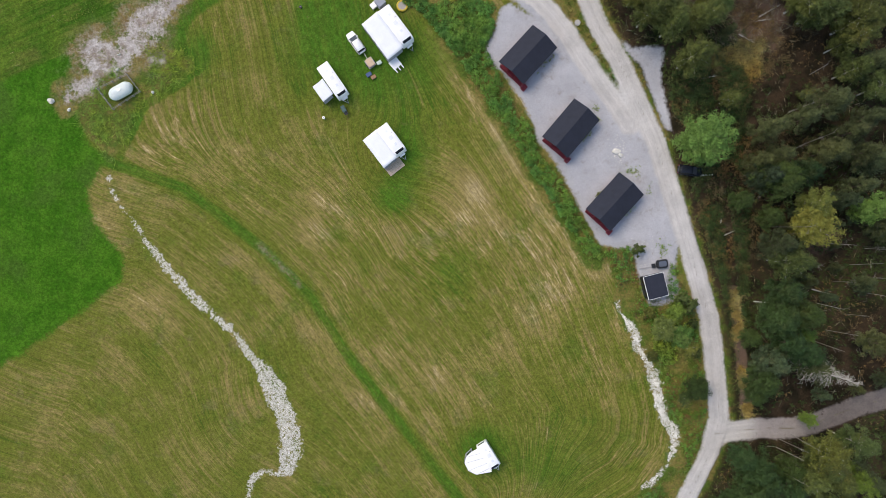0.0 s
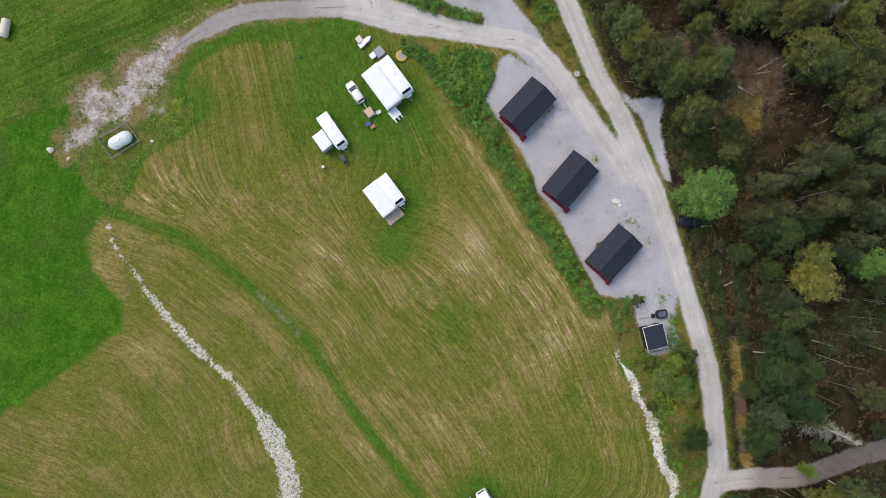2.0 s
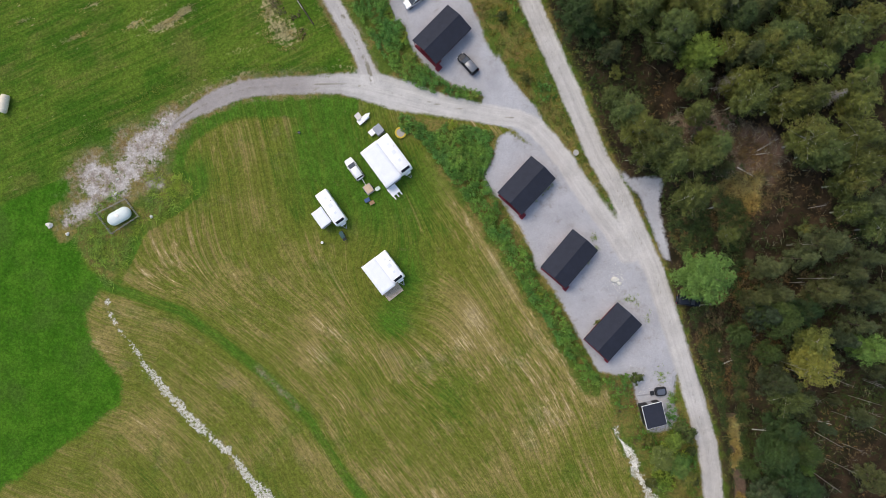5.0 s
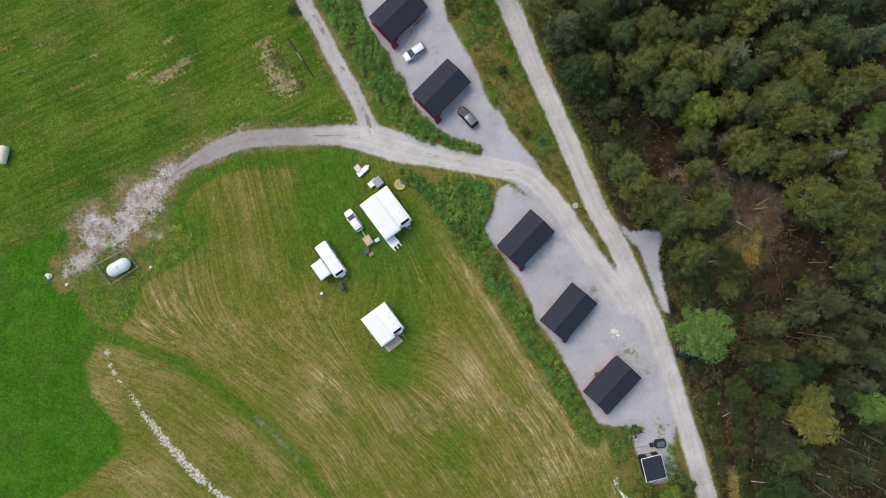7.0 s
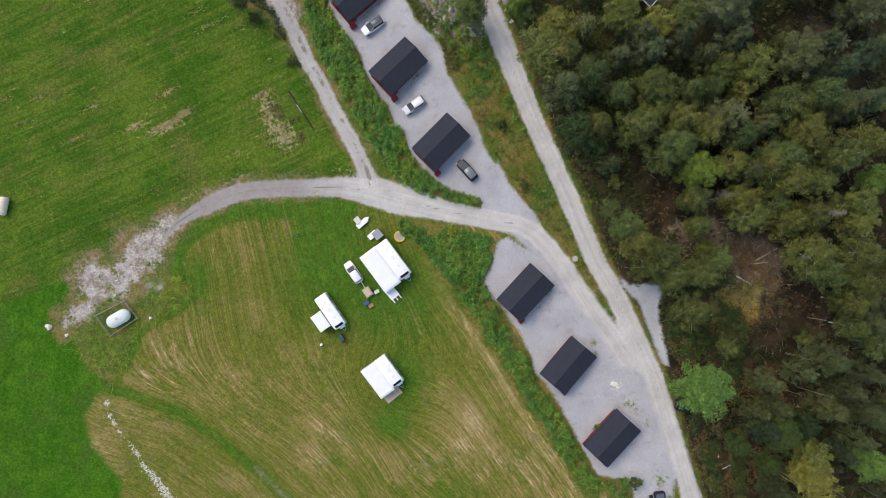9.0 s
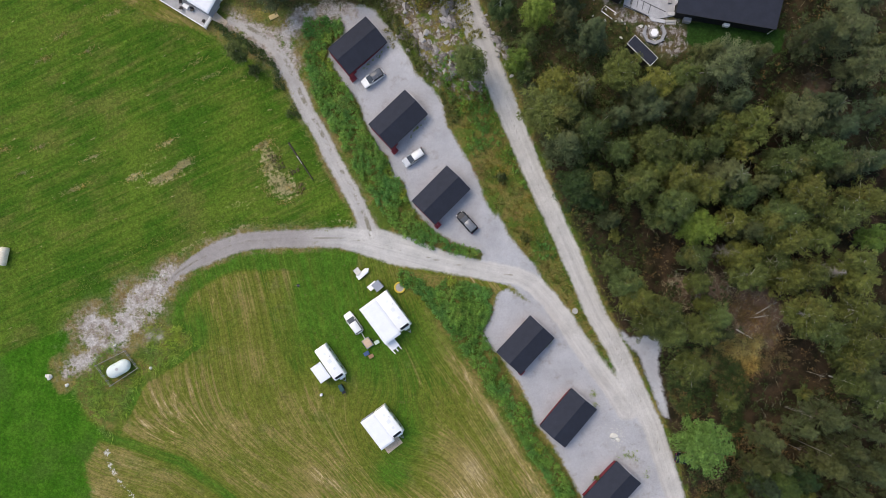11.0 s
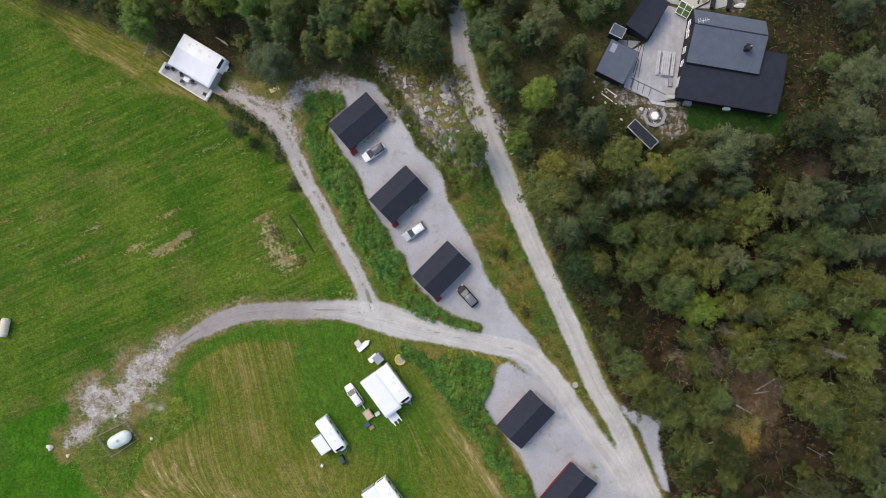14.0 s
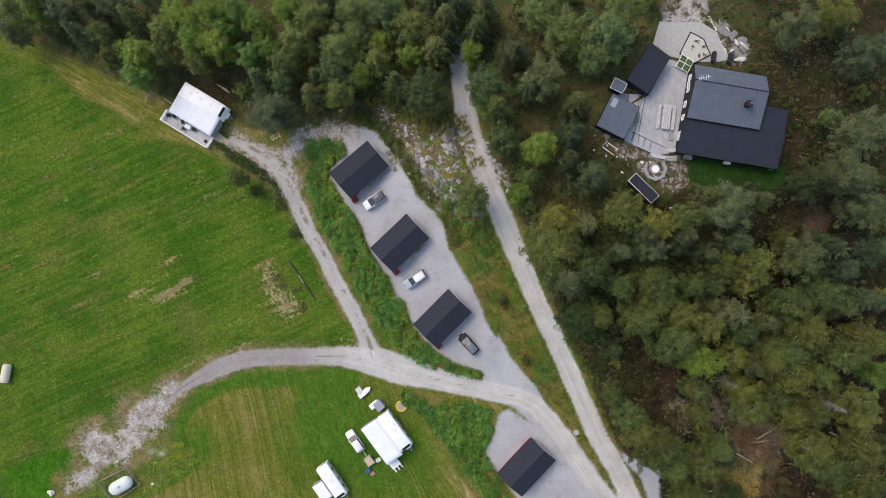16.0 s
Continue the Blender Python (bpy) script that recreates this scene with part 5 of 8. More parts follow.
outbuilding("garden_canopy", "small dark shelter with white roof edges", (28.8, 102.6, YARD_Z), -27, 2.2, 1.7, 2.4, 2.5, ROOF_GREY, WHITE)

# terrace
DECK_BOARDS = Mat("terrace_boards")
DECK_BOARDS.set(Base_Color=DECK_BOARDS.mix(DECK_BOARDS.step(DECK_BOARDS.wave(DECK_BOARDS.scaled(DECK_BOARDS.local(), (1, 0.22, 1)), 2.2, 0.4), 0.2, 0.6),
                (0.34, 0.34, 0.355), DECK_BOARDS.vary((0.43, 0.43, 0.44), DECK_BOARDS.noise(DECK_BOARDS.local(), 0.9, 5), 0.72, 1.28)), Roughness=0.85)
DECK_BOARDS = DECK_BOARDS.m
DECK_DARK = plain("old_dark_boards", (0.11, 0.11, 0.115), 0.85, 0, 0.2, 2.0, 0.2)
terrace = thing("terrace_deck", "weathered grey wooden terrace beside the house", "deck", "", (36, 98, YARD_Z))
part("threshold", slab([(-1.4, -5.95, 0.14), (1.3, -6.55, 0.14), (1.4, -7.1, 0.10), (-0.9, -6.7, 0.10)], 0.25), DECK_LIGHT, terrace, "pale new boards at the steps")
part("landing", boxed(1.7, 3.0, -5.9, -5.3, 0.18, 0.36), DECK_LIGHT, terrace)
part("landing", boxed(1.75, 2.35, -3.9, -2.5, 0.18, 0.5), DECK_GREY, terrace)
T0 = [(37.7, 107.6), (39.9, 107.0), (40.95, 105.2), (38.72, 92.1), (36.0, 91.6), (31.6, 93.3), (33.0, 98.6), (31.2, 99.9), (34.4, 101.6)]
part("deck_floor", prism([(x - 36, y - 98) for x, y in T0], -0.1, 0.18), DECK_BOARDS, terrace)
T1 = [(30.4, 93.8), (31.5, 93.35), (32.9, 98.6), (31.4, 99.3)]
part("walkway", prism([(x - 36, y - 98) for x, y in T1], -0.1, 0.08), DECK_BOARDS, terrace, "lower grey walkway")
T2 = [(28.6, 102.0), (33.4, 101.7), (31.1, 100.0), (28.3, 101.0)]
part("walkway", prism([(x - 36, y - 98) for x, y in T2], -0.1, 0.08), DECK_BOARDS, terrace, "lower grey walkway")
for a, b in (((31.2, 102.5), (30.9, 100.6)), ((32.9, 101.6), (32.7, 99.6)), ((33.85, 101.4), (32.75, 95.5)), ((33.5, 101.5), (32.0, 96.5)), ((32.0, 95.5), (31.5, 94.0)), ((32.9, 95.1), (32.6, 93.5)), ((33.85, 94.6), (33.45, 93.0)), ((34.95, 93.95), (34.5, 92.5)), ((31.65, 95.5), (37.4, 92.75)), ((30.5, 93.9), (34.3, 92.2)), ((31.0, 102.7), (34.0, 101.5))):
    d = Vector((b[0] - a[0], b[1] - a[1], 0)).normalized()
    o = Vector((-d.y, d.x, 0)) * 0.055
    p, q = Vector((a[0] - 36, a[1] - 98, 0.22)), Vector((b[0] - 36, b[1] - 98, 0.22))
    part("edge_beam", slab([tuple(p - o), tuple(q - o), tuple(q + o), tuple(p + o)], 0.25), DECK_DARK, terrace)
for k in range(3):
    part("step", boxed(1.4 + 0.1 * k, 3.2, -6.9 - 0.35 * k, -6.55 - 0.35 * k, -0.3, 0.12 - 0.12 * k), CONCRETE, terrace)

table = thing("picnic_table", "long grey picnic table with benches on the terrace", "table", "", (37.15, 97.85, YARD_Z + 0.18), -7)
for k in range(4):
    part("table_plank", boxed(-0.68 + 0.345 * k, -0.40 + 0.345 * k, -2.0, 2.0, 0.70, 0.75), DECK_LIGHT, table)
for s in (-1, 1):
    for k in range(2):
        part("bench_plank", boxed(s * 1.22 - 0.27 + 0.29 * k, s * 1.22 - 0.02 + 0.29 * k, -2.0, 2.0, 0.42, 0.46), DECK_LIGHT, table)
    part("trestle", boxed(-1.4, 1.4, s * 1.6 - 0.05, s * 1.6 + 0.05, 0.34, 0.42), DECK_GREY, table)
    for x in (-0.45, 0.45):
        part("leg", bar((x * 1.7, s * 1.6, 0), (x * 0.6, s * 1.6, 0.7), 0.05, sides=4), DECK_GREY, table)

pit = thing("fire_pit", "round stone fire pit with pale cover", "fire pit", "", (35.5, 89.3, YARD_Z - 0.1))
part("stone_ring", prism([(0.85 * math.cos(k * math.pi / 4), 0.85 * math.sin(k * math.pi / 4)) for k in range(8)], 0, 0.35, 0.05), CONCRETE, pit)
part("cover", prism([(0.65 * math.cos(k * math.pi / 3), 0.65 * math.sin(k * math.pi / 3)) for k in range(6)], 0.35, 0.42, 0.02), WHITE, pit, "white hexagonal cover")
seat = thing("garden_bench", "grey angled bench round the fire pit", "bench", "", (35.5, 89.3, YARD_Z - 0.1))
for k in range(6):
    a0, a1 = radians(140 + 44 * k), radians(140 + 44 * (k + 1))
    ring = [(2.0 * math.cos(a0), 2.0 * math.sin(a0)), (2.0 * math.cos(a1), 2.0 * math.sin(a1)), (1.5 * math.cos(a1), 1.5 * math.sin(a1)), (1.5 * math.cos(a0), 1.5 * math.sin(a0))]
    s = part("seat", prism(ring, 0.38, 0.45), DECK_GREY, seat)
    part("support", prism([(x * 0.97, y * 0.97) for x, y in ring], 0.0, 0.375), DECK_GREY, s)

patio = thing("patio", "pale concrete patio behind the house", "patio", "", (40, 110, YARD_Z))
part("paving", prism([(-3.7, 3.9), (3.2, 3.8), (5.9, 2.1), (6.5, 0.4), (8.0, -2.3), (5.9, -2.9), (2.2, -2.8), (-2.0, -1.9), (-4.8, 0.2)], -0.2, 0.06), CONCRETE, patio)
bed = thing("planting_bed", "pale gravel planting bed with dark edging and small plants", "planting bed", "", (42.3, 109.4, YARD_Z + 0.06))
B0 = [(-0.9, 2.7), (1.3, 1.5), (2.4, -1.1), (-0.4, -2.5), (-2.7, -0.9)]
part("gravel", prism(B0, 0.0, 0.12), plain("pale_gravel", (0.50, 0.49, 0.43), 0.9, 0, 0.25, 6.0, 0.4), bed)
for a, b in zip(B0, B0[1:] + B0[:1]):
    part("edging", bar((*a, 0.12), (*b, 0.12), 0.09, sides=6), DARK_WOOD, bed)
rng = np.random.default_rng(3)
for x, y in ((0.0, 1.2), (-0.5, 0.2), (1.2, 0.3), (0.4, -1.2), (1.3, -1.1)):
    c = rng.normal(size=(7, 3)) * 0.13 + np.array([x, y, 0.3])
    me = bpy.data.meshes.new("plant")
    plant_ob = new("plant", me)
    plant_ob.parent = bed
    q = (np.repeat(c, 12, 0)[:, None, :] + rng.normal(size=(84, 3, 3)) * 0.07).reshape(-1, 3)
    me.from_pydata([tuple(v) for v in q], [], [(3 * i, 3 * i + 1, 3 * i + 2) for i in range(84)])
    me.materials.append(LEAF_BROAD)
green = thing("greenhouse", "low glass cold frame with white bars over green plants", "cold frame", "", (40.2, 106.7, YARD_Z + 0.06), -28)
part("plants", prism([(-1.0, -1.0), (1.0, -1.0), (1.0, 1.0), (-1.0, 1.0)], 0.0, 0.55, 0.1), plain("bed_greens", (0.08, 0.13, 0.045), 0.8, 0, 0.5, 5.0, 0.6), green)
for s in (-1, 0, 1):
    part("bar", bar((s * 1.1, -1.1, 0.75), (s * 1.1, 1.1, 0.75), 0.05), WHITE, green)
    part("bar", bar((-1.1, s * 1.1, 0.75), (1.1, s * 1.1, 0.75), 0.05), WHITE, green)
    for r in (-1, 1):
        part("post", bar((s * 1.1, r * 1.1, 0), (s * 1.1, r * 1.1, 0.75), 0.04), WHITE, green)
for x, y, t in ((45.1, 107.9, 80), (47.8, 107.6, 75)):
    lo = thing("covered_lounger", "dark covered garden lounger on the patio", "lounger", "garden loungers", (x, y, YARD_Z + 0.06), t)
    part("cover", prism([(-0.9, -0.35), (0.8, -0.35), (1.0, 0), (0.8, 0.35), (-0.9, 0.35)], 0.1, 0.75, 0.12), PLASTIC_DARK, lo)
    part("base", boxed(-0.8, 0.8, -0.25, 0.25, 0.0, 0.12), PLASTIC_DARK, lo)
for (x0, y0), (x1, y1) in (((26.8, 93.1), (28.7, 91.7)), ((27.4, 93.9), (29.3, 92.6)), ((26.9, 93.3), (27.4, 93.8))):
    pl = thing("plank", "pale plank lying on the stony bank", "plank", "loose planks", ((x0 + x1) / 2, (y0 + y1) / 2, land_z((x0 + x1) / 2, (y0 + y1) / 2) + 0.03), math.degrees(math.atan2(y1 - y0, x1 - x0)))
    part("board", boxed(-math.dist((x0, y0), (x1, y1)) / 2, math.dist((x0, y0), (x1, y1)) / 2, -0.06, 0.06, 0, 0.07, bevel=0.01), WHITE, pl)


# ---- smaller things on the meadow and along the road ----
deck = thing("caravan_deck", "small pale wooden deck in front of an awning", "deck", "", at_ground(-9.35, 15.9), -52)
for k in range(13):
    part("board", boxed(-1.05 + 0.165 * k, -0.9 + 0.165 * k, -1.75, 1.75, 0.16, 0.2), DECK_PALE, deck)
for y in (-1.5, 0, 1.5):
    part("joist", boxed(-1.05, 1.05, y - 0.05, y + 0.05, -0.1, 0.158), DECK_PALE, deck)

big = thing("raised_deck", "raised grey deck with white rail beside a caravan", "deck", "", at_ground(-47.7, 99.3), -31.5)
floor_part = part("deck_floor", boxed(-5.1, 5.1, -1.9, 3.2, 0.3, 0.42), DECK_LIGHT, big)
for k in range(22):
    part("board", boxed(-5.1, 5.1, -1.9 + 0.232 * k, -1.69 + 0.232 * k, 0.423, 0.45), DECK_LIGHT, floor_part)
for x in (-5.0, -2.5, 0, 2.5, 5.0):
    part("post", boxed(x - 0.06, x + 0.06, -1.9, -1.78, -0.4, 1.35), WHITE, big)
    part("foot", boxed(x - 0.1, x + 0.1, 2.8, 3.0, -0.6, 0.3), DECK_LIGHT, big)
for z in (0.75, 1.05, 1.32):
    part("rail", boxed(-5.1, 5.1, -1.94, -1.80, z, z + 0.1), WHITE, big)
    for s in (-1, 1):
        part("rail", boxed(s * 5.04 - 0.07, s * 5.04 + 0.07, -1.78, 0.4, z, z + 0.1), WHITE, big)
ramp = thing("ramp", "pale wooden ramp down from the deck", "ramp", "", at_ground(-42.1, 97.0), -31.5)
part("plate", slab([(-1.3, -0.9, 0.5), (1.9, -0.4, 0.15), (1.9, 0.4, 0.15), (-1.3, 0.9, 0.5)], 0.08), DECK_PALE, ramp)
for y in (-0.5, 0.5):
    part("runner", slab([(-1.3, y - 0.06, 0.41), (1.8, y - 0.06, 0.06), (1.8, y + 0.06, 0.06), (-1.3, y + 0.06, 0.41)], 0.5), DECK_PALE, ramp)
deck_top = land_z(-47.7, 99.3) + 0.45
ca, sa = math.cos(radians(-31.5)), math.sin(radians(-31.5))


def on_deck(u, v):
    return (-47.4 + u * ca - v * sa, 99.45 + u * sa + v * ca, deck_top)


def garden_chair(u, v, turn):
    c = thing("garden_chair", "dark garden chair on the raised deck", "chair", "deck furniture", on_deck(u, v), turn)
    part("seat", boxed(-0.3, 0.3, -0.3, 0.3, 0.38, 0.48, bevel=0.03), PLASTIC_DARK, c)
    part("backrest", boxed(-0.34, -0.24, -0.3, 0.3, 0.48, 0.95, bevel=0.03), PLASTIC_DARK, c)
    for x in (-0.25, 0.25):
        for y in (-0.25, 0.25):
            part("leg", boxed(x - 0.025, x + 0.025, y - 0.025, y + 0.025, 0, 0.38), PLASTIC_DARK, c)


for u, v, t in ((-4.4, -0.6, 0), (-3.4, -0.3, -60), (-1.6, -0.4, -90), (-0.9, -1.3, 90), (1.0, -0.5, -90), (4.0, -1.2, 150)):
    garden_chair(u, v, t)
tb = thing("garden_table", "white garden table on the raised deck", "table", "deck furniture", on_deck(-0.2, -0.6), -31)
part("tabletop", boxed(-0.6, 0.6, -0.4, 0.4, 0.7, 0.74, bevel=0.02), WHITE, tb)
for x in (-0.5, 0.5):
    for y in (-0.32, 0.32):
        part("leg", boxed(x - 0.03, x + 0.03, y - 0.03, y + 0.03, 0, 0.7), WHITE, tb)

# hut with a flat dark roof by the road
hut = thing("hut", "small dark hut with white-edged flat roof on gravel", "hut", "", at_ground(39.6, -6.9), 14.4)
for a in (((-1.7, -2.0), (1.7, -2.0)), ((1.7, -1.9), (1.7, 1.9)), ((1.7, 2.0), (-1.7, 2.0)), ((-1.7, 1.9), (-1.7, -1.9))):
    wall(hut, *a[0], *a[1], 2.4, 2.4, DARK_WOOD)
roofplate("roof", [(-1.9, -2.2, 2.5), (1.9, -2.2, 2.5), (1.9, 2.2, 2.62), (-1.9, 2.2, 2.62)], 0.14, ROOFING, hut, WHITE)
for y in (-1.3, 0.0, 1.2):
    part("window", boxed(-1.84, -1.8, y - 0.35, y + 0.35, 1.0, 1.9), GLASS_DARK, hut, "dark window")
part("door", boxed(-0.45, 0.45, 2.09, 2.13, 0, 2.0), DECK_GREY, hut)

tub = thing("hot_tub", "black covered tub beside the hut", "tub", "", at_ground(41.3, -2.8), 10)
part("tub", prism([(-1.0, -0.7), (0.7, -0.85), (1.05, -0.4), (1.0, 0.75), (-0.8, 0.85), (-1.1, 0.4)], 0, 0.85, 0.12), PLASTIC_DARK, tub)
part("cover", prism([(-0.7, -0.45), (0.5, -0.55), (0.75, -0.2), (0.7, 0.5), (-0.55, 0.55), (-0.8, 0.2)], 0.84, 0.93, 0.03), ROOF_GREY, tub, "grey lid")
part("step", boxed(-1.9, -1.2, -0.5, 0.3, 0, 0.3, bevel=0.03), PLASTIC_DARK, tub)
post = thing("plank", "grey plank lying on the gravel", "plank", "loose planks", at_ground(38.6, -3.6, 0.02), 8)
part("board", boxed(-1.5, 1.5, -0.1, 0.1, 0, 0.08), DECK_GREY, post)

# white tank inside a low fence
tank = thing("tank", "white oblong tank with rounded ends on the ground", "tank", "", at_ground(-61.97, 30.38), 29)
hull = []
for k in range(25):
    f = -1 + 2 * k / 24
    r = 1.3 * max(0.02, 1 - max(0, abs(f) - 0.42) ** 2 / 0.58 ** 2) ** 0.5
    hull.append([(2.45 * f, r * math.cos(a * math.pi / 8), 0.95 + 0.95 * (r / 1.3) * math.sin(a * math.pi / 8)) for a in range(16)])
part("hull", shell(hull), plain("tank_plastic", (0.62, 0.68, 0.66), 0.5, 0, 0.06), tank)
part("seam", boxed(-0.04, 0.04, -0.9, 0.9, 1.62, 1.68), STEEL, tank)
part("lid", bar((0.1, 0, 1.86), (0.1, 0, 1.98), 0.28, sides=16), STEEL, tank, "grey inspection lid")
for x in (-1.2, 1.2):
    part("cradle", boxed(x - 0.15, x + 0.15, -0.9, 0.9, -0.2, 0.35), CONCRETE, tank)
FENCE = [(-66.6, 30.9), (-61.0, 33.7), (-58.5, 30.4), (-63.7, 27.0)]
fence = thing("fence", "low pale wooden fence round the tank", "fence", "", at_ground(-62.4, 30.5))
for a, b in zip(FENCE, FENCE[1:] + FENCE[:1]):
    n = 4
    for i in range(n):
        x, y = a[0] + (b[0] - a[0]) * i / n + 62.4, a[1] + (b[1] - a[1]) * i / n - 30.5
        part("post", boxed(x - 0.06, x + 0.06, y - 0.06, y + 0.06, -0.3, 1.0), DECK_GREY, fence)
    for z in (0.45, 0.9):
        part("rail", bar((a[0] + 62.4, a[1] - 30.5, z), (b[0] + 62.4, b[1] - 30.5, z), 0.045, sides=4), plain("pale_rail", (0.27, 0.25, 0.21), 0.85) if z == 0.45 and a == FENCE[0] else bpy.data.materials["pale_rail"], fence)

bale = thing("round_bale", "white wrapped round bale on the field edge", "bale", "", at_ground(-84.2, 52.0), 78)
drum = [[(x, r * math.cos(a * math.pi / 10), 0.78 + r * math.sin(a * math.pi / 10)) for a in range(20)] for x, r in ((-1.75, 0.6), (-1.66, 0.74), (-1.3, 0.8), (1.3, 0.8), (1.66, 0.74), (1.75, 0.6))]
part("wrap", shell(drum), plain("bale_wrap", (0.66, 0.60, 0.48), 0.5, 0, 0.12, 2.0, 0.3), bale)
for x in (-1.0, 0.0, 1.0):
    part("wrap_edge", bar((x - 0.01, 0, 0.78), (x + 0.01, 0, 0.78), 0.806, sides=20), WHITE, bale)

# camp clutter
tr = thing("trailer", "small trailer with plywood load beside a white car", "trailer", "", at_ground(-13.9, 35.5), -55)
part("bed", boxed(-0.95, 0.95, -0.75, 0.75, 0.45, 0.55), STEEL, tr)
for s in (-1, 1):
    part("side_board", boxed(-0.95, 0.95, s * 0.75 - 0.03, s * 0.75 + 0.03, 0.55, 0.9), DECK_GREY, tr)
    wheel(tr, 0, s * 0.88, 0.28, 0.18)
part("load", boxed(-0.85, 0.8, -0.66, 0.66, 0.56, 0.98, bevel=0.03), plain("plywood", (0.56, 0.42, 0.30), 0.8, 0, 0.12, 2.0), tr, "pale plywood boxes")
part("drawbar", bar((-0.95, 0, 0.48), (-2.3, 0.1, 0.48), 0.05), WHITE, tr)
for x, y, m, lab, s in ((-14.2, 33.4, plain("blue_plastic", (0.05, 0.09, 0.20), 0.5), "dark blue plastic crate on the grass", 0.5), (-13.3, 32.9, plain("brown_card", (0.33, 0.2, 0.11), 0.8), "brown box on the grass beside the trailer", 0.45), (-12.2, 35.6, plain("pale_green", (0.55, 0.66, 0.58), 0.6), "pale green folded camping chair", 0.45)):
    b = thing("crate", lab, "crate", "camp clutter", at_ground(x, y), 30)
    part("box", boxed(-s, s, -s * 0.7, s * 0.7, 0.0, 0.45, bevel=0.04), m, b)
    part("rim", boxed(-s - 0.03, s + 0.03, -s * 0.7 - 0.03, s * 0.7 + 0.03, 0.38, 0.44), m, b)
canopy = thing("porch_canopy", "white folding porch table beside the awning", "table", "", at_ground(-8.9, 35.0), -50)
part("top", boxed(-1.2, 0.6, -0.95, 0.95, 0.72, 0.78, bevel=0.02), WHITE, canopy)
for y in (-0.75, 0.0, 0.75):
    part("arm", boxed(0.6, 1.35, y - 0.09, y + 0.09, 0.70, 0.76), WHITE, canopy)
for x in (-1.0, 1.2):
    for y in (-0.75, 0.75):
        part("leg", boxed(x - 0.03, x + 0.03, y - 0.03, y + 0.03, 0, 0.71), STEEL, canopy)
cart = thing("utility_trailer", "white utility trailer with folded tarpaulin by the track", "trailer", "", at_ground(-14.8, 48.7), 40)
part("bed", boxed(-1.3, 1.1, -0.5, 0.5, 0.42, 0.62, bevel=0.03), WHITE, cart)
part("box", boxed(-1.0, 0.1, 0.3, 1.6, 0.45, 0.85, bevel=0.05), plain("pale_cover", (0.62, 0.58, 0.54), 0.7), cart, "beige covered box")
part("tarpaulin", prism([(-0.2, -0.55), (1.1, -0.35), (1.7, 0.1), (0.9, 0.45), (-0.3, 0.35)], 0.62, 0.82, 0.06), WHITE, cart, "folded white tarpaulin")
for s in (-1, 1):
    wheel(cart, -0.1, s * 0.62, 0.27, 0.16)
gb = thing("storage_tent", "grey storage tent at the end of a caravan", "tent", "", at_ground(-11.7, 46.6), -50)
part("roof", slab([(-0.85, -1.0, 1.75), (0.85, -1.0, 1.75), (0.85, 0.6, 1.9), (-0.85, 0.6, 1.9)], 0.06), AWNING_GREY, gb)
for s in (-1, 1):
    part("side", boxed(s * 0.8 - 0.02, s * 0.8 + 0.02, -0.95, 0.55, 0.02, 1.7), AWNING_GREY, gb)
part("side", boxed(-0.77, 0.77, -0.95, -0.91, 0.02, 1.7), AWNING_GREY, gb)
part("side", boxed(-0.77, 0.77, 0.5, 0.54, 0.02, 1.7), AWNING_GREY, gb)
gc = thing("garden_chest", "white garden chest beside the grey tent", "chest", "", at_ground(-12.9, 46.4), -50)
part("chest", boxed(-0.5, 0.5, -0.9, 0.9, 0, 0.6, bevel=0.04), WHITE, gc)
part("lid", boxed(-0.54, 0.54, -0.94, 0.94, 0.6, 0.68, bevel=0.02), WHITE, gc)
ring = thing("paddling_pool", "small round pool with yellow rim and grey cover", "pool", "", at_ground(-7.75, 46.1))
bm = bmesh.new()
for k in range(24):
    a0, a1 = k * math.pi / 12, (k + 1) * math.pi / 12
    rod(bm, (0.92 * math.cos(a0), 0.92 * math.sin(a0), 0.22), (0.92 * math.cos(a1), 0.92 * math.sin(a1), 0.22), 0.2, sides=8)
part("rim", bm, plain("yellow_plastic", (0.62, 0.44, 0.06), 0.45), ring, "yellow inflated rim")
part("cover", bar((0, 0, 0.02), (0, 0, 0.34), 0.8, sides=24), plain("grey_cover", (0.36, 0.33, 0.30), 0.8), ring)
gr = thing("gas_grill", "dark green gas grill with lid on the grass", "grill", "", at_ground(-19.0, 26.7), -60)
part("lid", boxed(-0.8, 0.6, -0.4, 0.4, 0.75, 1.1, bevel=0.1), plain("green_enamel", (0.04, 0.09, 0.09), 0.3), gr)
part("cabinet", boxed(-0.7, 0.5, -0.35, 0.35, 0.05, 0.75), PLASTIC_DARK, gr)
part("side_shelf", boxed(0.62, 1.1, -0.35, 0.35, 0.78, 0.82), PLASTIC_DARK, gr)
gas = thing("gas_bottle", "white gas bottle standing on the grass", "gas bottle", "", at_ground(-23.0, 25.3))
part("bottle", bar((0, 0, 0), (0, 0, 0.6), 0.26, sides=16), WHITE, gas)
part("valve", bar((0, 0, 0.6), (0, 0, 0.72), 0.1, 0.06, sides=10), STEEL, gas)
st = thing("bucket", "small dark bucket on the mown grass", "bucket", "", at_ground(-27.3, 46.4))
part("bucket", bar((0, 0, 0), (0, 0, 0.35), 0.22, 0.28, sides=14), PLASTIC_DARK, st)
part("handle", bar((-0.27, 0, 0.36), (0.27, 0, 0.36), 0.012), STEEL, st)
mh = thing("manhole", "round grey concrete manhole cover in the verge", "manhole", "", at_ground(24.9, 41.9))
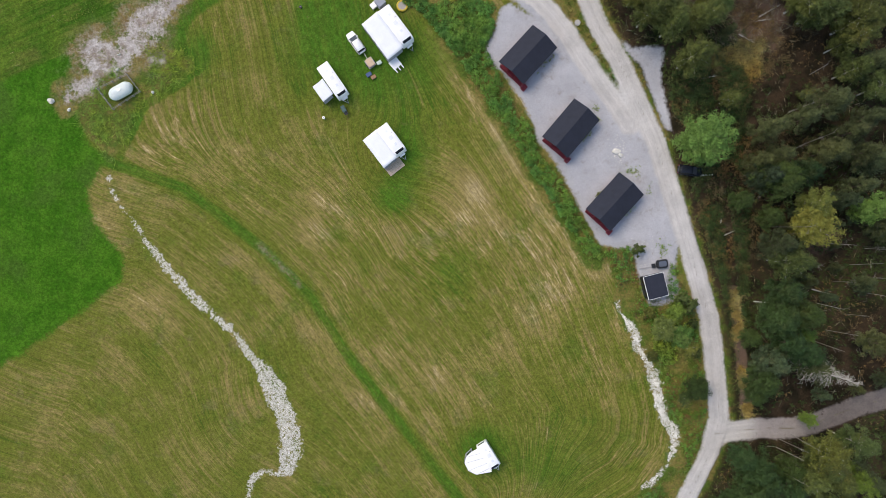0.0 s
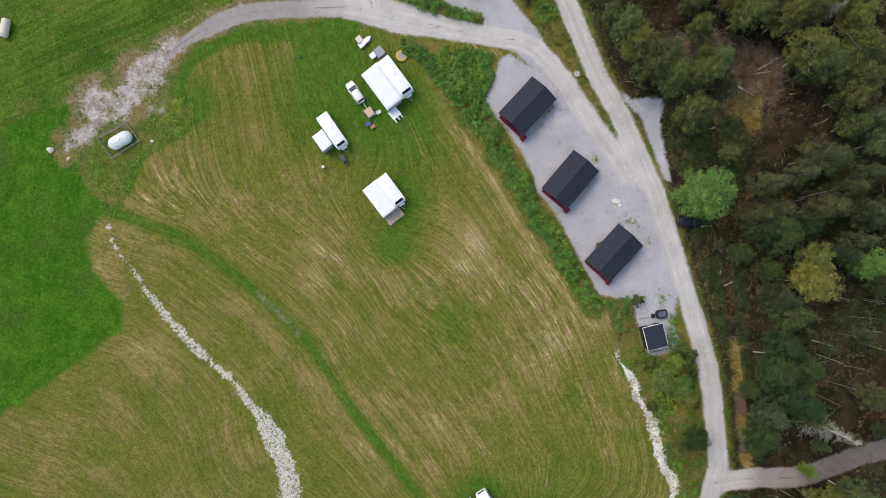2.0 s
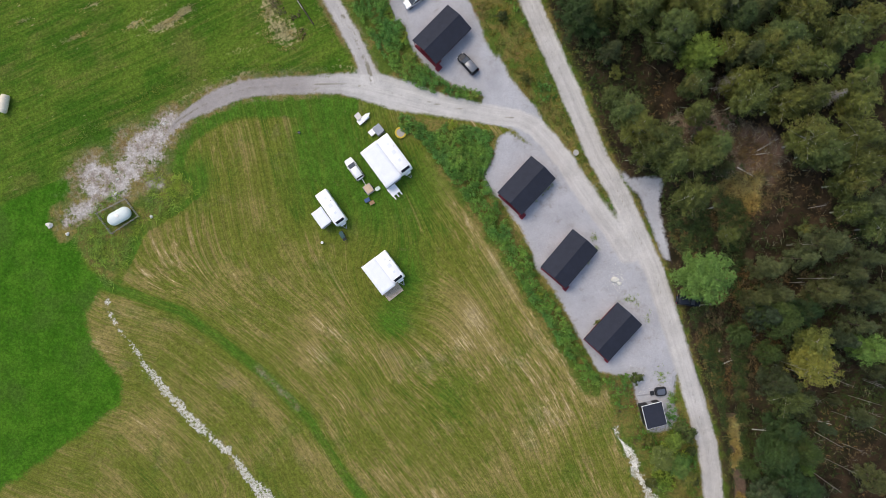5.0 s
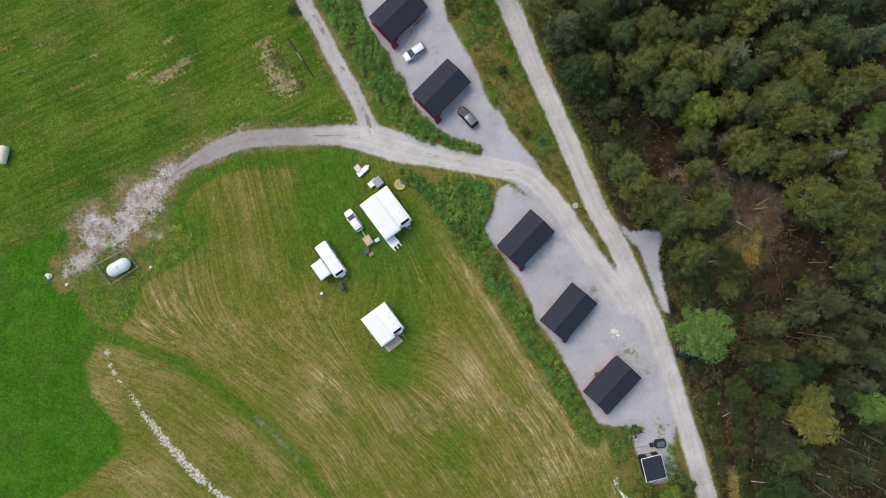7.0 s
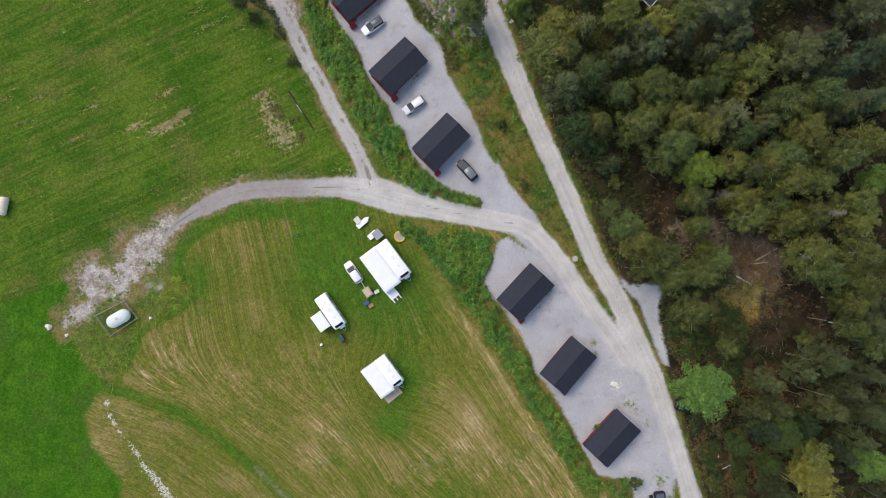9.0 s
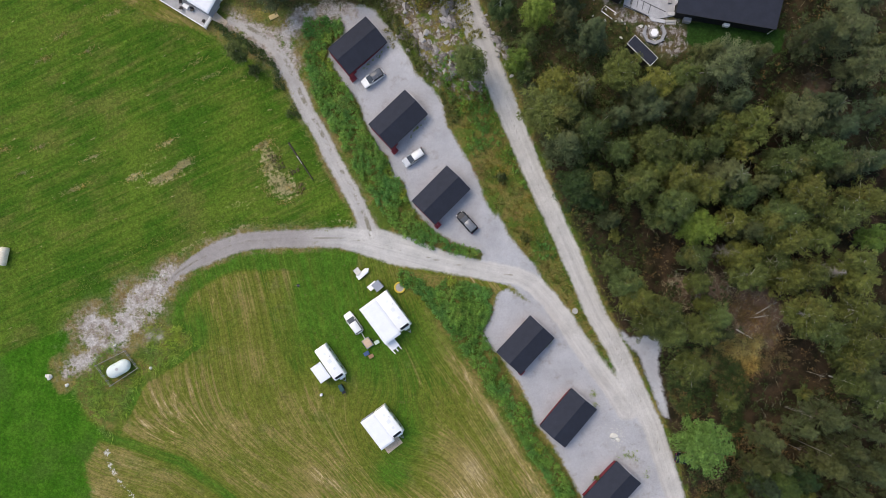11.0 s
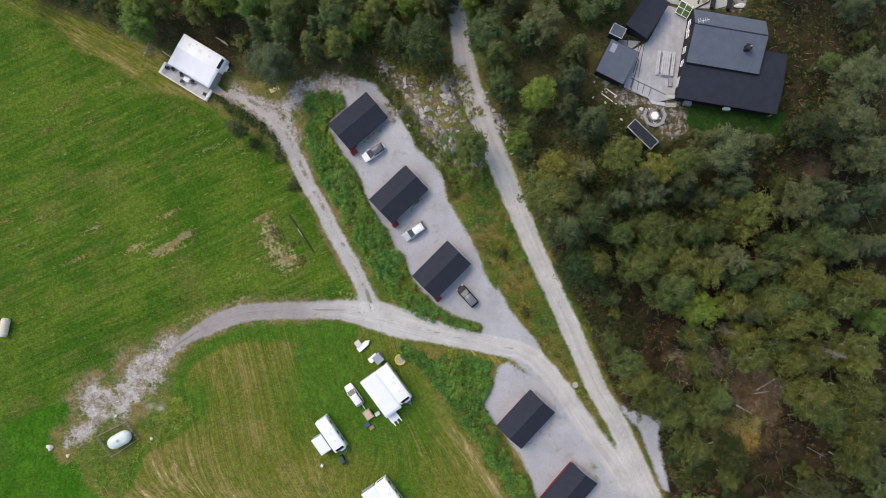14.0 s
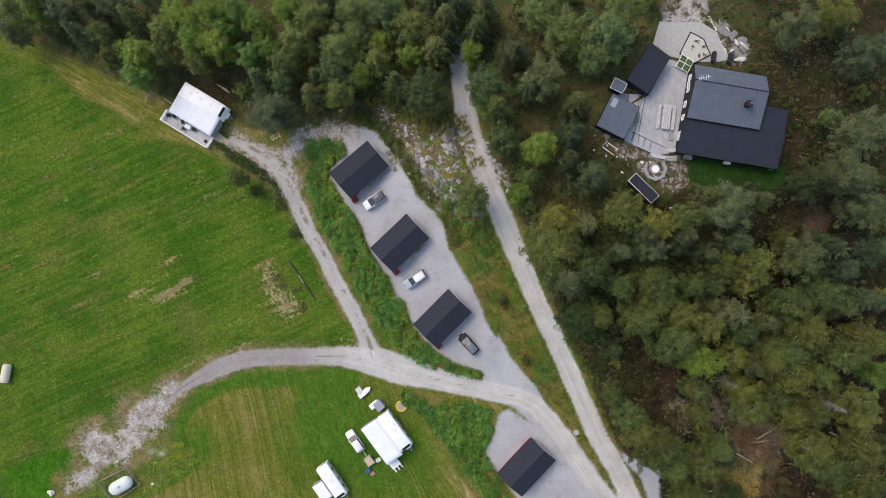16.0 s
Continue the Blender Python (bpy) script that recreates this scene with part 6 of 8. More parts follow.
part("ring", bar((0, 0, -0.3), (0, 0, 0.22), 0.55, sides=24), CONCRETE, mh)
part("lid", bar((0, 0, 0.22), (0, 0, 0.27), 0.46, sides=24), CONCRETE, mh)
pal = thing("plank_stack", "stack of yellow new planks beside the track", "plank stack", "", at_ground(-31.4, 97.2), 25)
for k in range(4):
    part("plank", boxed(-0.9, 0.9, -0.42 + 0.22 * k, -0.22 + 0.22 * k, 0.0, 0.24, bevel=0.01), plain("new_plank", (0.58, 0.44, 0.22), 0.8) if k == 0 else bpy.data.materials["new_plank"], pal)


# ---- stones ----
def stone_mesh(seed, material):
    r = np.random.default_rng(seed)
    bm = bmesh.new()
    bmesh.ops.create_icosphere(bm, subdivisions=2, radius=1)
    d = r.normal(size=3)
    for v in bm.verts:
        v.co *= 1 + 0.18 * math.sin(3 * v.co.x + d[0] * 3) + 0.15 * math.sin(4 * v.co.y + d[1] * 3) + 0.1 * r.normal()
        v.co.z *= 0.62
    me = bpy.data.meshes.new("boulder")
    bm.to_mesh(me)
    bm.free()
    me.materials.append(material)
    return me


BOULDERS = [stone_mesh(i, STONE_PALE if i % 2 else STONE) for i in range(6)]
rng = np.random.default_rng(12)


def boulder(x, y, r, label, pale=None, group="boulders"):
    i = int(rng.integers(6)) if pale is None else 2 * int(rng.integers(3)) + (1 if pale else 0)
    b = tagged(new("boulder", BOULDERS[i]), label, "boulder", group)
    b.matrix_basis = pose(x, y, land_z(x, y) + 0.2 * r, 0, 0, float(rng.uniform(0, 360))) @ Matrix.Diagonal((r, r * float(rng.uniform(0.6, 1)), r, 1))
    return b


for x, y, r in ((-76.0, 28.7, 0.7), (-56.2, 30.3, 0.4), (-63.0, 34.8, 0.35), (-72.5, 27.0, 0.4), (-62.7, 37.6, 0.3), (-53.6, 48.2, 0.3)):
    boulder(x, y, r, "white stone lying beside the tank enclosure", True, "white stones")
SLABS = [stone_mesh(20 + i, ROCK_GREY) for i in range(3)]
for k in range(30):
    f, g = float(rng.random()), float(rng.random())
    x, y = 45.6 + 4.9 * f + 1.0 * g, 113.6 - 6.6 * f + 2.4 * g * (0.3 + f)
    b = tagged(new("boulder", SLABS[k % 3]), "flat grey boulder in the bank behind the patio", "boulder", "terrace boulders")
    r = float(rng.uniform(0.35, 0.8))
    b.matrix_basis = pose(x, y, land_z(x, y) + 0.05, 0, 0, float(rng.uniform(-70, -30))) @ Matrix.Diagonal((r, r * 0.6, r * 0.35, 1))
for k in range(13):
    f = k / 12
    x, y = (44.6 + 1.3 * f * 2, 114.7 - 2.5 * f * 2) if k < 6 else (46.5 + 2.4 * (f - 0.5), 110.5 - 5.0 * (f - 0.5))
    boulder(x, y, float(rng.uniform(0.16, 0.3)), "white edging stone beside the patio", True, "terrace edging stones")
for x, y, l, t in ((49.6, 107.6, 0.95, 8), (50.3, 109.9, 0.8, -40), (49.1, 110.4, 0.6, -65), (48.3, 109.0, 0.5, 30), (47.6, 112.6, 0.5, -50)):
    b = tagged(new("boulder", BOULDERS[1 + 2 * (int(x) % 3)]), "long white stone in the rock bank behind the patio", "boulder", "terrace boulders")
    b.matrix_basis = pose(x, y, land_z(x, y) + 0.15, 0, 0, t) @ Matrix.Diagonal((l, l * 0.38, 0.35, 1))
for k in range(16):
    f = rng.random()
    boulder(-9 + 14 * f + rng.normal() * 1.6, 97 - 13 * f + rng.normal() * 1.8, float(rng.uniform(0.22, 0.55)), "grey lichen-covered boulder on the rocky bank", False, "bank boulders")
for k in range(20):
    f = rng.random()
    boulder(25.5 + 12 * f + rng.normal() * 0.4, 93.0 - 5.5 * f + rng.normal() * 1.0, float(rng.uniform(0.12, 0.3)), "brownish stone on the bank below the terrace", None, "terrace boulders")


def beside_road(y, off):
    """A place east of the main road at the given northing."""
    pts = sorted(MAIN_ROAD, key=lambda q: q[1])
    return float(np.interp(y, [q[1] for q in pts], [q[0] for q in pts])) + off, y


for k in range(14):
    boulder(*beside_road(float(rng.uniform(84, 96)), float(rng.uniform(2.0, 3.4))), float(rng.uniform(0.2, 0.42)), "grey stone beside the gravel road", False, "roadside stones")


def pebbles(name, places, sizes, material, label, tall=0.7, lean=None):
    """Many small stones as one mesh."""
    r = np.random.default_rng(len(places))
    base = np.array([(1, 0, 0), (0.3, 0.95, 0.1), (-0.8, 0.6, 0), (-0.8, -0.55, 0.05), (0.3, -0.95, 0), (0.1, 0.1, tall)])
    faces = np.array([(0, 1, 5), (1, 2, 5), (2, 3, 5), (3, 4, 5), (4, 0, 5)])
    n = len(places)
    a = r.random(n) * 6.28 if lean is None else lean + 0.35 * r.normal(size=n)
    base = base * np.array([1.0 if lean is None else 1.7, 1, 1])
    jit = base[None] * (1 + 0.25 * r.normal(size=(n, 6, 1))) * np.array(sizes)[:, None, None]
    x = jit[..., 0] * np.cos(a)[:, None] - jit[..., 1] * np.sin(a)[:, None]
    y = jit[..., 0] * np.sin(a)[:, None] + jit[..., 1] * np.cos(a)[:, None]
    P = np.array(places)
    v = np.stack([x + P[:, :1], y + P[:, 1:2], jit[..., 2] + land(P[:, 0], P[:, 1])[:, None] - 0.03], -1).reshape(-1, 3)
    f = (faces[None] + 6 * np.arange(n)[:, None, None]).reshape(-1, 3)
    me = bpy.data.meshes.new(name)
    me.from_pydata(v.tolist(), [], f.tolist())
    me.materials.append(material)
    return tagged(new(name, me), label, "stones", kind="stuff")


PEBBLE = Mat("pebble")
PEBBLE.set(Base_Color=PEBBLE.vary(PEBBLE.mix(PEBBLE.island(), (0.52, 0.50, 0.44), (0.74, 0.72, 0.66)), PEBBLE.noise(PEBBLE.pos(), 6, 3), 0.8, 1.2), Roughness=0.9)


def along_line(line, halves, n, fill=0.9):
    """Random places on a bed that follows a line with changing half-widths."""
    pts, run = np.array(line), run_of(line)
    s = rng.random(n) * run[-1]
    w = np.interp(s, run, halves)
    keep = rng.random(n) < w / max(halves)
    s, w = s[keep], w[keep]
    off = rng.uniform(-1, 1, (len(s), 2)) * (w * fill)[:, None] * (0.75 + 0.35 * wobble(s * 1.3, s * 0.3, 0.8))[:, None]
    return np.stack([np.interp(s, run, pts[:, 0]), np.interp(s, run, pts[:, 1])], 1) + off


pw = along_line(STREAM_WEST, STREAM_WEST_HALF, 6500, 1.05)
pw = pw[(wobble(pw[:, 0], pw[:, 1], 0.45) > 0.1) & ((pw[:, 1] < -3) | (rng.random(len(pw)) < 0.6))]
pebbles("stream_stones", pw, rng.uniform(0.05, 0.16, len(pw)) * np.where(rng.random(len(pw)) < 0.06, 1.8, 1.0), PEBBLE.m, "strip of pale stones across the meadow", 0.3)
pe = along_line(STREAM_EAST, STREAM_EAST_HALF, 3000)
pe = pe[wobble(pe[:, 0], pe[:, 1], 0.5) > 0.0]
pebbles("stream_stones", pe, rng.uniform(0.07, 0.24, len(pe)), PEBBLE.m, "strip of pale stones beside the road verge", 0.35)
ps = np.stack([rng.uniform(-80, -48, 6000), rng.uniform(25, 48, 6000)], 1)
ps = ps[(inside(ps[:, 0], ps[:, 1], SCREE) > -0.8 + 1.2 * rng.random(len(ps))) & (wobble(ps[:, 0], ps[:, 1], 1.3) > 0.15)][::2]
pebbles("rubble", ps, rng.uniform(0.03, 0.11, len(ps)), STONE, "pale rubble at the end of the farm track", 0.4)
pr = np.stack([rng.uniform(-16, 16, 9000), rng.uniform(76, 108, 9000)], 1)
pr = pr[(np.maximum(inside(pr[:, 0], pr[:, 1], ROCKS), inside(pr[:, 0], pr[:, 1], ROADSIDE_ROCKS)) > -0.4) & (wobble(pr[:, 0] + 0.6 * pr[:, 1], pr[:, 1], 1.0) > 0.2) & (rng.random(len(pr)) < 0.6) & (to_line(pr[:, 0], pr[:, 1], MAIN_ROAD)[0] > 1.9)]
ROCKBIT = Mat("rock_rubble")
ROCKBIT.set(Base_Color=ROCKBIT.vary(ROCKBIT.mix(ROCKBIT.island(), (0.10, 0.085, 0.075), (0.45, 0.42, 0.41)), ROCKBIT.noise(ROCKBIT.pos(), 4, 4), 0.6, 1.3), Roughness=0.9)
pebbles("bank_rubble", pr, rng.uniform(0.1, 0.3, len(pr)) + 0.45 * rng.random(len(pr)) ** 5, ROCKBIT.m, "grey broken rock on the bank above the cabins", 0.8, -0.75)

# places and crown radii of the trees
BIRCHES_1 = [(18.4, 76.7, 4.6), (24.7, 72.3, 4.0), (33.1, 64.1, 3.7), (35.3, 71.4, 3.7), (39.5, 65.5, 3.0), (39.5, 61.0, 3.0), (41.2, 69.5, 2.5), (44.1, 70.2, 2.6), (38.6, 59.2, 3.7), (42.9, 52.1, 2.5), (51.2, 49.2, 2.9), (55.5, 58.8, 4.2), (54.2, 57.8, 3.0), (64.0, 59.0, 3.8), (57.8, 55.1, 3.4), (55.8, 51.2, 2.5), (57.6, 48.5, 3.2), (61.5, 49.0, 3.2), (67.7, 50.8, 2.8), (38.1, 42.4, 4.0), (61.2, 42.3, 3.8), (69.2, 43.3, 3.4), (39.7, 38.9, 2.9), (43.5, 39.9, 2.9), (63.4, 40.4, 3.6), (69.1, 38.3, 3.8), (43.0, 33.2, 3.2), (69.9, 30.6, 2.5), (61.3, 69.5, 3.4), (55.4, 66.8, 3.8)]
BIRCHES_2 = [(59.6, 63.2, 3.8), (68.9, 61.5, 3.4), (49.7, 62.3, 2.8), (30.1, 50.7, 2.1), (31.9, 47.6, 3.0), (33.7, 44.7, 3.2), (35.6, 40.8, 2.8), (47.6, 41.6, 2.5), (44.7, 47.6, 2.3), (68.2, 35.1, 2.8), (74.0, 27.5, 2.8), (50.6, 26.6, 1.7), (26.8, 64.7, 2.8), (30.3, 70.1, 2.5), (43.3, 63.3, 2.8), (48.5, 57.9, 2.5), (60.4, -2.0, 3.2), (68.7, -38.4, 3.8), (-59.1, 110.6, 2.1), (-26.7, 108.2, 2.8), (-2.6, 102.6, 4.0), (14.7, 88.0, 1.9), (20.2, 76.1, 3.6), (5.3, 85.2, 3.2), (-37.0, 89.0, 2.1), (68.8, -36.8, 3.6), (73.5, -34.6, 3.0), (70.8, -41.2, 3.4), (66.6, -42.0, 3.0)]
BIRCHES = BIRCHES_1 + BIRCHES_2
DARK_BROADLEAVES = [(24.3, 64.2, 4.3), (58.8, 12.2, 4.2), (58.1, 5.5, 2.3), (53.4, 8.7, 2.1), (63.1, 13.3, 2.5), (60.9, -7.5, 3.0), (59.8, -12.2, 3.6), (64.7, -11.9, 2.8), (61.7, -16.9, 2.8), (57.8, -24.1, 3.0), (57.1, -40.4, 3.6), (56.9, -45.3, 3.6), (63.2, -44.0, 3.2), (56.3, -16.4, 1.9), (57.5, -26.8, 2.1), (63.8, -40.3, 2.5), (54.0, -47.3, 2.1), (55.2, -38.6, 2.6), (58.8, -42.6, 3.2), (64.5, -18.5, 3.2), (60.5, -12.0, 3.0), (53.6, -51.0, 2.4)]
PINES_1 = [(21.6, 71.4, 4.8), (29.6, 75.5, 2.5), (32.2, 78.2, 3.2), (39.1, 77.6, 2.9), (51.1, 56.6, 2.9), (50.2, 38.3, 1.5), (65.1, 24.7, 3.8), (72.8, 22.4, 2.5), (56.4, 20.8, 2.8), (58.1, 16.3, 2.5), (56.2, 12.6, 2.8), (66.1, 16.7, 3.5), (71.6, 16.4, 2.8), (72.0, 10.9, 2.5), (69.1, 8.4, 2.5), (59.1, 0.5, 3.4), (63.9, 72.6, 3.7), (69.2, 67.8, 3.2), (72.5, 31.4, 3.0), (69.1, 19.7, 2.8), (74.4, 15.1, 3.0), (75.9, 4.3, 3.0), (62.1, 22.4, 2.5), (55.3, 15.2, 2.3), (29.4, 58.4, 2.1), (64.4, 66.5, 2.8), (52.8, 63.9, 3.0), (70.1, 75.7, 3.0), (61.5, 76.8, 2.8), (47.3, 77.0, 2.8), (43.2, 75.6, 2.5)]
PINES_2 = [(58.7, -20.4, 3.2), (66.8, -21.3, 3.0), (76.6, -16.7, 2.8), (76.6, -41.5, 2.8), (-62.2, 118.7, 2.8), (20.7, 94.7, 3.0), (20.7, 90.5, 2.6), (24.5, 87.8, 3.7), (11.6, 108.4, 3.7), (49.3, 83.6, 3.2), (42.3, 84.7, 2.3), (58.4, 86.4, 3.4)]
PINES = PINES_1 + PINES_2
YELLOW_BIRCHES = [(35.9, 67.7, 3.2), (45.7, 73.1, 2.6), (51.2, 52.4, 3.2), (62.9, 55.1, 2.5), (69.4, 48.5, 3.2), (46.2, 43.6, 1.9), (64.6, 8.2, 3.0), (64.5, 3.8, 4.0), (50.6, 73.2, 3.8), (68.3, -42.3, 1.7), (39.2, 81.1, 2.8), (29.1, 82.0, 3.4), (19.4, 80.2, 3.8), (34.9, 79.8, 2.8), (61.0, 112.8, 3.2)]
GREY_PINES = [(45.8, 66.1, 3.4), (57.0, 75.1, 4.0), (-78.1, 114.8, 2.3), (-68.2, 118.7, 2.5), (-30.2, 100.4, 4.4), (16.3, 104.0, 4.0), (45.3, 82.2, 4.7), (64.8, 94.2, 4.0), (63.7, 88.2, 4.5), (65.0, 106.1, 3.4), (54.9, 110.5, 3.2), (34.0, 76.1, 2.8), (67.8, 94.4, 3.2), (66.5, 82.2, 3.6), (-72.6, 120.8, 3.0), (-58.3, 119.6, 3.0), (-51.8, 120.8, 3.2)]
FRESH_TREES = [(43.8, 57.0, 3.6), (71.9, 55.3, 2.8), (45.8, 19.0, 5.2), (73.5, 6.9, 3.2), (66.4, -15.8, 1.6), (67.5, -31.4, 1.5), (75.3, -41.9, 2.8), (-72.8, 119.0, 2.8), (-54.5, 111.0, 3.4), (-54.3, 107.1, 3.0), (-46.7, 116.7, 3.3), (-43.9, 113.3, 3.2), (-40.2, 112.3, 3.1), (-40.5, 117.5, 3.1), (-36.3, 118.2, 2.8), (-32.5, 115.4, 2.8), (-27.5, 118.3, 2.9), (-33.9, 110.0, 2.8), (-14.5, 106.3, 2.4), (-10.4, 112.3, 2.2), (16.0, 92.6, 3.1), (12.8, 85.3, 2.3), (5.1, 109.6, 2.1), (-5.6, 109.5, 2.5), (-30.5, 111.4, 2.5), (-38.7, 115.1, 2.5)]
SPRUCES = [(-72.2, 115.7, 1.7), (-65.5, 114.7, 2.8), (-32.2, 106.2, 3.0), (-1.3, 109.6, 4.0), (-8.0, 104.6, 3.2), (-23.1, 103.2, 3.0), (14.2, 102.9, 2.8), (21.8, 99.6, 3.2), (5.9, 112.6, 3.2), (23.8, 79.8, 2.8), (0.6, 115.4, 3.2), (2.8, 118.5, 3.2), (1.0, 111.7, 2.5), (-1.1, 119.3, 3.6), (7.3, 116.2, 3.2), (-22.1, 106.4, 2.5), (-65.1, 121.0, 3.2), (-55.2, 117.1, 3.0)]
LIGHT_BIRCHES = [(-60.6, 114.5, 2.4), (-49.5, 114.9, 2.5), (-76.5, 118.8, 2.5), (-22.6, 116.5, 3.1), (-22.8, 111.0, 2.0), (-17.7, 110.1, 3.4), (-14.7, 112.8, 2.3), (-18.1, 106.6, 3.2), (-15.4, 116.7, 3.2), (-9.3, 116.8, 3.2), (-5.4, 113.7, 3.1), (-18.1, 103.2, 2.8), (-28.8, 105.9, 2.3), (7.6, 102.4, 3.8), (8.8, 99.7, 2.8), (10.2, 94.1, 2.6), (19.3, 110.7, 3.8), (26.4, 109.6, 4.0), (28.9, 113.1, 3.2), (15.8, 114.4, 3.2), (-11.0, 108.5, 2.5), (-25.9, 112.7, 2.8), (-43.8, 109.5, 2.3), (-50.5, 111.2, 2.3), (24.2, 105.9, 2.5)]
SPECIES = {"n": LIGHT_BIRCHES, "b": BIRCHES, "d": DARK_BROADLEAVES, "p": PINES, "s": SPRUCES, "f": FRESH_TREES, "y": YELLOW_BIRCHES, "g": GREY_PINES}
STEMS = [(66.0, 31.4, 6.1), (62.7, 24.9, 4.4), (64.7, 18.7, 10.6), (55.1, 8.5, 5.3), (61.6, 2.7, 9.6), (77.2, 0.1, 6.0), (55.3, 13.4, 5.3), (63.0, 18.0, 4.4), (67.3, 26.7, 6.3), (64.4, -36.4, 9.5), (63.9, -38.0, 8.9), (64.4, -39.8, 8.0), (62.9, -41.6, 12.0), (43.5, 33.3, 11.5), (60.7, 4.1, 10.6), (77.1, 0.4, 5.4), (76.5, -5.1, 6.5), (55.0, 8.3, 7.0), (62.6, 24.7, 7.8), (76.7, -35.2, 5.8), (68.3, -16.8, 11.4), (67.3, -2.9, 6.1), (69.9, 1.1, 9.3), (72.3, -6.0, 6.1), (74.9, -2.9, 9.3), (69.7, -10.1, 7.9), (74.6, -12.1, 7.2), (77.6, -8.0, 8.2), (71.9, -15.2, 8.3), (77.3, -16.1, 6.1), (69.0, -37.5, 8.0), (66.4, -35.4, 9.8), (71.1, -39.1, 7.7)]

# ---- trees ----
def leaves(centres, sizes, per, rng, leaf, flat=0.5, squash=0.8, spray=0.0):
    """Small three-cornered sprays of leaves round the clump centres, as corner positions."""
    n = len(centres)
    c = np.repeat(centres, per, 0)
    s = np.repeat(sizes, per)
    d = rng.normal(size=(n * per, 3))
    d /= np.linalg.norm(d, axis=1)[:, None] + 1e-9
    r = rng.random(n * per) ** 0.45
    o = c + d * (s * r)[:, None] * np.array([1, 1, squash])
    nrm = d * 0.9 + rng.normal(size=d.shape) * 0.45 + np.array([0, 0, flat])
    nrm /= np.linalg.norm(nrm, axis=1)[:, None] + 1e-9
    a = np.cross(nrm, rng.normal(size=d.shape))
    if spray:
        out = o * np.array([1, 1, 0]) + 1e-6
        out = out / np.linalg.norm(out, axis=1)[:, None] + np.array([0, 0, -0.25])
        a = a / (np.linalg.norm(a, axis=1)[:, None] + 1e-9) * 0.55 + out * np.minimum(spray, 0.3 * np.hypot(o[:, 0], o[:, 1]))[:, None]
        a -= nrm * (a * nrm).sum(1)[:, None]
    a /= np.linalg.norm(a, axis=1)[:, None] + 1e-9
    b = np.cross(nrm, a)
    w = (leaf * (0.55 + 0.9 * rng.random(n * per)))[:, None]
    lengthen, narrow = (1.0 + 0.75 * (spray > 0)), (1.0 - 0.38 * (spray > 0))
    q = np.stack([o + a * w * 0.8 * lengthen, o - a * w * 0.5 * lengthen - b * w * 0.5 * narrow, o - a * w * 0.5 * lengthen + b * w * 0.55 * narrow], 1)
    return q.reshape(-1, 3)


def leaf_mesh(name, corners, material):
    me = bpy.data.meshes.new(name)
    n = len(corners)
    me.vertices.add(n)
    me.vertices.foreach_set("co", corners.astype(np.float32).ravel())
    me.loops.add(n)
    me.loops.foreach_set("vertex_index", np.arange(n))
    me.polygons.add(n // 3)
    me.polygons.foreach_set("loop_start", np.arange(0, n, 3))
    me.update(calc_edges=True)
    me.materials.append(material)
    return me


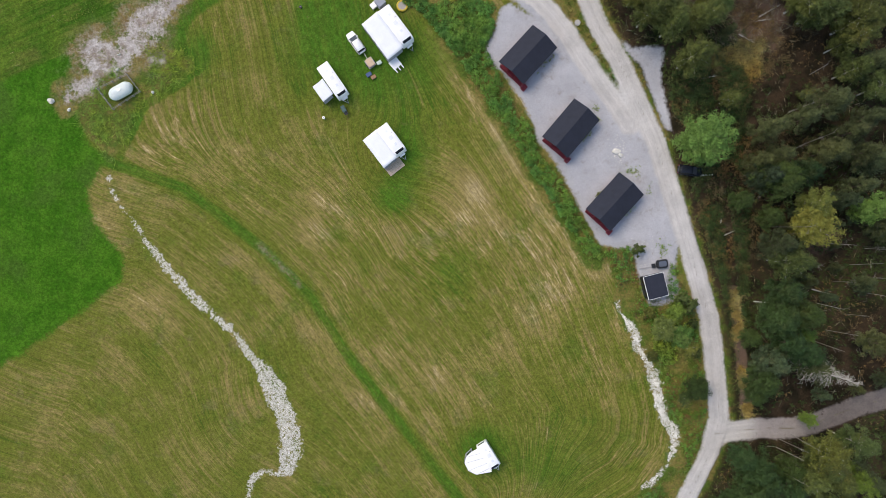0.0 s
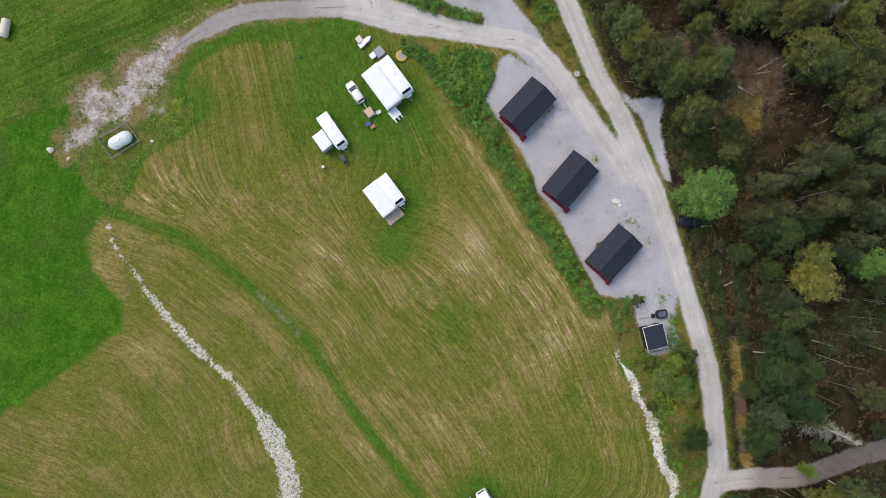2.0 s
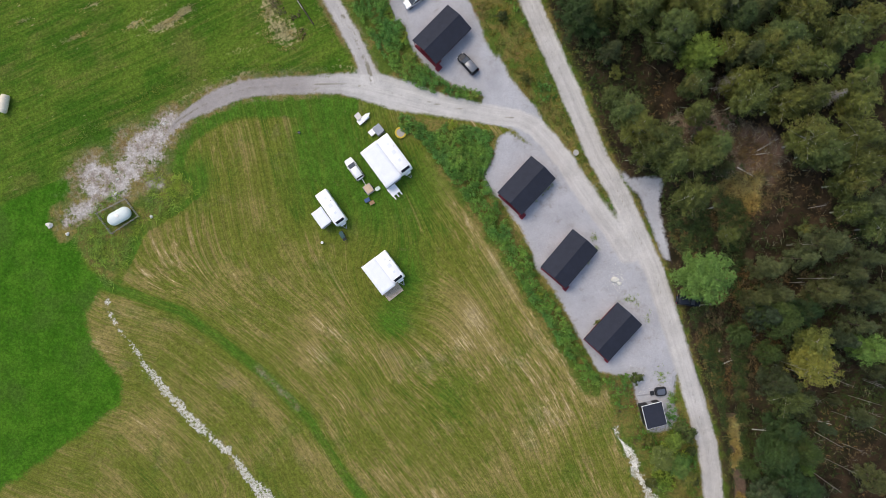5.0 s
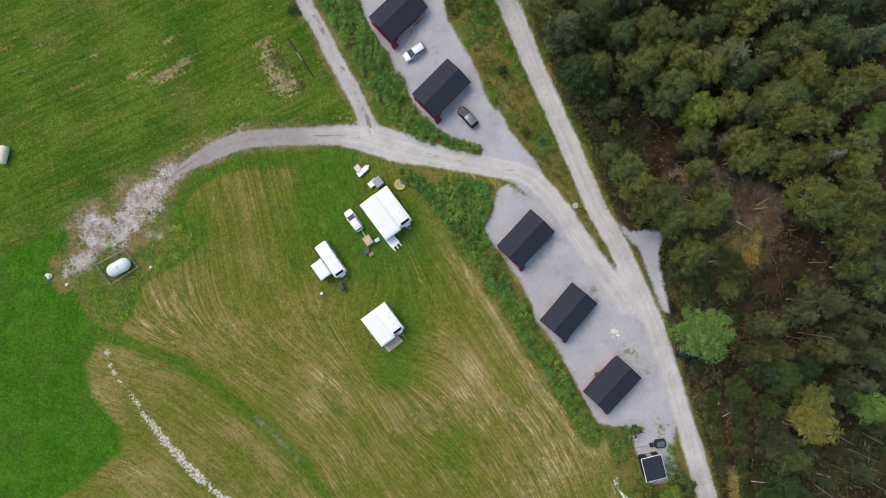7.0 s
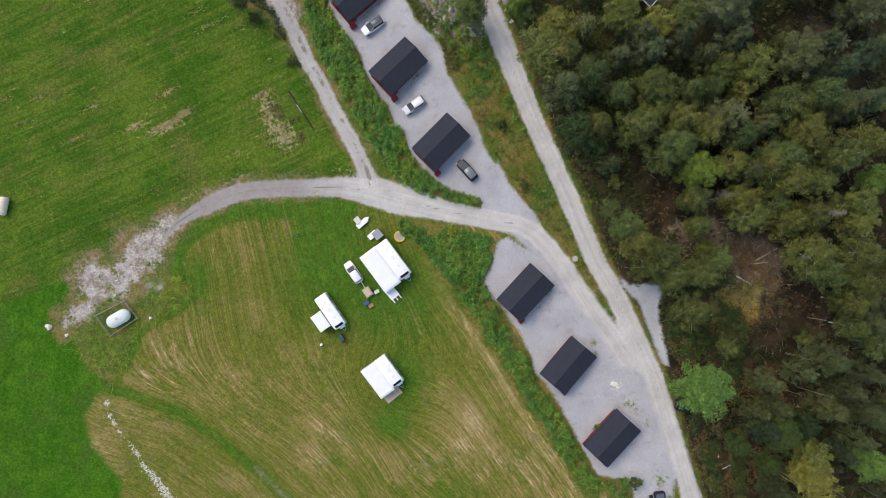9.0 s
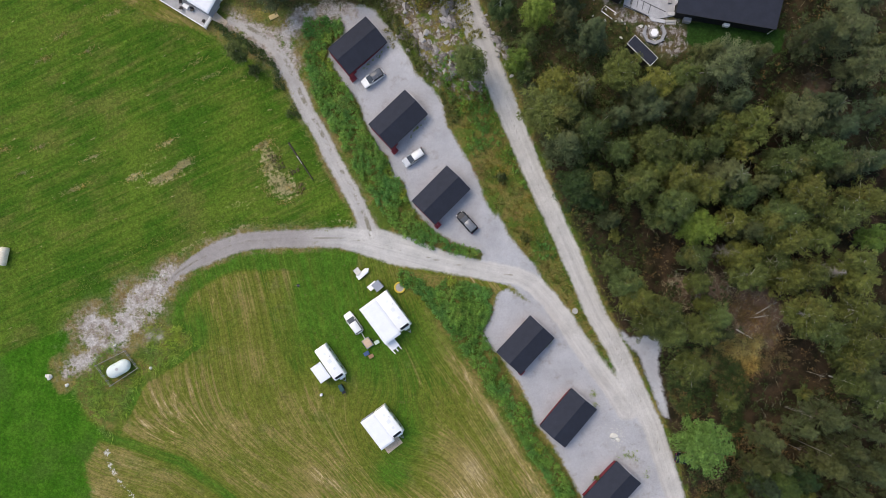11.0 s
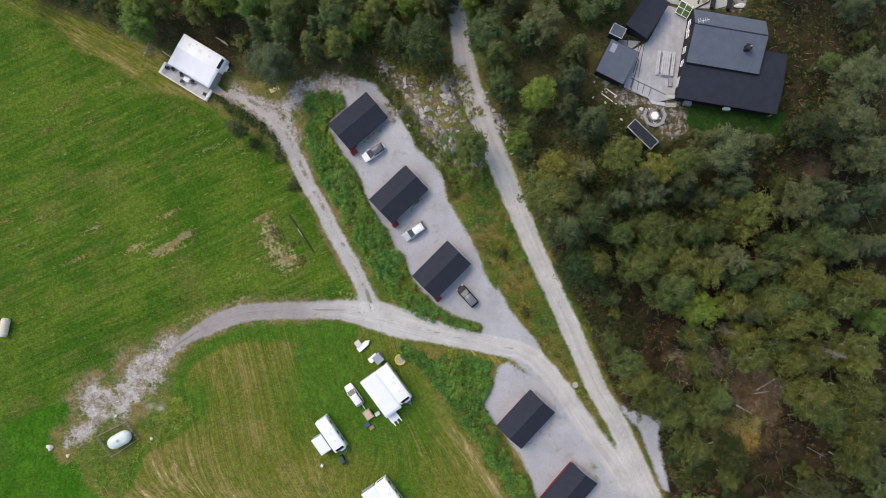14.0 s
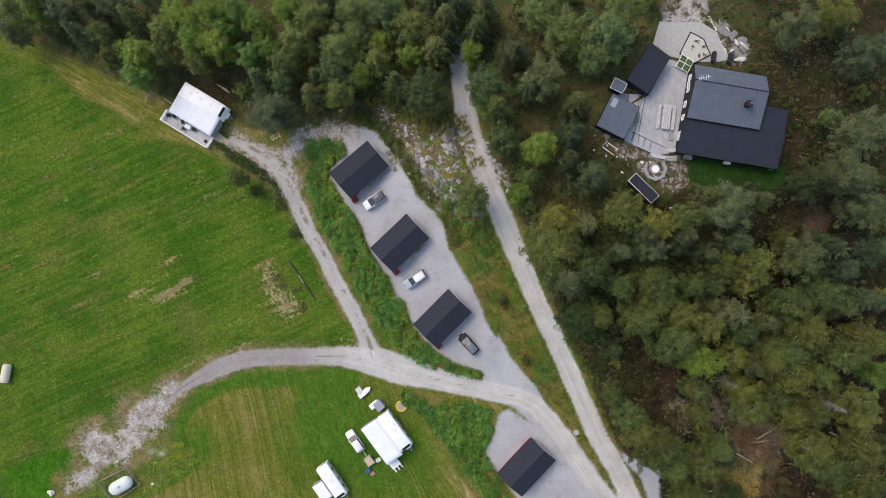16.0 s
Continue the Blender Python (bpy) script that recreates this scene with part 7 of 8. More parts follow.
def make_tree(name, kind, height, radius, seed, leaf_mat, bark, label, plates=7000, leaf=0.17):
    """One tree at the origin: a tapered trunk with limbs, and a crown of leaf clumps at the limbs' ends."""
    rng = np.random.default_rng(seed)
    bm = bmesh.new()
    bend = rng.normal(size=2) * 0.03 * height
    spine = lambda f: Vector((bend[0] * f * f, bend[1] * f * f, height * f))
    rb = 0.012 * height + 0.03
    for k in range(5):
        rod(bm, spine(k / 5), spine((k + 1) / 5), rb * (1 - k / 5.6), rb * (1 - (k + 1) / 5.6), 6)
    centres, sizes = [], []
    if kind == "star":
        for w in range(8):
            f = 0.2 + 0.76 * w / 8
            reach = radius * (1.05 - f) ** 0.6
            for k in range(8):
                a = k * math.pi / 4 + w * 1.1 + rng.normal() * 0.12
                tip = spine(f) + Vector((math.cos(a) * reach, math.sin(a) * reach, -0.12 * reach))
                rod(bm, spine(f), tip, 0.05, 0.02, 3)
                for q in np.linspace(0.15, 1.0, 9):
                    centres.append(spine(f).lerp(tip, float(q))), sizes.append(0.2)
    elif kind == "spruce":
        whorls = 17
        for w in range(whorls):
            f = 0.10 + 0.88 * w / whorls
            reach = radius * (1.02 - f) ** 0.8
            arms = 8 if w < 12 else 5
            for k in range(arms):
                a = k * 2 * math.pi / arms + w * 0.7 + rng.normal() * 0.15
                r = reach * (0.8 + 0.35 * rng.random())
                tip = spine(f) + Vector((math.cos(a) * r, math.sin(a) * r, -0.15 * r))
                rod(bm, spine(f), tip, 0.045, 0.01, 3)
                for q in (0.3, 0.5, 0.7, 0.88, 1.0):
                    centres.append(spine(f).lerp(tip, q)), sizes.append(0.14 + 0.17 * reach * (1.1 - q))
    else:
        low = {"birch": 0.26, "pine": 0.2, "bush": 0.1, "sparse": 0.24}[kind]
        limbs = {"birch": 78, "pine": 74, "bush": 20, "sparse": 52}[kind]
        for k in range(limbs):
            g = (k + rng.random()) / limbs
            f = low + (0.95 - low) * g
            dome = (1 - g ** 1.55) ** 0.75 if kind == "pine" else math.sqrt(max(0.0, 1 - ((g - 0.42) / 0.6) ** 2))
            env = dome * (0.72 + 0.28 * min(1, g * 3.2)) * (0.86 + 0.28 * math.sin(7 * g + seed))
            a = k * 2.4 + rng.normal() * 0.4
            r = radius * env * (0.62 + 0.38 * rng.random())
            lift = (0.25 if kind != "pine" else 0.05) * r
            tip = spine(f) + Vector((math.cos(a) * r, math.sin(a) * r, lift))
            if k % 3 == 0:
                rod(bm, spine(f * 0.94), tip, 0.02 + 0.012 * r, 0.012, 3)
            for q in (0.6, 0.97):
                side = Vector(rng.normal(size=3)) * 0.10 * radius
                centres.append(spine(f * 0.97).lerp(tip, q) + side)
                sizes.append(radius * ((0.15 if kind != "pine" else 0.12) + 0.12 * rng.random()))
        for k in range(5):
            centres.append(spine(0.95) + Vector(rng.normal(size=3)) * 0.12 * radius), sizes.append(radius * 0.15)
    t = tagged(new(name), label, "tree", "woodland trees")
    part("trunk", bm, bark, t)
    centres, sizes = np.array([tuple(c) for c in centres]), np.array(sizes)
    per = max(3, plates // len(centres))
    crown = new("crown", leaf_mesh("crown", leaves(centres, sizes, per, rng, leaf, 1.35, spray=0.2), leaf_mat))
    crown.parent = t
    return t


def bare_tree(height, seed, snag=False, wood=None):
    """A dead standing tree: grey trunk with bare drooping branches, or just a leaning white stem."""
    rng = np.random.default_rng(seed)
    t = tagged(new("dead_tree"), "bare white dead birch stem" if snag else "dead grey spruce with bare branches", "dead tree")
    bm = bmesh.new()
    pale = snag and seed % 3 == 0
    rod(bm, (0, 0, 0), (0, 0, height), (0.0065 if snag else 0.012) * height, 0.02, 7)
    part("trunk", bm, (BARK_WHITE if pale else BARK_GREY) if snag else wood or BARK_GREY, t)
    for k in range(5 if snag else 110):
        bm = bmesh.new()
        f = 0.55 + 0.42 * rng.random() if snag else 0.15 + 0.83 * rng.random()
        a = rng.random() * 2 * math.pi
        r = (0.8 if snag else 0.2 * height * (1.03 - f) + 0.3) * (0.7 + 0.5 * rng.random())
        tip = Vector((math.cos(a) * r, math.sin(a) * r, height * f + (0.5 if snag else -0.15 * r)))
        rod(bm, (0, 0, height * f), tip, 0.02 if snag else 0.045, 0.012, 4)
        for q in () if snag else (0.4, 0.6, 0.8):
            m = Vector((0, 0, height * f)).lerp(tip, q)
            side = Vector((-math.sin(a), math.cos(a), -0.3)) * r * 0.3 * (1 if rng.random() > 0.5 else -1)
            rod(bm, m, m + side, 0.026, 0.012, 3)
        part("branch", bm, BARK_GREY if snag else wood or BARK_GREY, t)
    return t


KINDS = {}
for i in range(5):
    KINDS["b", i] = make_tree("birch_tree", "birch", 13.0, 3.3, 10 + i, LEAF_BROAD, BARK_WHITE, "broadleaf tree with an olive green crown in the woods")
for i in range(3):
    KINDS["n", i] = make_tree("light_birch_tree", "birch", 12.5, 3.3, 40 + i, LEAF_LIGHT, BARK_WHITE, "light olive green birch tree in the woods")
for i in range(2):
    KINDS["y", i] = make_tree("yellowing_birch_tree", "birch", 11.0, 3.3, 20 + i, LEAF_YELLOW, BARK_WHITE, "birch tree with yellowing olive leaves in the woods")
    KINDS["d", i] = make_tree("dark_broadleaf_tree", "birch", 11.0, 3.3, 24 + i, LEAF_DARK, BARK, "dense dark green broadleaf tree in the woods", 7000)
for i in range(3):
    KINDS["p", i] = make_tree("pine_tree", "pine", 13.0, 3.3, 30 + i, LEAF_PINE, BARK, "dark grey-green pine tree in the woods", 7000, 0.165)
for i in range(2):
    KINDS["s", i] = make_tree("spruce_tree", "spruce", 13.5, 3.3, 50 + i, LEAF_SPRUCE, BARK, "cone-shaped green spruce tree in the woods", 7000, 0.165)
    KINDS["f", i] = make_tree("green_tree", "birch", 11.0, 3.3, 70 + i, LEAF_FRESH, BARK, "bright green leafy tree", 7000, 0.17)
    KINDS["g", i] = make_tree("grey_pine_tree", "sparse", 12.5, 3.3, 76 + i, LEAF_GREY, BARK, "thin grey-green pine tree with a sparse crown", 6000, 0.165)
    KINDS["u", i] = make_tree("bush", "bush", 3.0, 1.8, 80 + i, LEAF_BROAD, BARK, "green leafy bush under the trees", 2200, 0.15)
    KINDS["j", i] = make_tree("young_birch_tree", "birch", 7.5, 2.0, 90 + i, LEAF_BROAD, BARK_WHITE, "young olive green birch tree in the woods", 2000, 0.21)
    KINDS["k", i] = make_tree("young_pine_tree", "pine", 7.5, 2.0, 94 + i, LEAF_PINE, BARK, "young dark green pine tree in the woods", 2000, 0.2)
KINDS["t", 0] = make_tree("spruce_tree", "star", 13.0, 3.4, 99, LEAF_GREY, BARK_GREY, "thin grey-green spruce with star-like bare branches", 5000, 0.13)
used_kinds = set()
COUNT = {"n": 3, "b": 5, "y": 2, "d": 2, "p": 3, "s": 2, "f": 2, "g": 2, "u": 2, "j": 2, "k": 2, "t": 1}


def plant(kind, i, x, y, size, turn, tall=1.0):
    key = (kind, i % COUNT[kind])
    m = pose(x, y, land_z(x, y) - 0.1, 0, 0, turn)
    t = KINDS[key]
    if key in used_kinds:
        t = copy_thing(t, m)
    used_kinds.add(key)
    t.matrix_basis = m @ Matrix.Diagonal((size, size, size * tall, 1))
    return t


rng = np.random.default_rng(5)
planted = []
for kind in SPECIES:
    for i, (x, y, r) in enumerate(SPECIES[kind]):
        planted.append((x, y, r))
        plant(kind, i, x, y, r / 3.2, float(rng.uniform(0, 360)), max(0.62, min(1.05, 3.0 / r)))

for x, y, size in ((23.2, 80.1, 0.95), (47.9, 65.2, 1.05), (67.8, 67.6, 0.9), (62.5, 76.0, 0.95)):
    plant("t", 0, x, y, size, x * 50)
# younger trees and bushes in the gaps
tries = np.stack([rng.uniform(-92, 96, 9000), rng.uniform(-54, 132, 9000)], 1)
tx, ty = tries[:, 0], tries[:, 1]
r_d, _, r_side = to_line(tx, ty, MAIN_ROAD)
woods = np.maximum(np.where(r_side < 0, r_d - 4.0, -9), np.where(r_side > 0, ty - np.interp(tx, [-90, -70, -62, -50, -30, -12, -4], [121, 113, 109, 108, 104, 104, 100]), -9))
woods = np.minimum(woods, np.where(r_side > 0, r_d - 3.5, 99))
woods = np.minimum(woods, np.minimum(to_line(tx, ty, SIDE_ROAD)[0] - 4.0, -inside(tx, ty, YARD) - 2.5))
woods = np.minimum(woods, -inside(tx, ty, LAYBY) - 2)
clearing = 1.2 * np.exp(-((tx - 70) ** 2 / 110 + (ty + 9) ** 2 / 160)) + np.exp(-((tx - 64.2) ** 2 / 20 + (ty - 80.3) ** 2 / 30)) + 1.0 * np.exp(-((tx - 63) ** 2 / 90 + (ty + 10) ** 2 / 420)) + np.exp(-((tx - 56) ** 2 / 60 + (ty - 41) ** 2 / 70)) + np.exp(-((tx - 51) ** 2 / 30 + (ty - 5) ** 2 / 500)) + np.exp(-((tx - 46) ** 2 / 60 + (ty - 28) ** 2 / 60))
young = 0
for k in range(len(tries)):
    x, y = tries[k]
    if woods[k] < 0 or young > 120:
        continue
    free = min(math.hypot(x - a, y - b) - 0.62 * r for a, b, r in planted)
    size = float(rng.uniform(1.3, 2.5))
    if free < size * 0.2 or clearing[k] > 0.3:
        continue
    planted.append((x, y, size))
    young += 1
    kind = str(rng.choice(["j", "k", "u"], p=[0.45, 0.35, 0.2]))
    plant(kind, int(rng.integers(5)), x, y, size / 2.0, float(rng.uniform(0, 360)))
# dark young pines in the thin wood above the side road
for k in range(30):
    x, y = float(rng.uniform(61, 82)), float(rng.uniform(-30, 8))
    if math.hypot(*(np.array([x, y]) - np.array([66, -34]))) > 7 and min(abs(y - (-33 + 0.42 * (x - 70))), 9) > 5:
        plant("k", k, x, y, float(rng.uniform(0.55, 0.95)), k * 77.0)
# those that nobody planted leave the scene
for key in KINDS:
    if key not in used_kinds:
        for o in (*KINDS[key].children_recursive, KINDS[key]):
            bpy.data.objects.remove(o)


# ---- hedges, undergrowth and rough grass ----
def scatter(test, x0, x1, y0, y1, n, seed):
    """Random places in a box that pass a test."""
    r = np.random.default_rng(seed)
    p = np.stack([r.uniform(x0, x1, n), r.uniform(y0, y1, n)], 1)
    return p[test(p[:, 0], p[:, 1])]


def thicket(name, places, low, high, spread, per, leaf, material, label, seed, category="undergrowth", flat=1.1):
    """Leafy clumps at the places, as one mesh."""
    r = np.random.default_rng(seed)
    h = low + (high - low) * (0.5 + 0.5 * wobble(places[:, 0], places[:, 1], 1.6)) * (0.6 + 0.6 * r.random(len(places)))
    z = land(places[:, 0], places[:, 1]) + h * (0.5 + 0.45 * r.random(len(places)))
    c = np.concatenate([places, z[:, None]], 1)
    return tagged(new(name, leaf_mesh(name, leaves(c, spread * (0.6 + 0.7 * r.random(len(places))), per, r, leaf, flat), material)), label, category, kind="stuff")


def tufts(name, places, height, blades, material, label, seed, lean=0.9):
    """Grass tufts: a few narrow blades each, as one mesh."""
    r = np.random.default_rng(seed)
    n = len(places) * blades
    b = np.repeat(np.concatenate([places, land(places[:, 0], places[:, 1])[:, None] - 0.03], 1), blades, 0) + np.concatenate([r.normal(size=(n, 2)) * 0.14, np.zeros((n, 1))], 1)
    a = r.random(n) * 6.28
    w = 0.025 + 0.03 * r.random(n)
    h = height * (0.5 + r.random(n))
    side = np.stack([np.cos(a) * w, np.sin(a) * w, np.zeros(n)], 1)
    top = b + np.stack([r.normal(size=n) * lean * h, r.normal(size=n) * lean * h, h], 1)
    q = np.stack([b - side, b + side, top], 1).reshape(-1, 3)
    return tagged(new(name, leaf_mesh(name, q, material)), label, "grass", kind="stuff")


GRASS_ROUGH = foliage("rough_grass", (0.110, 0.150, 0.034), (0.220, 0.215, 0.065), (0.38, 0.30, 0.14), 0.2, False)
GRASS_WEED = foliage("nettles", (0.15, 0.25, 0.035), (0.27, 0.34, 0.07), (0.30, 0.25, 0.08), 0.3, False)
GRASS_GOLD = foliage("golden_grass", (0.19, 0.14, 0.045), (0.32, 0.235, 0.085), (0.36, 0.24, 0.08), 0.2, False)
DEAD_TWIGS = foliage("dead_twigs", (0.15, 0.11, 0.085), (0.33, 0.27, 0.23), (0.42, 0.38, 0.34), 0.0, False)
DARK_STALKS = foliage("dead_stalks", (0.085, 0.062, 0.034), (0.165, 0.115, 0.065), (0.2, 0.14, 0.07), 0.1, False)
GRASS_DRY = foliage("dry_grass", (0.300, 0.215, 0.095), (0.440, 0.320, 0.150), (0.40, 0.30, 0.14), 0.2, False)

hs = scatter(lambda x, y: (inside(x, y, HEDGE_SOUTH) > 0.1) & (lots(x, y) < 0.5) & (wobble(x, y, 0.9) > -0.72), 0, 40, -2, 48, 10000, 1)
golden = lambda q: wobble(q[:, 0] * 1.3, q[:, 1], 2.6) + 0.5 * wobble(q[:, 0], q[:, 1], 0.9) > 0.72
thicket("hedge", hs[~golden(hs)], 0.7, 2.1, 0.55, 36, 0.145, LEAF_SHRUB, "dense green bramble hedge between gravel and meadow", 1, "hedge")
thicket("hedge", hs[golden(hs)], 0.5, 1.6, 0.5, 36, 0.145, LEAF_GOLD, "yellowing goldenrod in the hedge by the gravel", 51, "hedge")
hn = scatter(lambda x, y: (inside(x, y, HEDGE_NORTH) > 0.0) & (wobble(x, y, 0.9) > -0.72), -30, 12, 52, 98, 10000, 2)
thicket("hedge", hn[~golden(hn)], 0.7, 2.1, 0.55, 36, 0.145, LEAF_SHRUB, "dense green bramble hedge between track and cabins", 2, "hedge")
thicket("hedge", hn[golden(hn)], 0.5, 1.6, 0.5, 36, 0.145, LEAF_GOLD, "yellowing goldenrod in the hedge by the track", 52, "hedge")
wm = scatter(lambda x, y: (inside(x, y, WEEDS_MID) > 0.2) & (lots(x, y) < -0.3) & (to_line(x, y, DRIVE)[0] > 2.4) & (wobble(x, y, 1.9) > 0.05 - 0.09 * np.clip(x + 2, -4, 8)), -12, 16, 34, 52, 3600, 3)
thicket("weeds", wm[~golden(wm)], 0.3, 1.1, 0.48, 24, 0.16, LEAF_SHRUB, "green weeds and nettles beside the track", 3, "weeds")
thicket("weeds", wm[golden(wm)], 0.3, 0.9, 0.48, 22, 0.16, LEAF_GOLD, "yellowing weeds beside the track", 53, "weeds")
tw = scatter(lambda x, y: (inside(x, y, TANK_WEEDS) > 0.2) & (wobble(x, y, 1.8) > -0.25) & (np.hypot(x + 62, y - 30.4) > 3.4), -80, -44, 14, 46, 4200, 4)
tufts("weeds", tw, 0.34, 10, GRASS_WEED, "bright yellow-green rank grass round the tank enclosure", 4, 2.0)
thicket("weeds", tw[wobble(tw[:, 0], tw[:, 1], 2.4) > 0.2][::2], 0.15, 0.4, 0.5, 16, 0.13, GRASS_WEED, "green nettles round the tank enclosure", 54, "weeds", 3.0)


def verge_place(x, y):
    d, _, side = to_line(x, y, MAIN_ROAD)
    lot = lots(x, y)
    return (side > 0) & (d > 2.1) & (d < 9) & (y > 14) & (y < 88) & (lot < -0.4) & (to_line(x, y, DRIVE)[0] > 2.2)


ve = scatter(verge_place, -4, 40, 10, 90, 16000, 5)
tufts("verge_grass", ve[::3], 0.35, 9, GRASS_ROUGH, "rough green and straw grass on the road verge", 5)
tufts("verge_grass", ve[1::2], 0.35, 12, GRASS_GOLD, "golden brown grass on the road verge", 55)
vb = ve[(wobble(ve[:, 0], ve[:, 1], 2.3) > 0.12)][::2]
thicket("verge_weeds", vb, 0.3, 1.4, 0.5, 22, 0.14, LEAF_SHRUB, "green weeds on the road verge", 6, "weeds")


def east_bank(x, y):
    return (inside(x, y, VERGE_EAST) > 0.3) & (to_line(x, y, MAIN_ROAD)[0] > 2.2) & (to_line(x, y, STREAM_EAST)[0] > 1.3)


eb = scatter(east_bank, 32, 54, -60, -6, 3600, 7)
tufts("bank_grass", eb, 0.32, 7, GRASS_ROUGH, "rough grass on the bank beside the road", 7)
eb2 = eb[np.hypot((eb[:, 0] - 43) / 3.2, (eb[:, 1] + 17) / 5) < 1]
thicket("bank_scrub", eb2, 0.8, 2.3, 0.5, 26, 0.16, LEAF_GOLD, "olive green scrub on the bank below the hut", 8, "scrub")
for x, y, s in ((47.2, -14, 0.6), (46.2, -10.8, 1.0), (44.6, -9.4, 0.9), (39.0, -12.0, 0.8), (47.6, -19.5, 0.8), (36.5, -0.2, 0.8), (11.0, 66.5, 0.7), (29.5, 10.2, 0.45), (33.0, 12.6, 0.4), (15.5, 55.5, 0.6), (-34.9, 86.7, 0.8)):
    plant("u", int(x) % 2, x, y, s, x * 40)


for kind, x, y, size in (("y", 41.0, -14.6, 0.78), ("f", 44.4, -16.2, 0.75), ("f", 43.2, -11.9, 0.6), ("y", 45.6, -18.6, 0.62), ("d", 47.6, -26.3, 0.8), ("j", 45.8, -28.4, 0.7), ("j", 39.6, -20.2, 0.6)):
    plant(kind, int(x), x, y, size, x * 31, 0.55)


def edge_road(x, y):
    d, _, side = to_line(x, y, MAIN_ROAD)
    return (side < 0) & (d > 2.0) & (d < 4.4) & (to_line(x, y, SIDE_ROAD)[0] > 2.4) & (inside(x, y, LAYBY) < -0.3)


er = scatter(edge_road, 0, 62, -56, 130, 14000, 9)
tufts("roadside_grass", er, 0.28, 6, GRASS_ROUGH, "grass along the wood side of the road", 9)


def woods_place(x, y):
    d, _, side = to_line(x, y, MAIN_ROAD)
    east = (side < 0) & (d > 3.6)
    north = (side > 0) & (d > 3) & (y > np.interp(x, [-90, -75, -62, -50, -44, -36, -30, -12, -2], [122, 115.5, 110.5, 106, 105, 101.5, 101, 103, 97]))
    bare = (np.abs(x - 56.4 + (y + 19) * 0.145) < 1.2) & (y < -8) & (y > -32) | (((x + 42) / 6.5) ** 2 + ((y - 106.5) / 3.6) ** 2 < 1) | (((x + 19) / 8) ** 2 + ((y - 101) / 1.6) ** 2 < 1)
    return (east | north) & ~bare & (inside(x, y, YARD) < -0.5) & (to_line(x, y, SIDE_ROAD)[0] > 2.6) & (inside(x, y, LAYBY) < -0.4)


wp = scatter(woods_place, -92, 96, -54, 132, 34000, 10)
mixv = wobble(wp[:, 0], wp[:, 1], 3.7)
thicket("heather", wp[mixv < 0.0][:7000], 0.15, 0.6, 0.4, 9, 0.15, LEAF_RUST, "brown heather and dead bracken on the forest floor", 11)
thicket("ferns", wp[mixv > -0.05][:8500], 0.2, 0.9, 0.45, 11, 0.17, LEAF_DARK, "dark green ferns and blueberry on the forest floor", 12)
dg = np.concatenate([scatter(lambda x, y: (np.exp(-((x - 53.6) ** 2 / 16 + (y - 35.3 - 0.38 * (x - 53.2)) ** 2 / 2.6)) + np.exp(-((x - 56.3) ** 2 / 1.2 + (y - 33) ** 2 / 2)) > 0.35) & (wobble(x, y, 0.9) > -0.3), 47, 62, 31, 41, 9000, 13),
                     scatter(lambda x, y: (np.abs(x - 56.4 + (y + 19) * 0.145) < 0.9) & (wobble(x, y, 1.2) > 0.0), 53, 60, -32, -8, 1800, 12)])
tufts("dead_grass", dg, 0.45, 18, GRASS_DRY, "bleached dead grass in a forest clearing", 13, 1.2)
bt = scatter(lambda x, y: (inside(x, y, FIELD_NORTH) > -0.3) & (inside(x, y, FIELD_NORTH) < 1.8) & (x < -20), -92, -10, 44, 125, 16000, 14)
tufts("field_edge_grass", bt, 0.25, 5, GRASS_ROUGH, "rough grass along the edge of the field", 14)
dp = scatter(lambda x, y: (np.exp(-((x + 29.6) ** 2 / 13 + (y - 65.2) ** 2 / 9)) + 0.8 * np.exp(-((x + 32.8) ** 2 / 6 + (y - 70.6) ** 2 / 14)) > 0.28) & (wobble(x, y, 0.8) > -0.05), -44, -20, 54, 80, 5000, 15)
tufts("dead_tufts", dp, 0.2, 7, GRASS_DRY, "bleached tufts in the green field", 15, 0.8)


db = scatter(lambda x, y: (np.exp(-((x + 29.2) ** 2 / 14 + (y - 66) ** 2 / 12)) + 0.8 * np.exp(-((x + 32.0) ** 2 / 7 + (y - 71) ** 2 / 16)) > 0.3) & (wobble(x + 3, y, 0.8) > 0.45), -44, -20, 54, 80, 4000, 16)
thicket("dead_stalks", db, 0.1, 0.3, 0.3, 9, 0.13, DARK_STALKS, "dark brown dead stalks in the green field", 16, "weeds")
tw1 = scatter(woods_place, -80, 80, -50, 130, 8000, 17)
tufts("dead_twigs", tw1, 0.35, 2, DEAD_TWIGS, "grey dead twigs lying on the forest floor", 17, 2.6)
tw2 = scatter(lambda x, y: woods_place(x, y) & (np.exp(-((x - 55) ** 2 / 40 + (y - 40) ** 2 / 30)) + np.exp(-((x - 47) ** 2 / 40 + (y - 46) ** 2 / 14)) > 0.35), 36, 68, 28, 58, 5200, 18)
tufts("dead_twigs", tw2, 0.35, 2, DEAD_TWIGS, "pinkish grey dead twigs in a forest clearing", 18, 2.4)


# ---- dead stems and logs in the woods ----
def stem(x, y, height, turn):
    t = bare_tree(height, int(x * 10) % 97, True)
    t.matrix_basis = pose(x, y, land_z(x, y) - 0.1, 2.5, -2.0, turn)


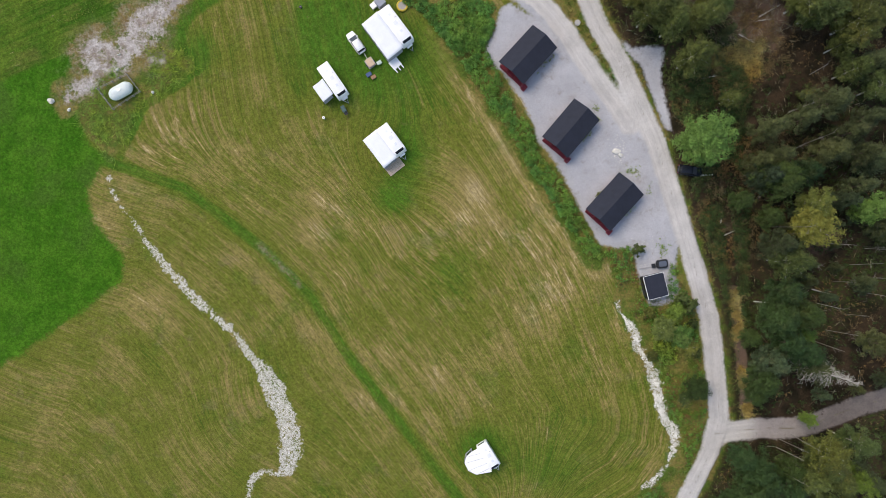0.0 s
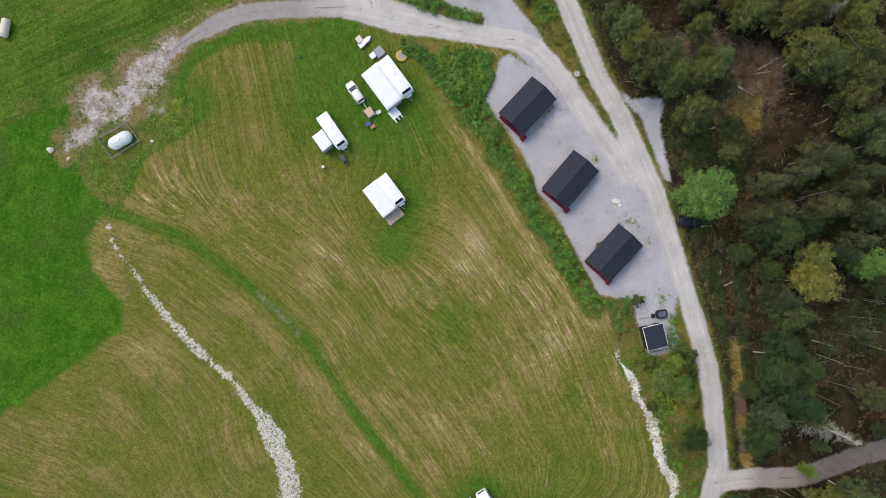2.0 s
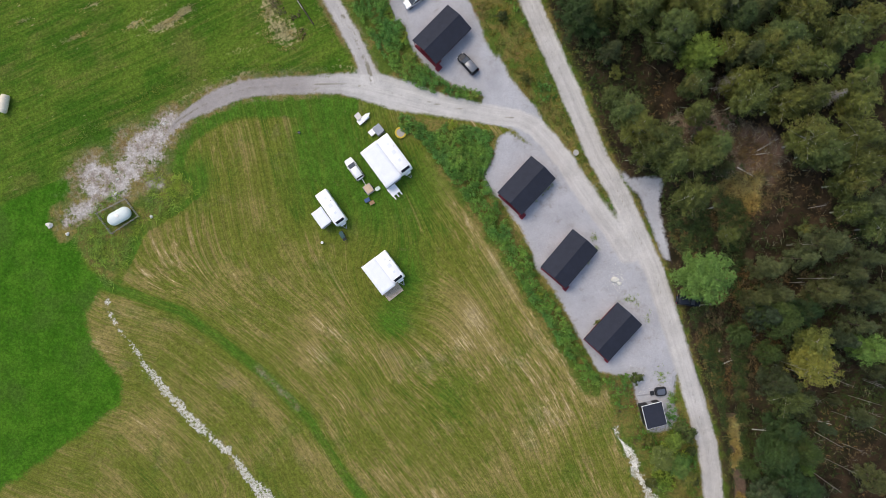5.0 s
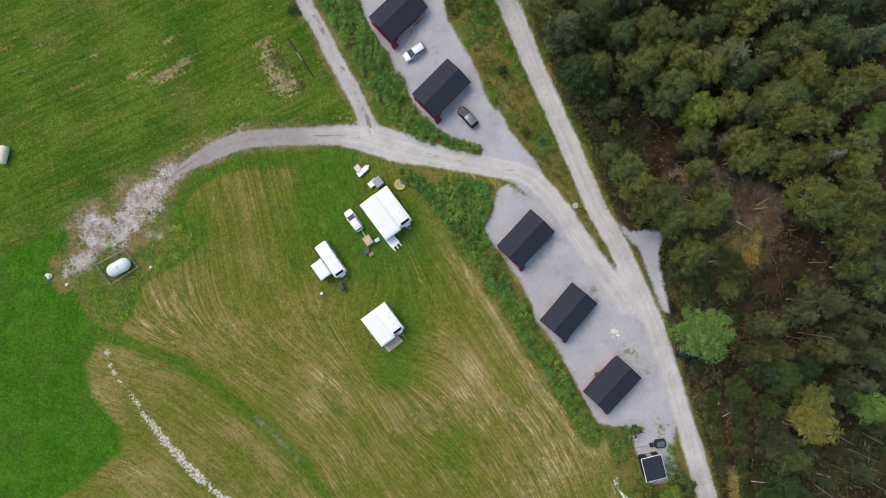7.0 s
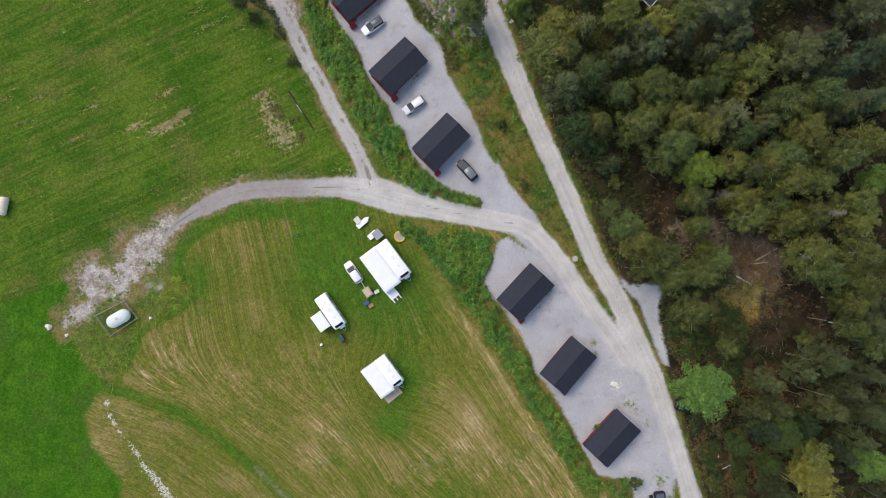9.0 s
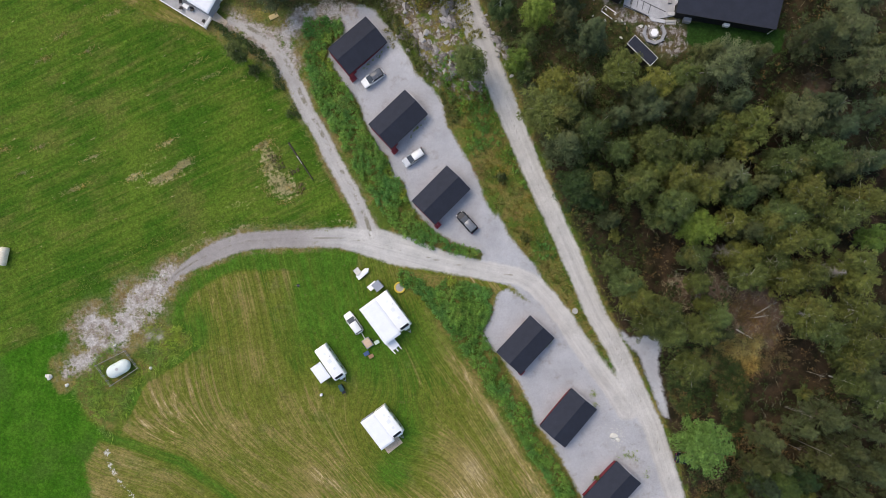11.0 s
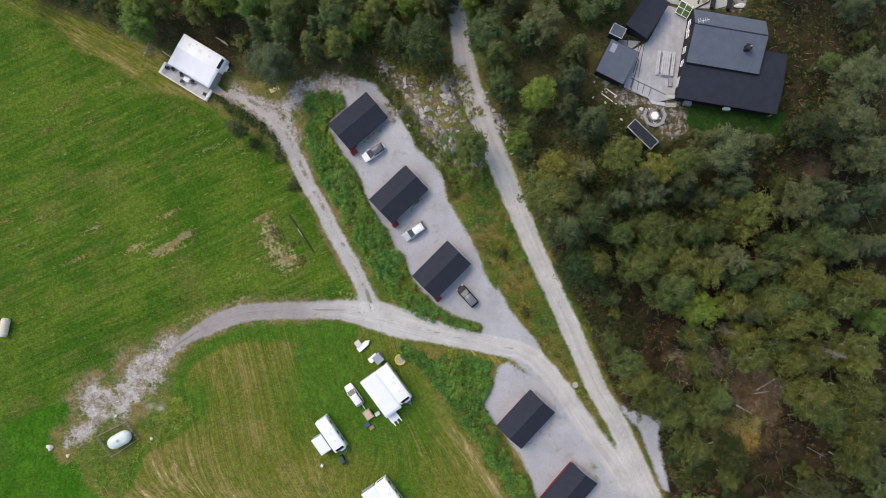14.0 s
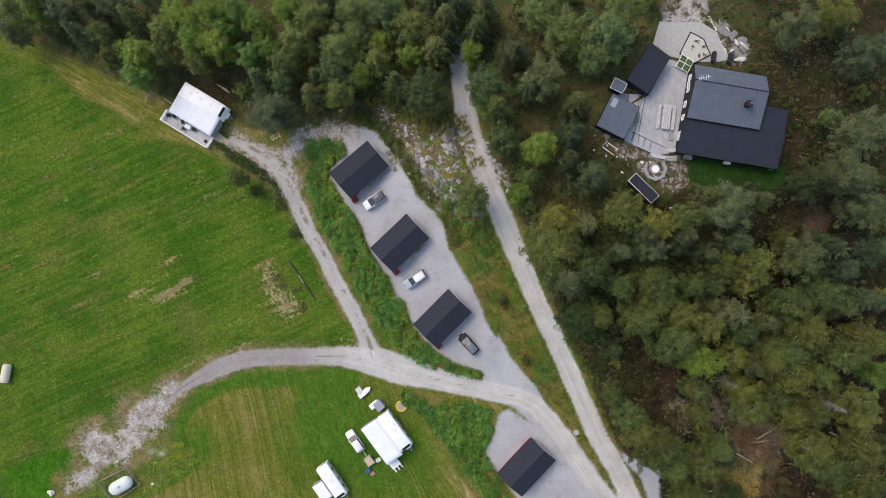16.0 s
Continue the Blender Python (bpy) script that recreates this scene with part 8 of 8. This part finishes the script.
for x, y, h in STEMS:
    stem(x, y, h, x * 37)
dead = bare_tree(20.0, 4, wood=BARK_DEAD)
dead.matrix_basis = pose(66.0, -21.4, land_z(66.0, -21.4) - 0.1, 0, 0, 20)
for x, y, h in ((65.5, 49.6, 10.0), (49.5, 52.8, 9.5)):
    dt = bare_tree(h, int(h * 7))
    dt.matrix_basis = pose(x, y, land_z(x, y) - 0.1, 0, 0, x)
lb = thing("dead_tree", "long bare birch stem leaning into the trees", "dead tree", "", at_ground(38.52499999999999, 82.975), 0)
part("trunk", bar((0, 0, 0.2), (7.0, -1.7, 7.0), 0.16, 0.06, 8), BARK_WHITE, lb)
pm = scatter(lambda x, y: (np.exp(-((x - 62.8) ** 2 / 1.5 + (y - 81.1) ** 2 / 5)) + np.exp(-((x - 66.5) ** 2 / 2 + (y - 80.5) ** 2 / 4)) > 0.35) & (wobble(x, y, 0.9) > -0.1), 50, 72, 70, 92, 5000, 63)
tufts("dead_grass", pm, 0.25, 7, DEAD_TWIGS, "pale grey lichen and dead grass in a clearing", 63, 0.9)
for x, y, l, t in ((57.5, 41.2, 3.2, 8), (59.0, 43.0, 5.0, 30), (55.0, 38.0, 3.4, -30), (49.0, 31.5, 3.0, 10), (52.0, 6.0, 2.4, 80), (53.5, 3.0, 2.2, 25), (60.0, -10.0, 3.0, -5), (70.5, -8.0, 4.0, -15), (33.5, 79.5, 3.0, -5)):
    lg = thing("fallen_log", "bleached fallen birch log on the forest floor", "log", "fallen logs", at_ground(x, y, 0.12), t)
    part("stem", bar((-l / 2, 0, 0), (l / 2, 0, 0.1), 0.13, 0.08, 8), BARK_WHITE, lg)
    part("branch", bar((l * 0.1, 0, 0.05), (l * 0.35, 0.5, 0.3), 0.04, 0.015, 5), BARK_WHITE, lg)
ch = thing("fallen_log", "dark rotting trunk lying in the green field", "log", "fallen logs", at_ground(-26.6, 70.0, 0.15), -58)
part("stem", bar((-4.2, 0, 0), (4.2, 0.2, 0.05), 0.2, 0.12, 9), plain("charred_wood", (0.05, 0.045, 0.03), 0.9, 0, 0.4, 2.0, 0.5), ch)
part("split", bar((-1.2, 0, 0.16), (0.6, 0.05, 0.16), 0.1, 0.08, 7), BARK_DEAD, ch, "pale bare split")
rb = scatter(lambda x, y: (inside(x, y, ROCKS) > -2.5) & (inside(x, y, ROCKS) < 1.2 + wobble(x, y, 1.0)) & (wobble(x, y, 1.9) > 0.2), -14, 14, 78, 104, 2600, 21)
thicket("rock_bank_scrub", rb, 0.15, 0.8, 0.45, 14, 0.16, LEAF_YELLOW, "yellow-green scrub between the rocks of the bank", 21, "scrub")
ln = scatter(lambda x, y: (inside(x, y, LOT_NORTH) < -0.2) & (inside(x, y, LOT_NORTH) > -2.4) & (inside(x, y, HEDGE_NORTH) < -0.5) & (y > 74) & (to_line(x, y, TRACK)[0] > 6) & (to_line(x, y, LOOP)[0] > 2), -22, 12, 72, 104, 5000, 45)
thicket("verge_weeds", ln[wobble(ln[:, 0], ln[:, 1], 1.7) > -0.2], 0.3, 1.3, 0.5, 20, 0.16, LEAF_BROAD, "olive green weeds along the gravel edge", 45, "weeds")


def garden_place(x, y):
    """Rough ground of the yard, clear of buildings, deck and paving."""
    a = radians(9.6)
    u, v = (x - 46) * math.cos(a) - (y - 98) * math.sin(a), (x - 46) * math.sin(a) + (y - 98) * math.cos(a)
    free = (np.abs(u - 1.6) > 9.0) | (np.abs(v + 0.3) > 7.9)
    for cx, cy, r in ((33.6, 105.3, 4.0), (28.7, 97.6, 4.2), (32.9, 86.0, 2.9), (28.8, 102.6, 1.8), (35.5, 89.3, 4.0)):
        free &= np.hypot(x - cx, y - cy) > r
    for poly in (T0, T1, GARDEN_PATH, LAWN, GARDEN_ROCK, GARDEN_BANK):
        free &= inside(x, y, poly) < -0.5
    paved = [(36.3, 113.9), (43.2, 113.8), (45.9, 112.1), (48.2, 107.5), (42.0, 106.8), (38, 108), (35.2, 110.2)]
    return free & (inside(x, y, paved) < -0.6) & (inside(x, y, YARD) > -0.6)


gu = scatter(garden_place, 22, 62, 84, 122, 2600, 46)
thicket("undergrowth", gu[::2], 0.2, 1.0, 0.6, 24, 0.14, LEAF_DARK, "olive green undergrowth round the house", 46)
thicket("undergrowth", gu[1::3], 0.2, 0.8, 0.5, 14, 0.17, LEAF_RUST, "rusty bracken round the house", 47)
tk = scatter(lambda x, y: (to_line(x, y, TRACK)[2] > 0) & (to_line(x, y, TRACK)[0] > 1.7) & (to_line(x, y, TRACK)[0] < 3.6) & (y > 78) & (y < 96) & (wobble(x, y, 1.6) > -0.25), -44, -20, 76, 98, 3600, 67)
thicket("verge_weeds", tk, 0.3, 1.3, 0.45, 18, 0.15, LEAF_DARK, "dark green scrub along the track", 67, "weeds")
nu = scatter(lambda x, y: woods_place(x, y) & (y > 58) & (wobble(x, y, 4.3) > 0.0), -80, 80, 58, 130, 24000, 41)
west = nu[::2][nu[::2][:, 0] < 46]
thicket("undergrowth", west, 0.3, 2.0, 0.62, 24, 0.16, LEAF_LIGHT, "olive green undergrowth between the trees", 41)
thicket("undergrowth", nu[::3][nu[::3][:, 0] >= 46], 0.2, 0.9, 0.6, 24, 0.15, LEAF_DARK, "dark olive undergrowth in the thin wood", 48)
thicket("undergrowth", nu[1::8], 0.3, 1.2, 0.6, 14, 0.18, LEAF_RUST, "rusty bracken between the trees", 42)
rr = scatter(lambda x, y: (inside(x, y, ROCKS) > -3.5) & (inside(x, y, LOT_NORTH) < -0.4) & (inside(x, y, ROCKS) < 1.0) & (to_line(x, y, MAIN_ROAD)[0] > 2.7) & (wobble(x, y, 1.3) < -0.15), -16, 14, 76, 106, 2600, 43)
thicket("rock_bank_scrub", rr[::2], 0.15, 0.9, 0.45, 14, 0.16, LEAF_RUST, "rust-brown heather between the rocks of the bank", 43, "scrub")
thicket("rock_bank_scrub", rr[1::2], 0.3, 1.2, 0.5, 14, 0.16, LEAF_BROAD, "olive green scrub between the rocks of the bank", 44, "scrub")
ls = scatter(lambda x, y: (woods_place(x, y)) & (np.exp(-((x - 51) ** 2 / 30 + (y - 8) ** 2 / 260)) + np.exp(-((x - 48) ** 2 / 50 + (y - 29) ** 2 / 40)) + np.exp(-((x - 54) ** 2 / 14 + (y + 16) ** 2 / 200)) > 0.4) & (wobble(x, y, 2.1) > -0.4) & (np.abs(x - 56.4 + (y + 19) * 0.14) > 0.9), 40, 64, -34, 40, 9000, 31)
thicket("low_shrubs", ls[::2], 0.4, 1.6, 0.85, 34, 0.15, LEAF_DARK, "dark green low shrubs beside the road", 31, "shrubs")
thicket("low_shrubs", ls[1::4], 0.3, 1.2, 0.7, 26, 0.14, LEAF_BROAD, "green brambles in the forest clearing", 32, "shrubs")
thicket("low_shrubs", ls[3::8], 0.3, 0.9, 0.7, 24, 0.14, LEAF_RUST, "rust-brown bracken in the forest clearing", 33, "bracken")
rc = scatter(lambda x, y: woods_place(x, y) & (np.exp(-((x - 55) ** 2 / 70 + (y - 20) ** 2 / 500)) > 0.3) & (wobble(x, y, 2.7) > -0.15), 44, 68, -10, 50, 3600, 36)
thicket("bracken", rc, 0.2, 0.8, 0.7, 20, 0.15, LEAF_RUST, "rust-brown bracken and heather in the forest clearing", 36, "bracken")
hw = scatter(lambda x, y: (inside(x, y, VERGE_EAST) > 0.4) & (inside(x, y, LOT_SOUTH) < -0.3) & (wobble(x, y, 1.5) > -0.1) & (to_line(x, y, STREAM_EAST)[0] > 1.2) & (to_line(x, y, MAIN_ROAD)[0] > 2.6), 28, 54, -60, 2, 6500, 34)
thicket("bank_weeds", hw[::2], 0.3, 1.2, 0.6, 22, 0.15, LEAF_SHRUB, "green weeds on the bank round the hut", 34, "weeds")
thicket("bank_weeds", hw[1::4], 0.3, 0.9, 0.55, 14, 0.16, LEAF_RUST, "rust-brown dead weeds on the bank round the hut", 35, "weeds")
for x, y, r in ((32.6, 18.4, 0.9), (33.4, 17.6, 0.6)):
    heap = thing("gravel_heap", "small heap of white gravel on the lot", "gravel heap", "", at_ground(x, y))
    part("heap", shell([[(r * k * math.cos(a * 0.628) * (1 + 0.25 * math.sin(a * 2.1 + r * 9)), r * k * 0.7 * math.sin(a * 0.628) * (1 + 0.2 * math.cos(a * 1.7)), z) for a in range(10)] for k, z in ((1.0, -0.05), (0.7, 0.08), (0.3, 0.14), (0.05, 0.16))]), STONE_PALE, heap)
hp = np.random.default_rng(61).normal(size=(260, 2)) * np.array([0.75, 1.2]) + np.array([33.0, 18.1])
pebbles("gravel_crumbs", hp, np.random.default_rng(62).uniform(0.04, 0.13, 260), STONE_PALE, "scattered white gravel on the lot")
cw = np.concatenate([np.random.default_rng(70 + i).normal(size=(12, 2)) * np.array([1.6, 0.22]) @ np.array([[math.cos(radians(t)), math.sin(radians(t))], [-math.sin(radians(t)), math.cos(radians(t))]]) + np.array([x + 4.4 * math.cos(radians(t)) * 0.3 + 3.3 * math.sin(radians(t)), y + 4.4 * math.sin(radians(t)) * 0.3 - 3.3 * math.cos(radians(t))]) for i, (x, y, t) in enumerate(CABINS[:5])])
thicket("cabin_weeds", cw, 0.1, 0.4, 0.22, 12, 0.12, LEAF_GOLD, "small weeds growing along the cabin walls", 71, "weeds")
hm = np.random.default_rng(64).normal(size=(420, 2)) * np.array([1.7, 1.9]) + np.array([38.4, -1.2])
pebbles("gravel_crumbs", hm, np.random.default_rng(65).uniform(0.03, 0.1, 420), STONE_PALE, "white stone crumbs on the gravel by the hut")
he = scatter(lambda x, y: (np.exp(-((x - 43.4) ** 2 / 0.8 + (y + 6) ** 2 / 14)) + np.exp(-((x - 35.2) ** 2 / 1.2 + (y + 1.0) ** 2 / 3)) > 0.4), 33, 46, -12, 4, 900, 66)
thicket("bank_weeds", he, 0.4, 1.2, 0.45, 20, 0.15, LEAF_SHRUB, "fresh green weeds beside the hut", 66, "weeds")
lw = np.concatenate([np.random.default_rng(80 + k).normal(size=(n, 2)) * np.array([sx, sy]) + np.array([x, y]) for k, (x, y, sx, sy, n) in enumerate(((35.4, 14.7, 0.9, 0.4, 26), (36.6, 13.5, 0.3, 0.5, 5), (38.6, 11.6, 0.25, 0.8, 9), (28.6, 26.2, 0.3, 0.5, 14), (29.2, 24.2, 0.25, 0.3, 8), (41.5, 0.2, 0.5, 0.9, 30)))])
thicket("lot_weeds", lw, 0.05, 0.25, 0.4, 8, 0.12, LEAF_GOLD, "olive weeds on the gravel between cabin and road", 81, "weeds")
bw = scatter(lambda x, y: (((x + 43) / 6.5) ** 2 + ((y - 107) / 3.0) ** 2 < 1) & (wobble(x, y, 1.1) > -0.3), -52, -34, 102, 112, 1500, 91)
tufts("brushwood", bw, 0.3, 3, DARK_STALKS, "dark brown brushwood on bare soil behind the caravan", 91, 2.2)
gb2 = np.random.default_rng(92).normal(size=(60, 2)) * np.array([0.7, 0.9]) + np.array([-55.3, 105.3])
thicket("dead_bush", gb2, 0.4, 1.5, 0.45, 16, 0.09, DEAD_TWIGS, "lilac-grey leafless bush at the field edge", 92, "bush")
for x, y, l, t in ((-41.6, 106.6, 2.2, -28), (-40.9, 106.0, 1.6, -32), (-51.8, 103.9, 2.6, -34)):
    pk = thing("plank", "bleached plank lying behind the caravan", "plank", "loose planks", at_ground(x, y, 0.06), t)
    part("board", boxed(-l / 2, l / 2, -0.1, 0.1, 0, 0.07, bevel=0.01), DECK_PALE, pk)
pt = np.concatenate([np.random.default_rng(110 + k).normal(size=(26 + 9 * (k % 4), 2)) * np.array([1.3 + 0.3 * (k % 3), 0.3]) @ np.array([[0.91, 0.41], [-0.41, 0.91]]) + np.array(q) for k, q in enumerate(PALE_TUFTS)])
tufts("dead_tufts", pt, 0.2, 6, GRASS_DRY, "bleached grass tufts scattered over the green field", 111, 1.0)
wb = thing("plank", "long white board lying beside a dark car", "plank", "loose planks", at_ground(48.6, 13.7, 0.1), 3)
part("board", boxed(-1.5, 1.5, -0.12, 0.12, 0, 0.08, bevel=0.01), WHITE, wb)
mp = thing("marker_post", "leaning black marker post beside the road", "post", "", at_ground(50.3, -31.0), 30)
part("post", bar((0, 0, -0.2), (0.5, 0.2, 1.1), 0.06, sides=8), PLASTIC_DARK, mp)
part("reflector", bar((0.38, 0.15, 0.85), (0.43, 0.17, 0.98), 0.068, sides=8), WHITE, mp)
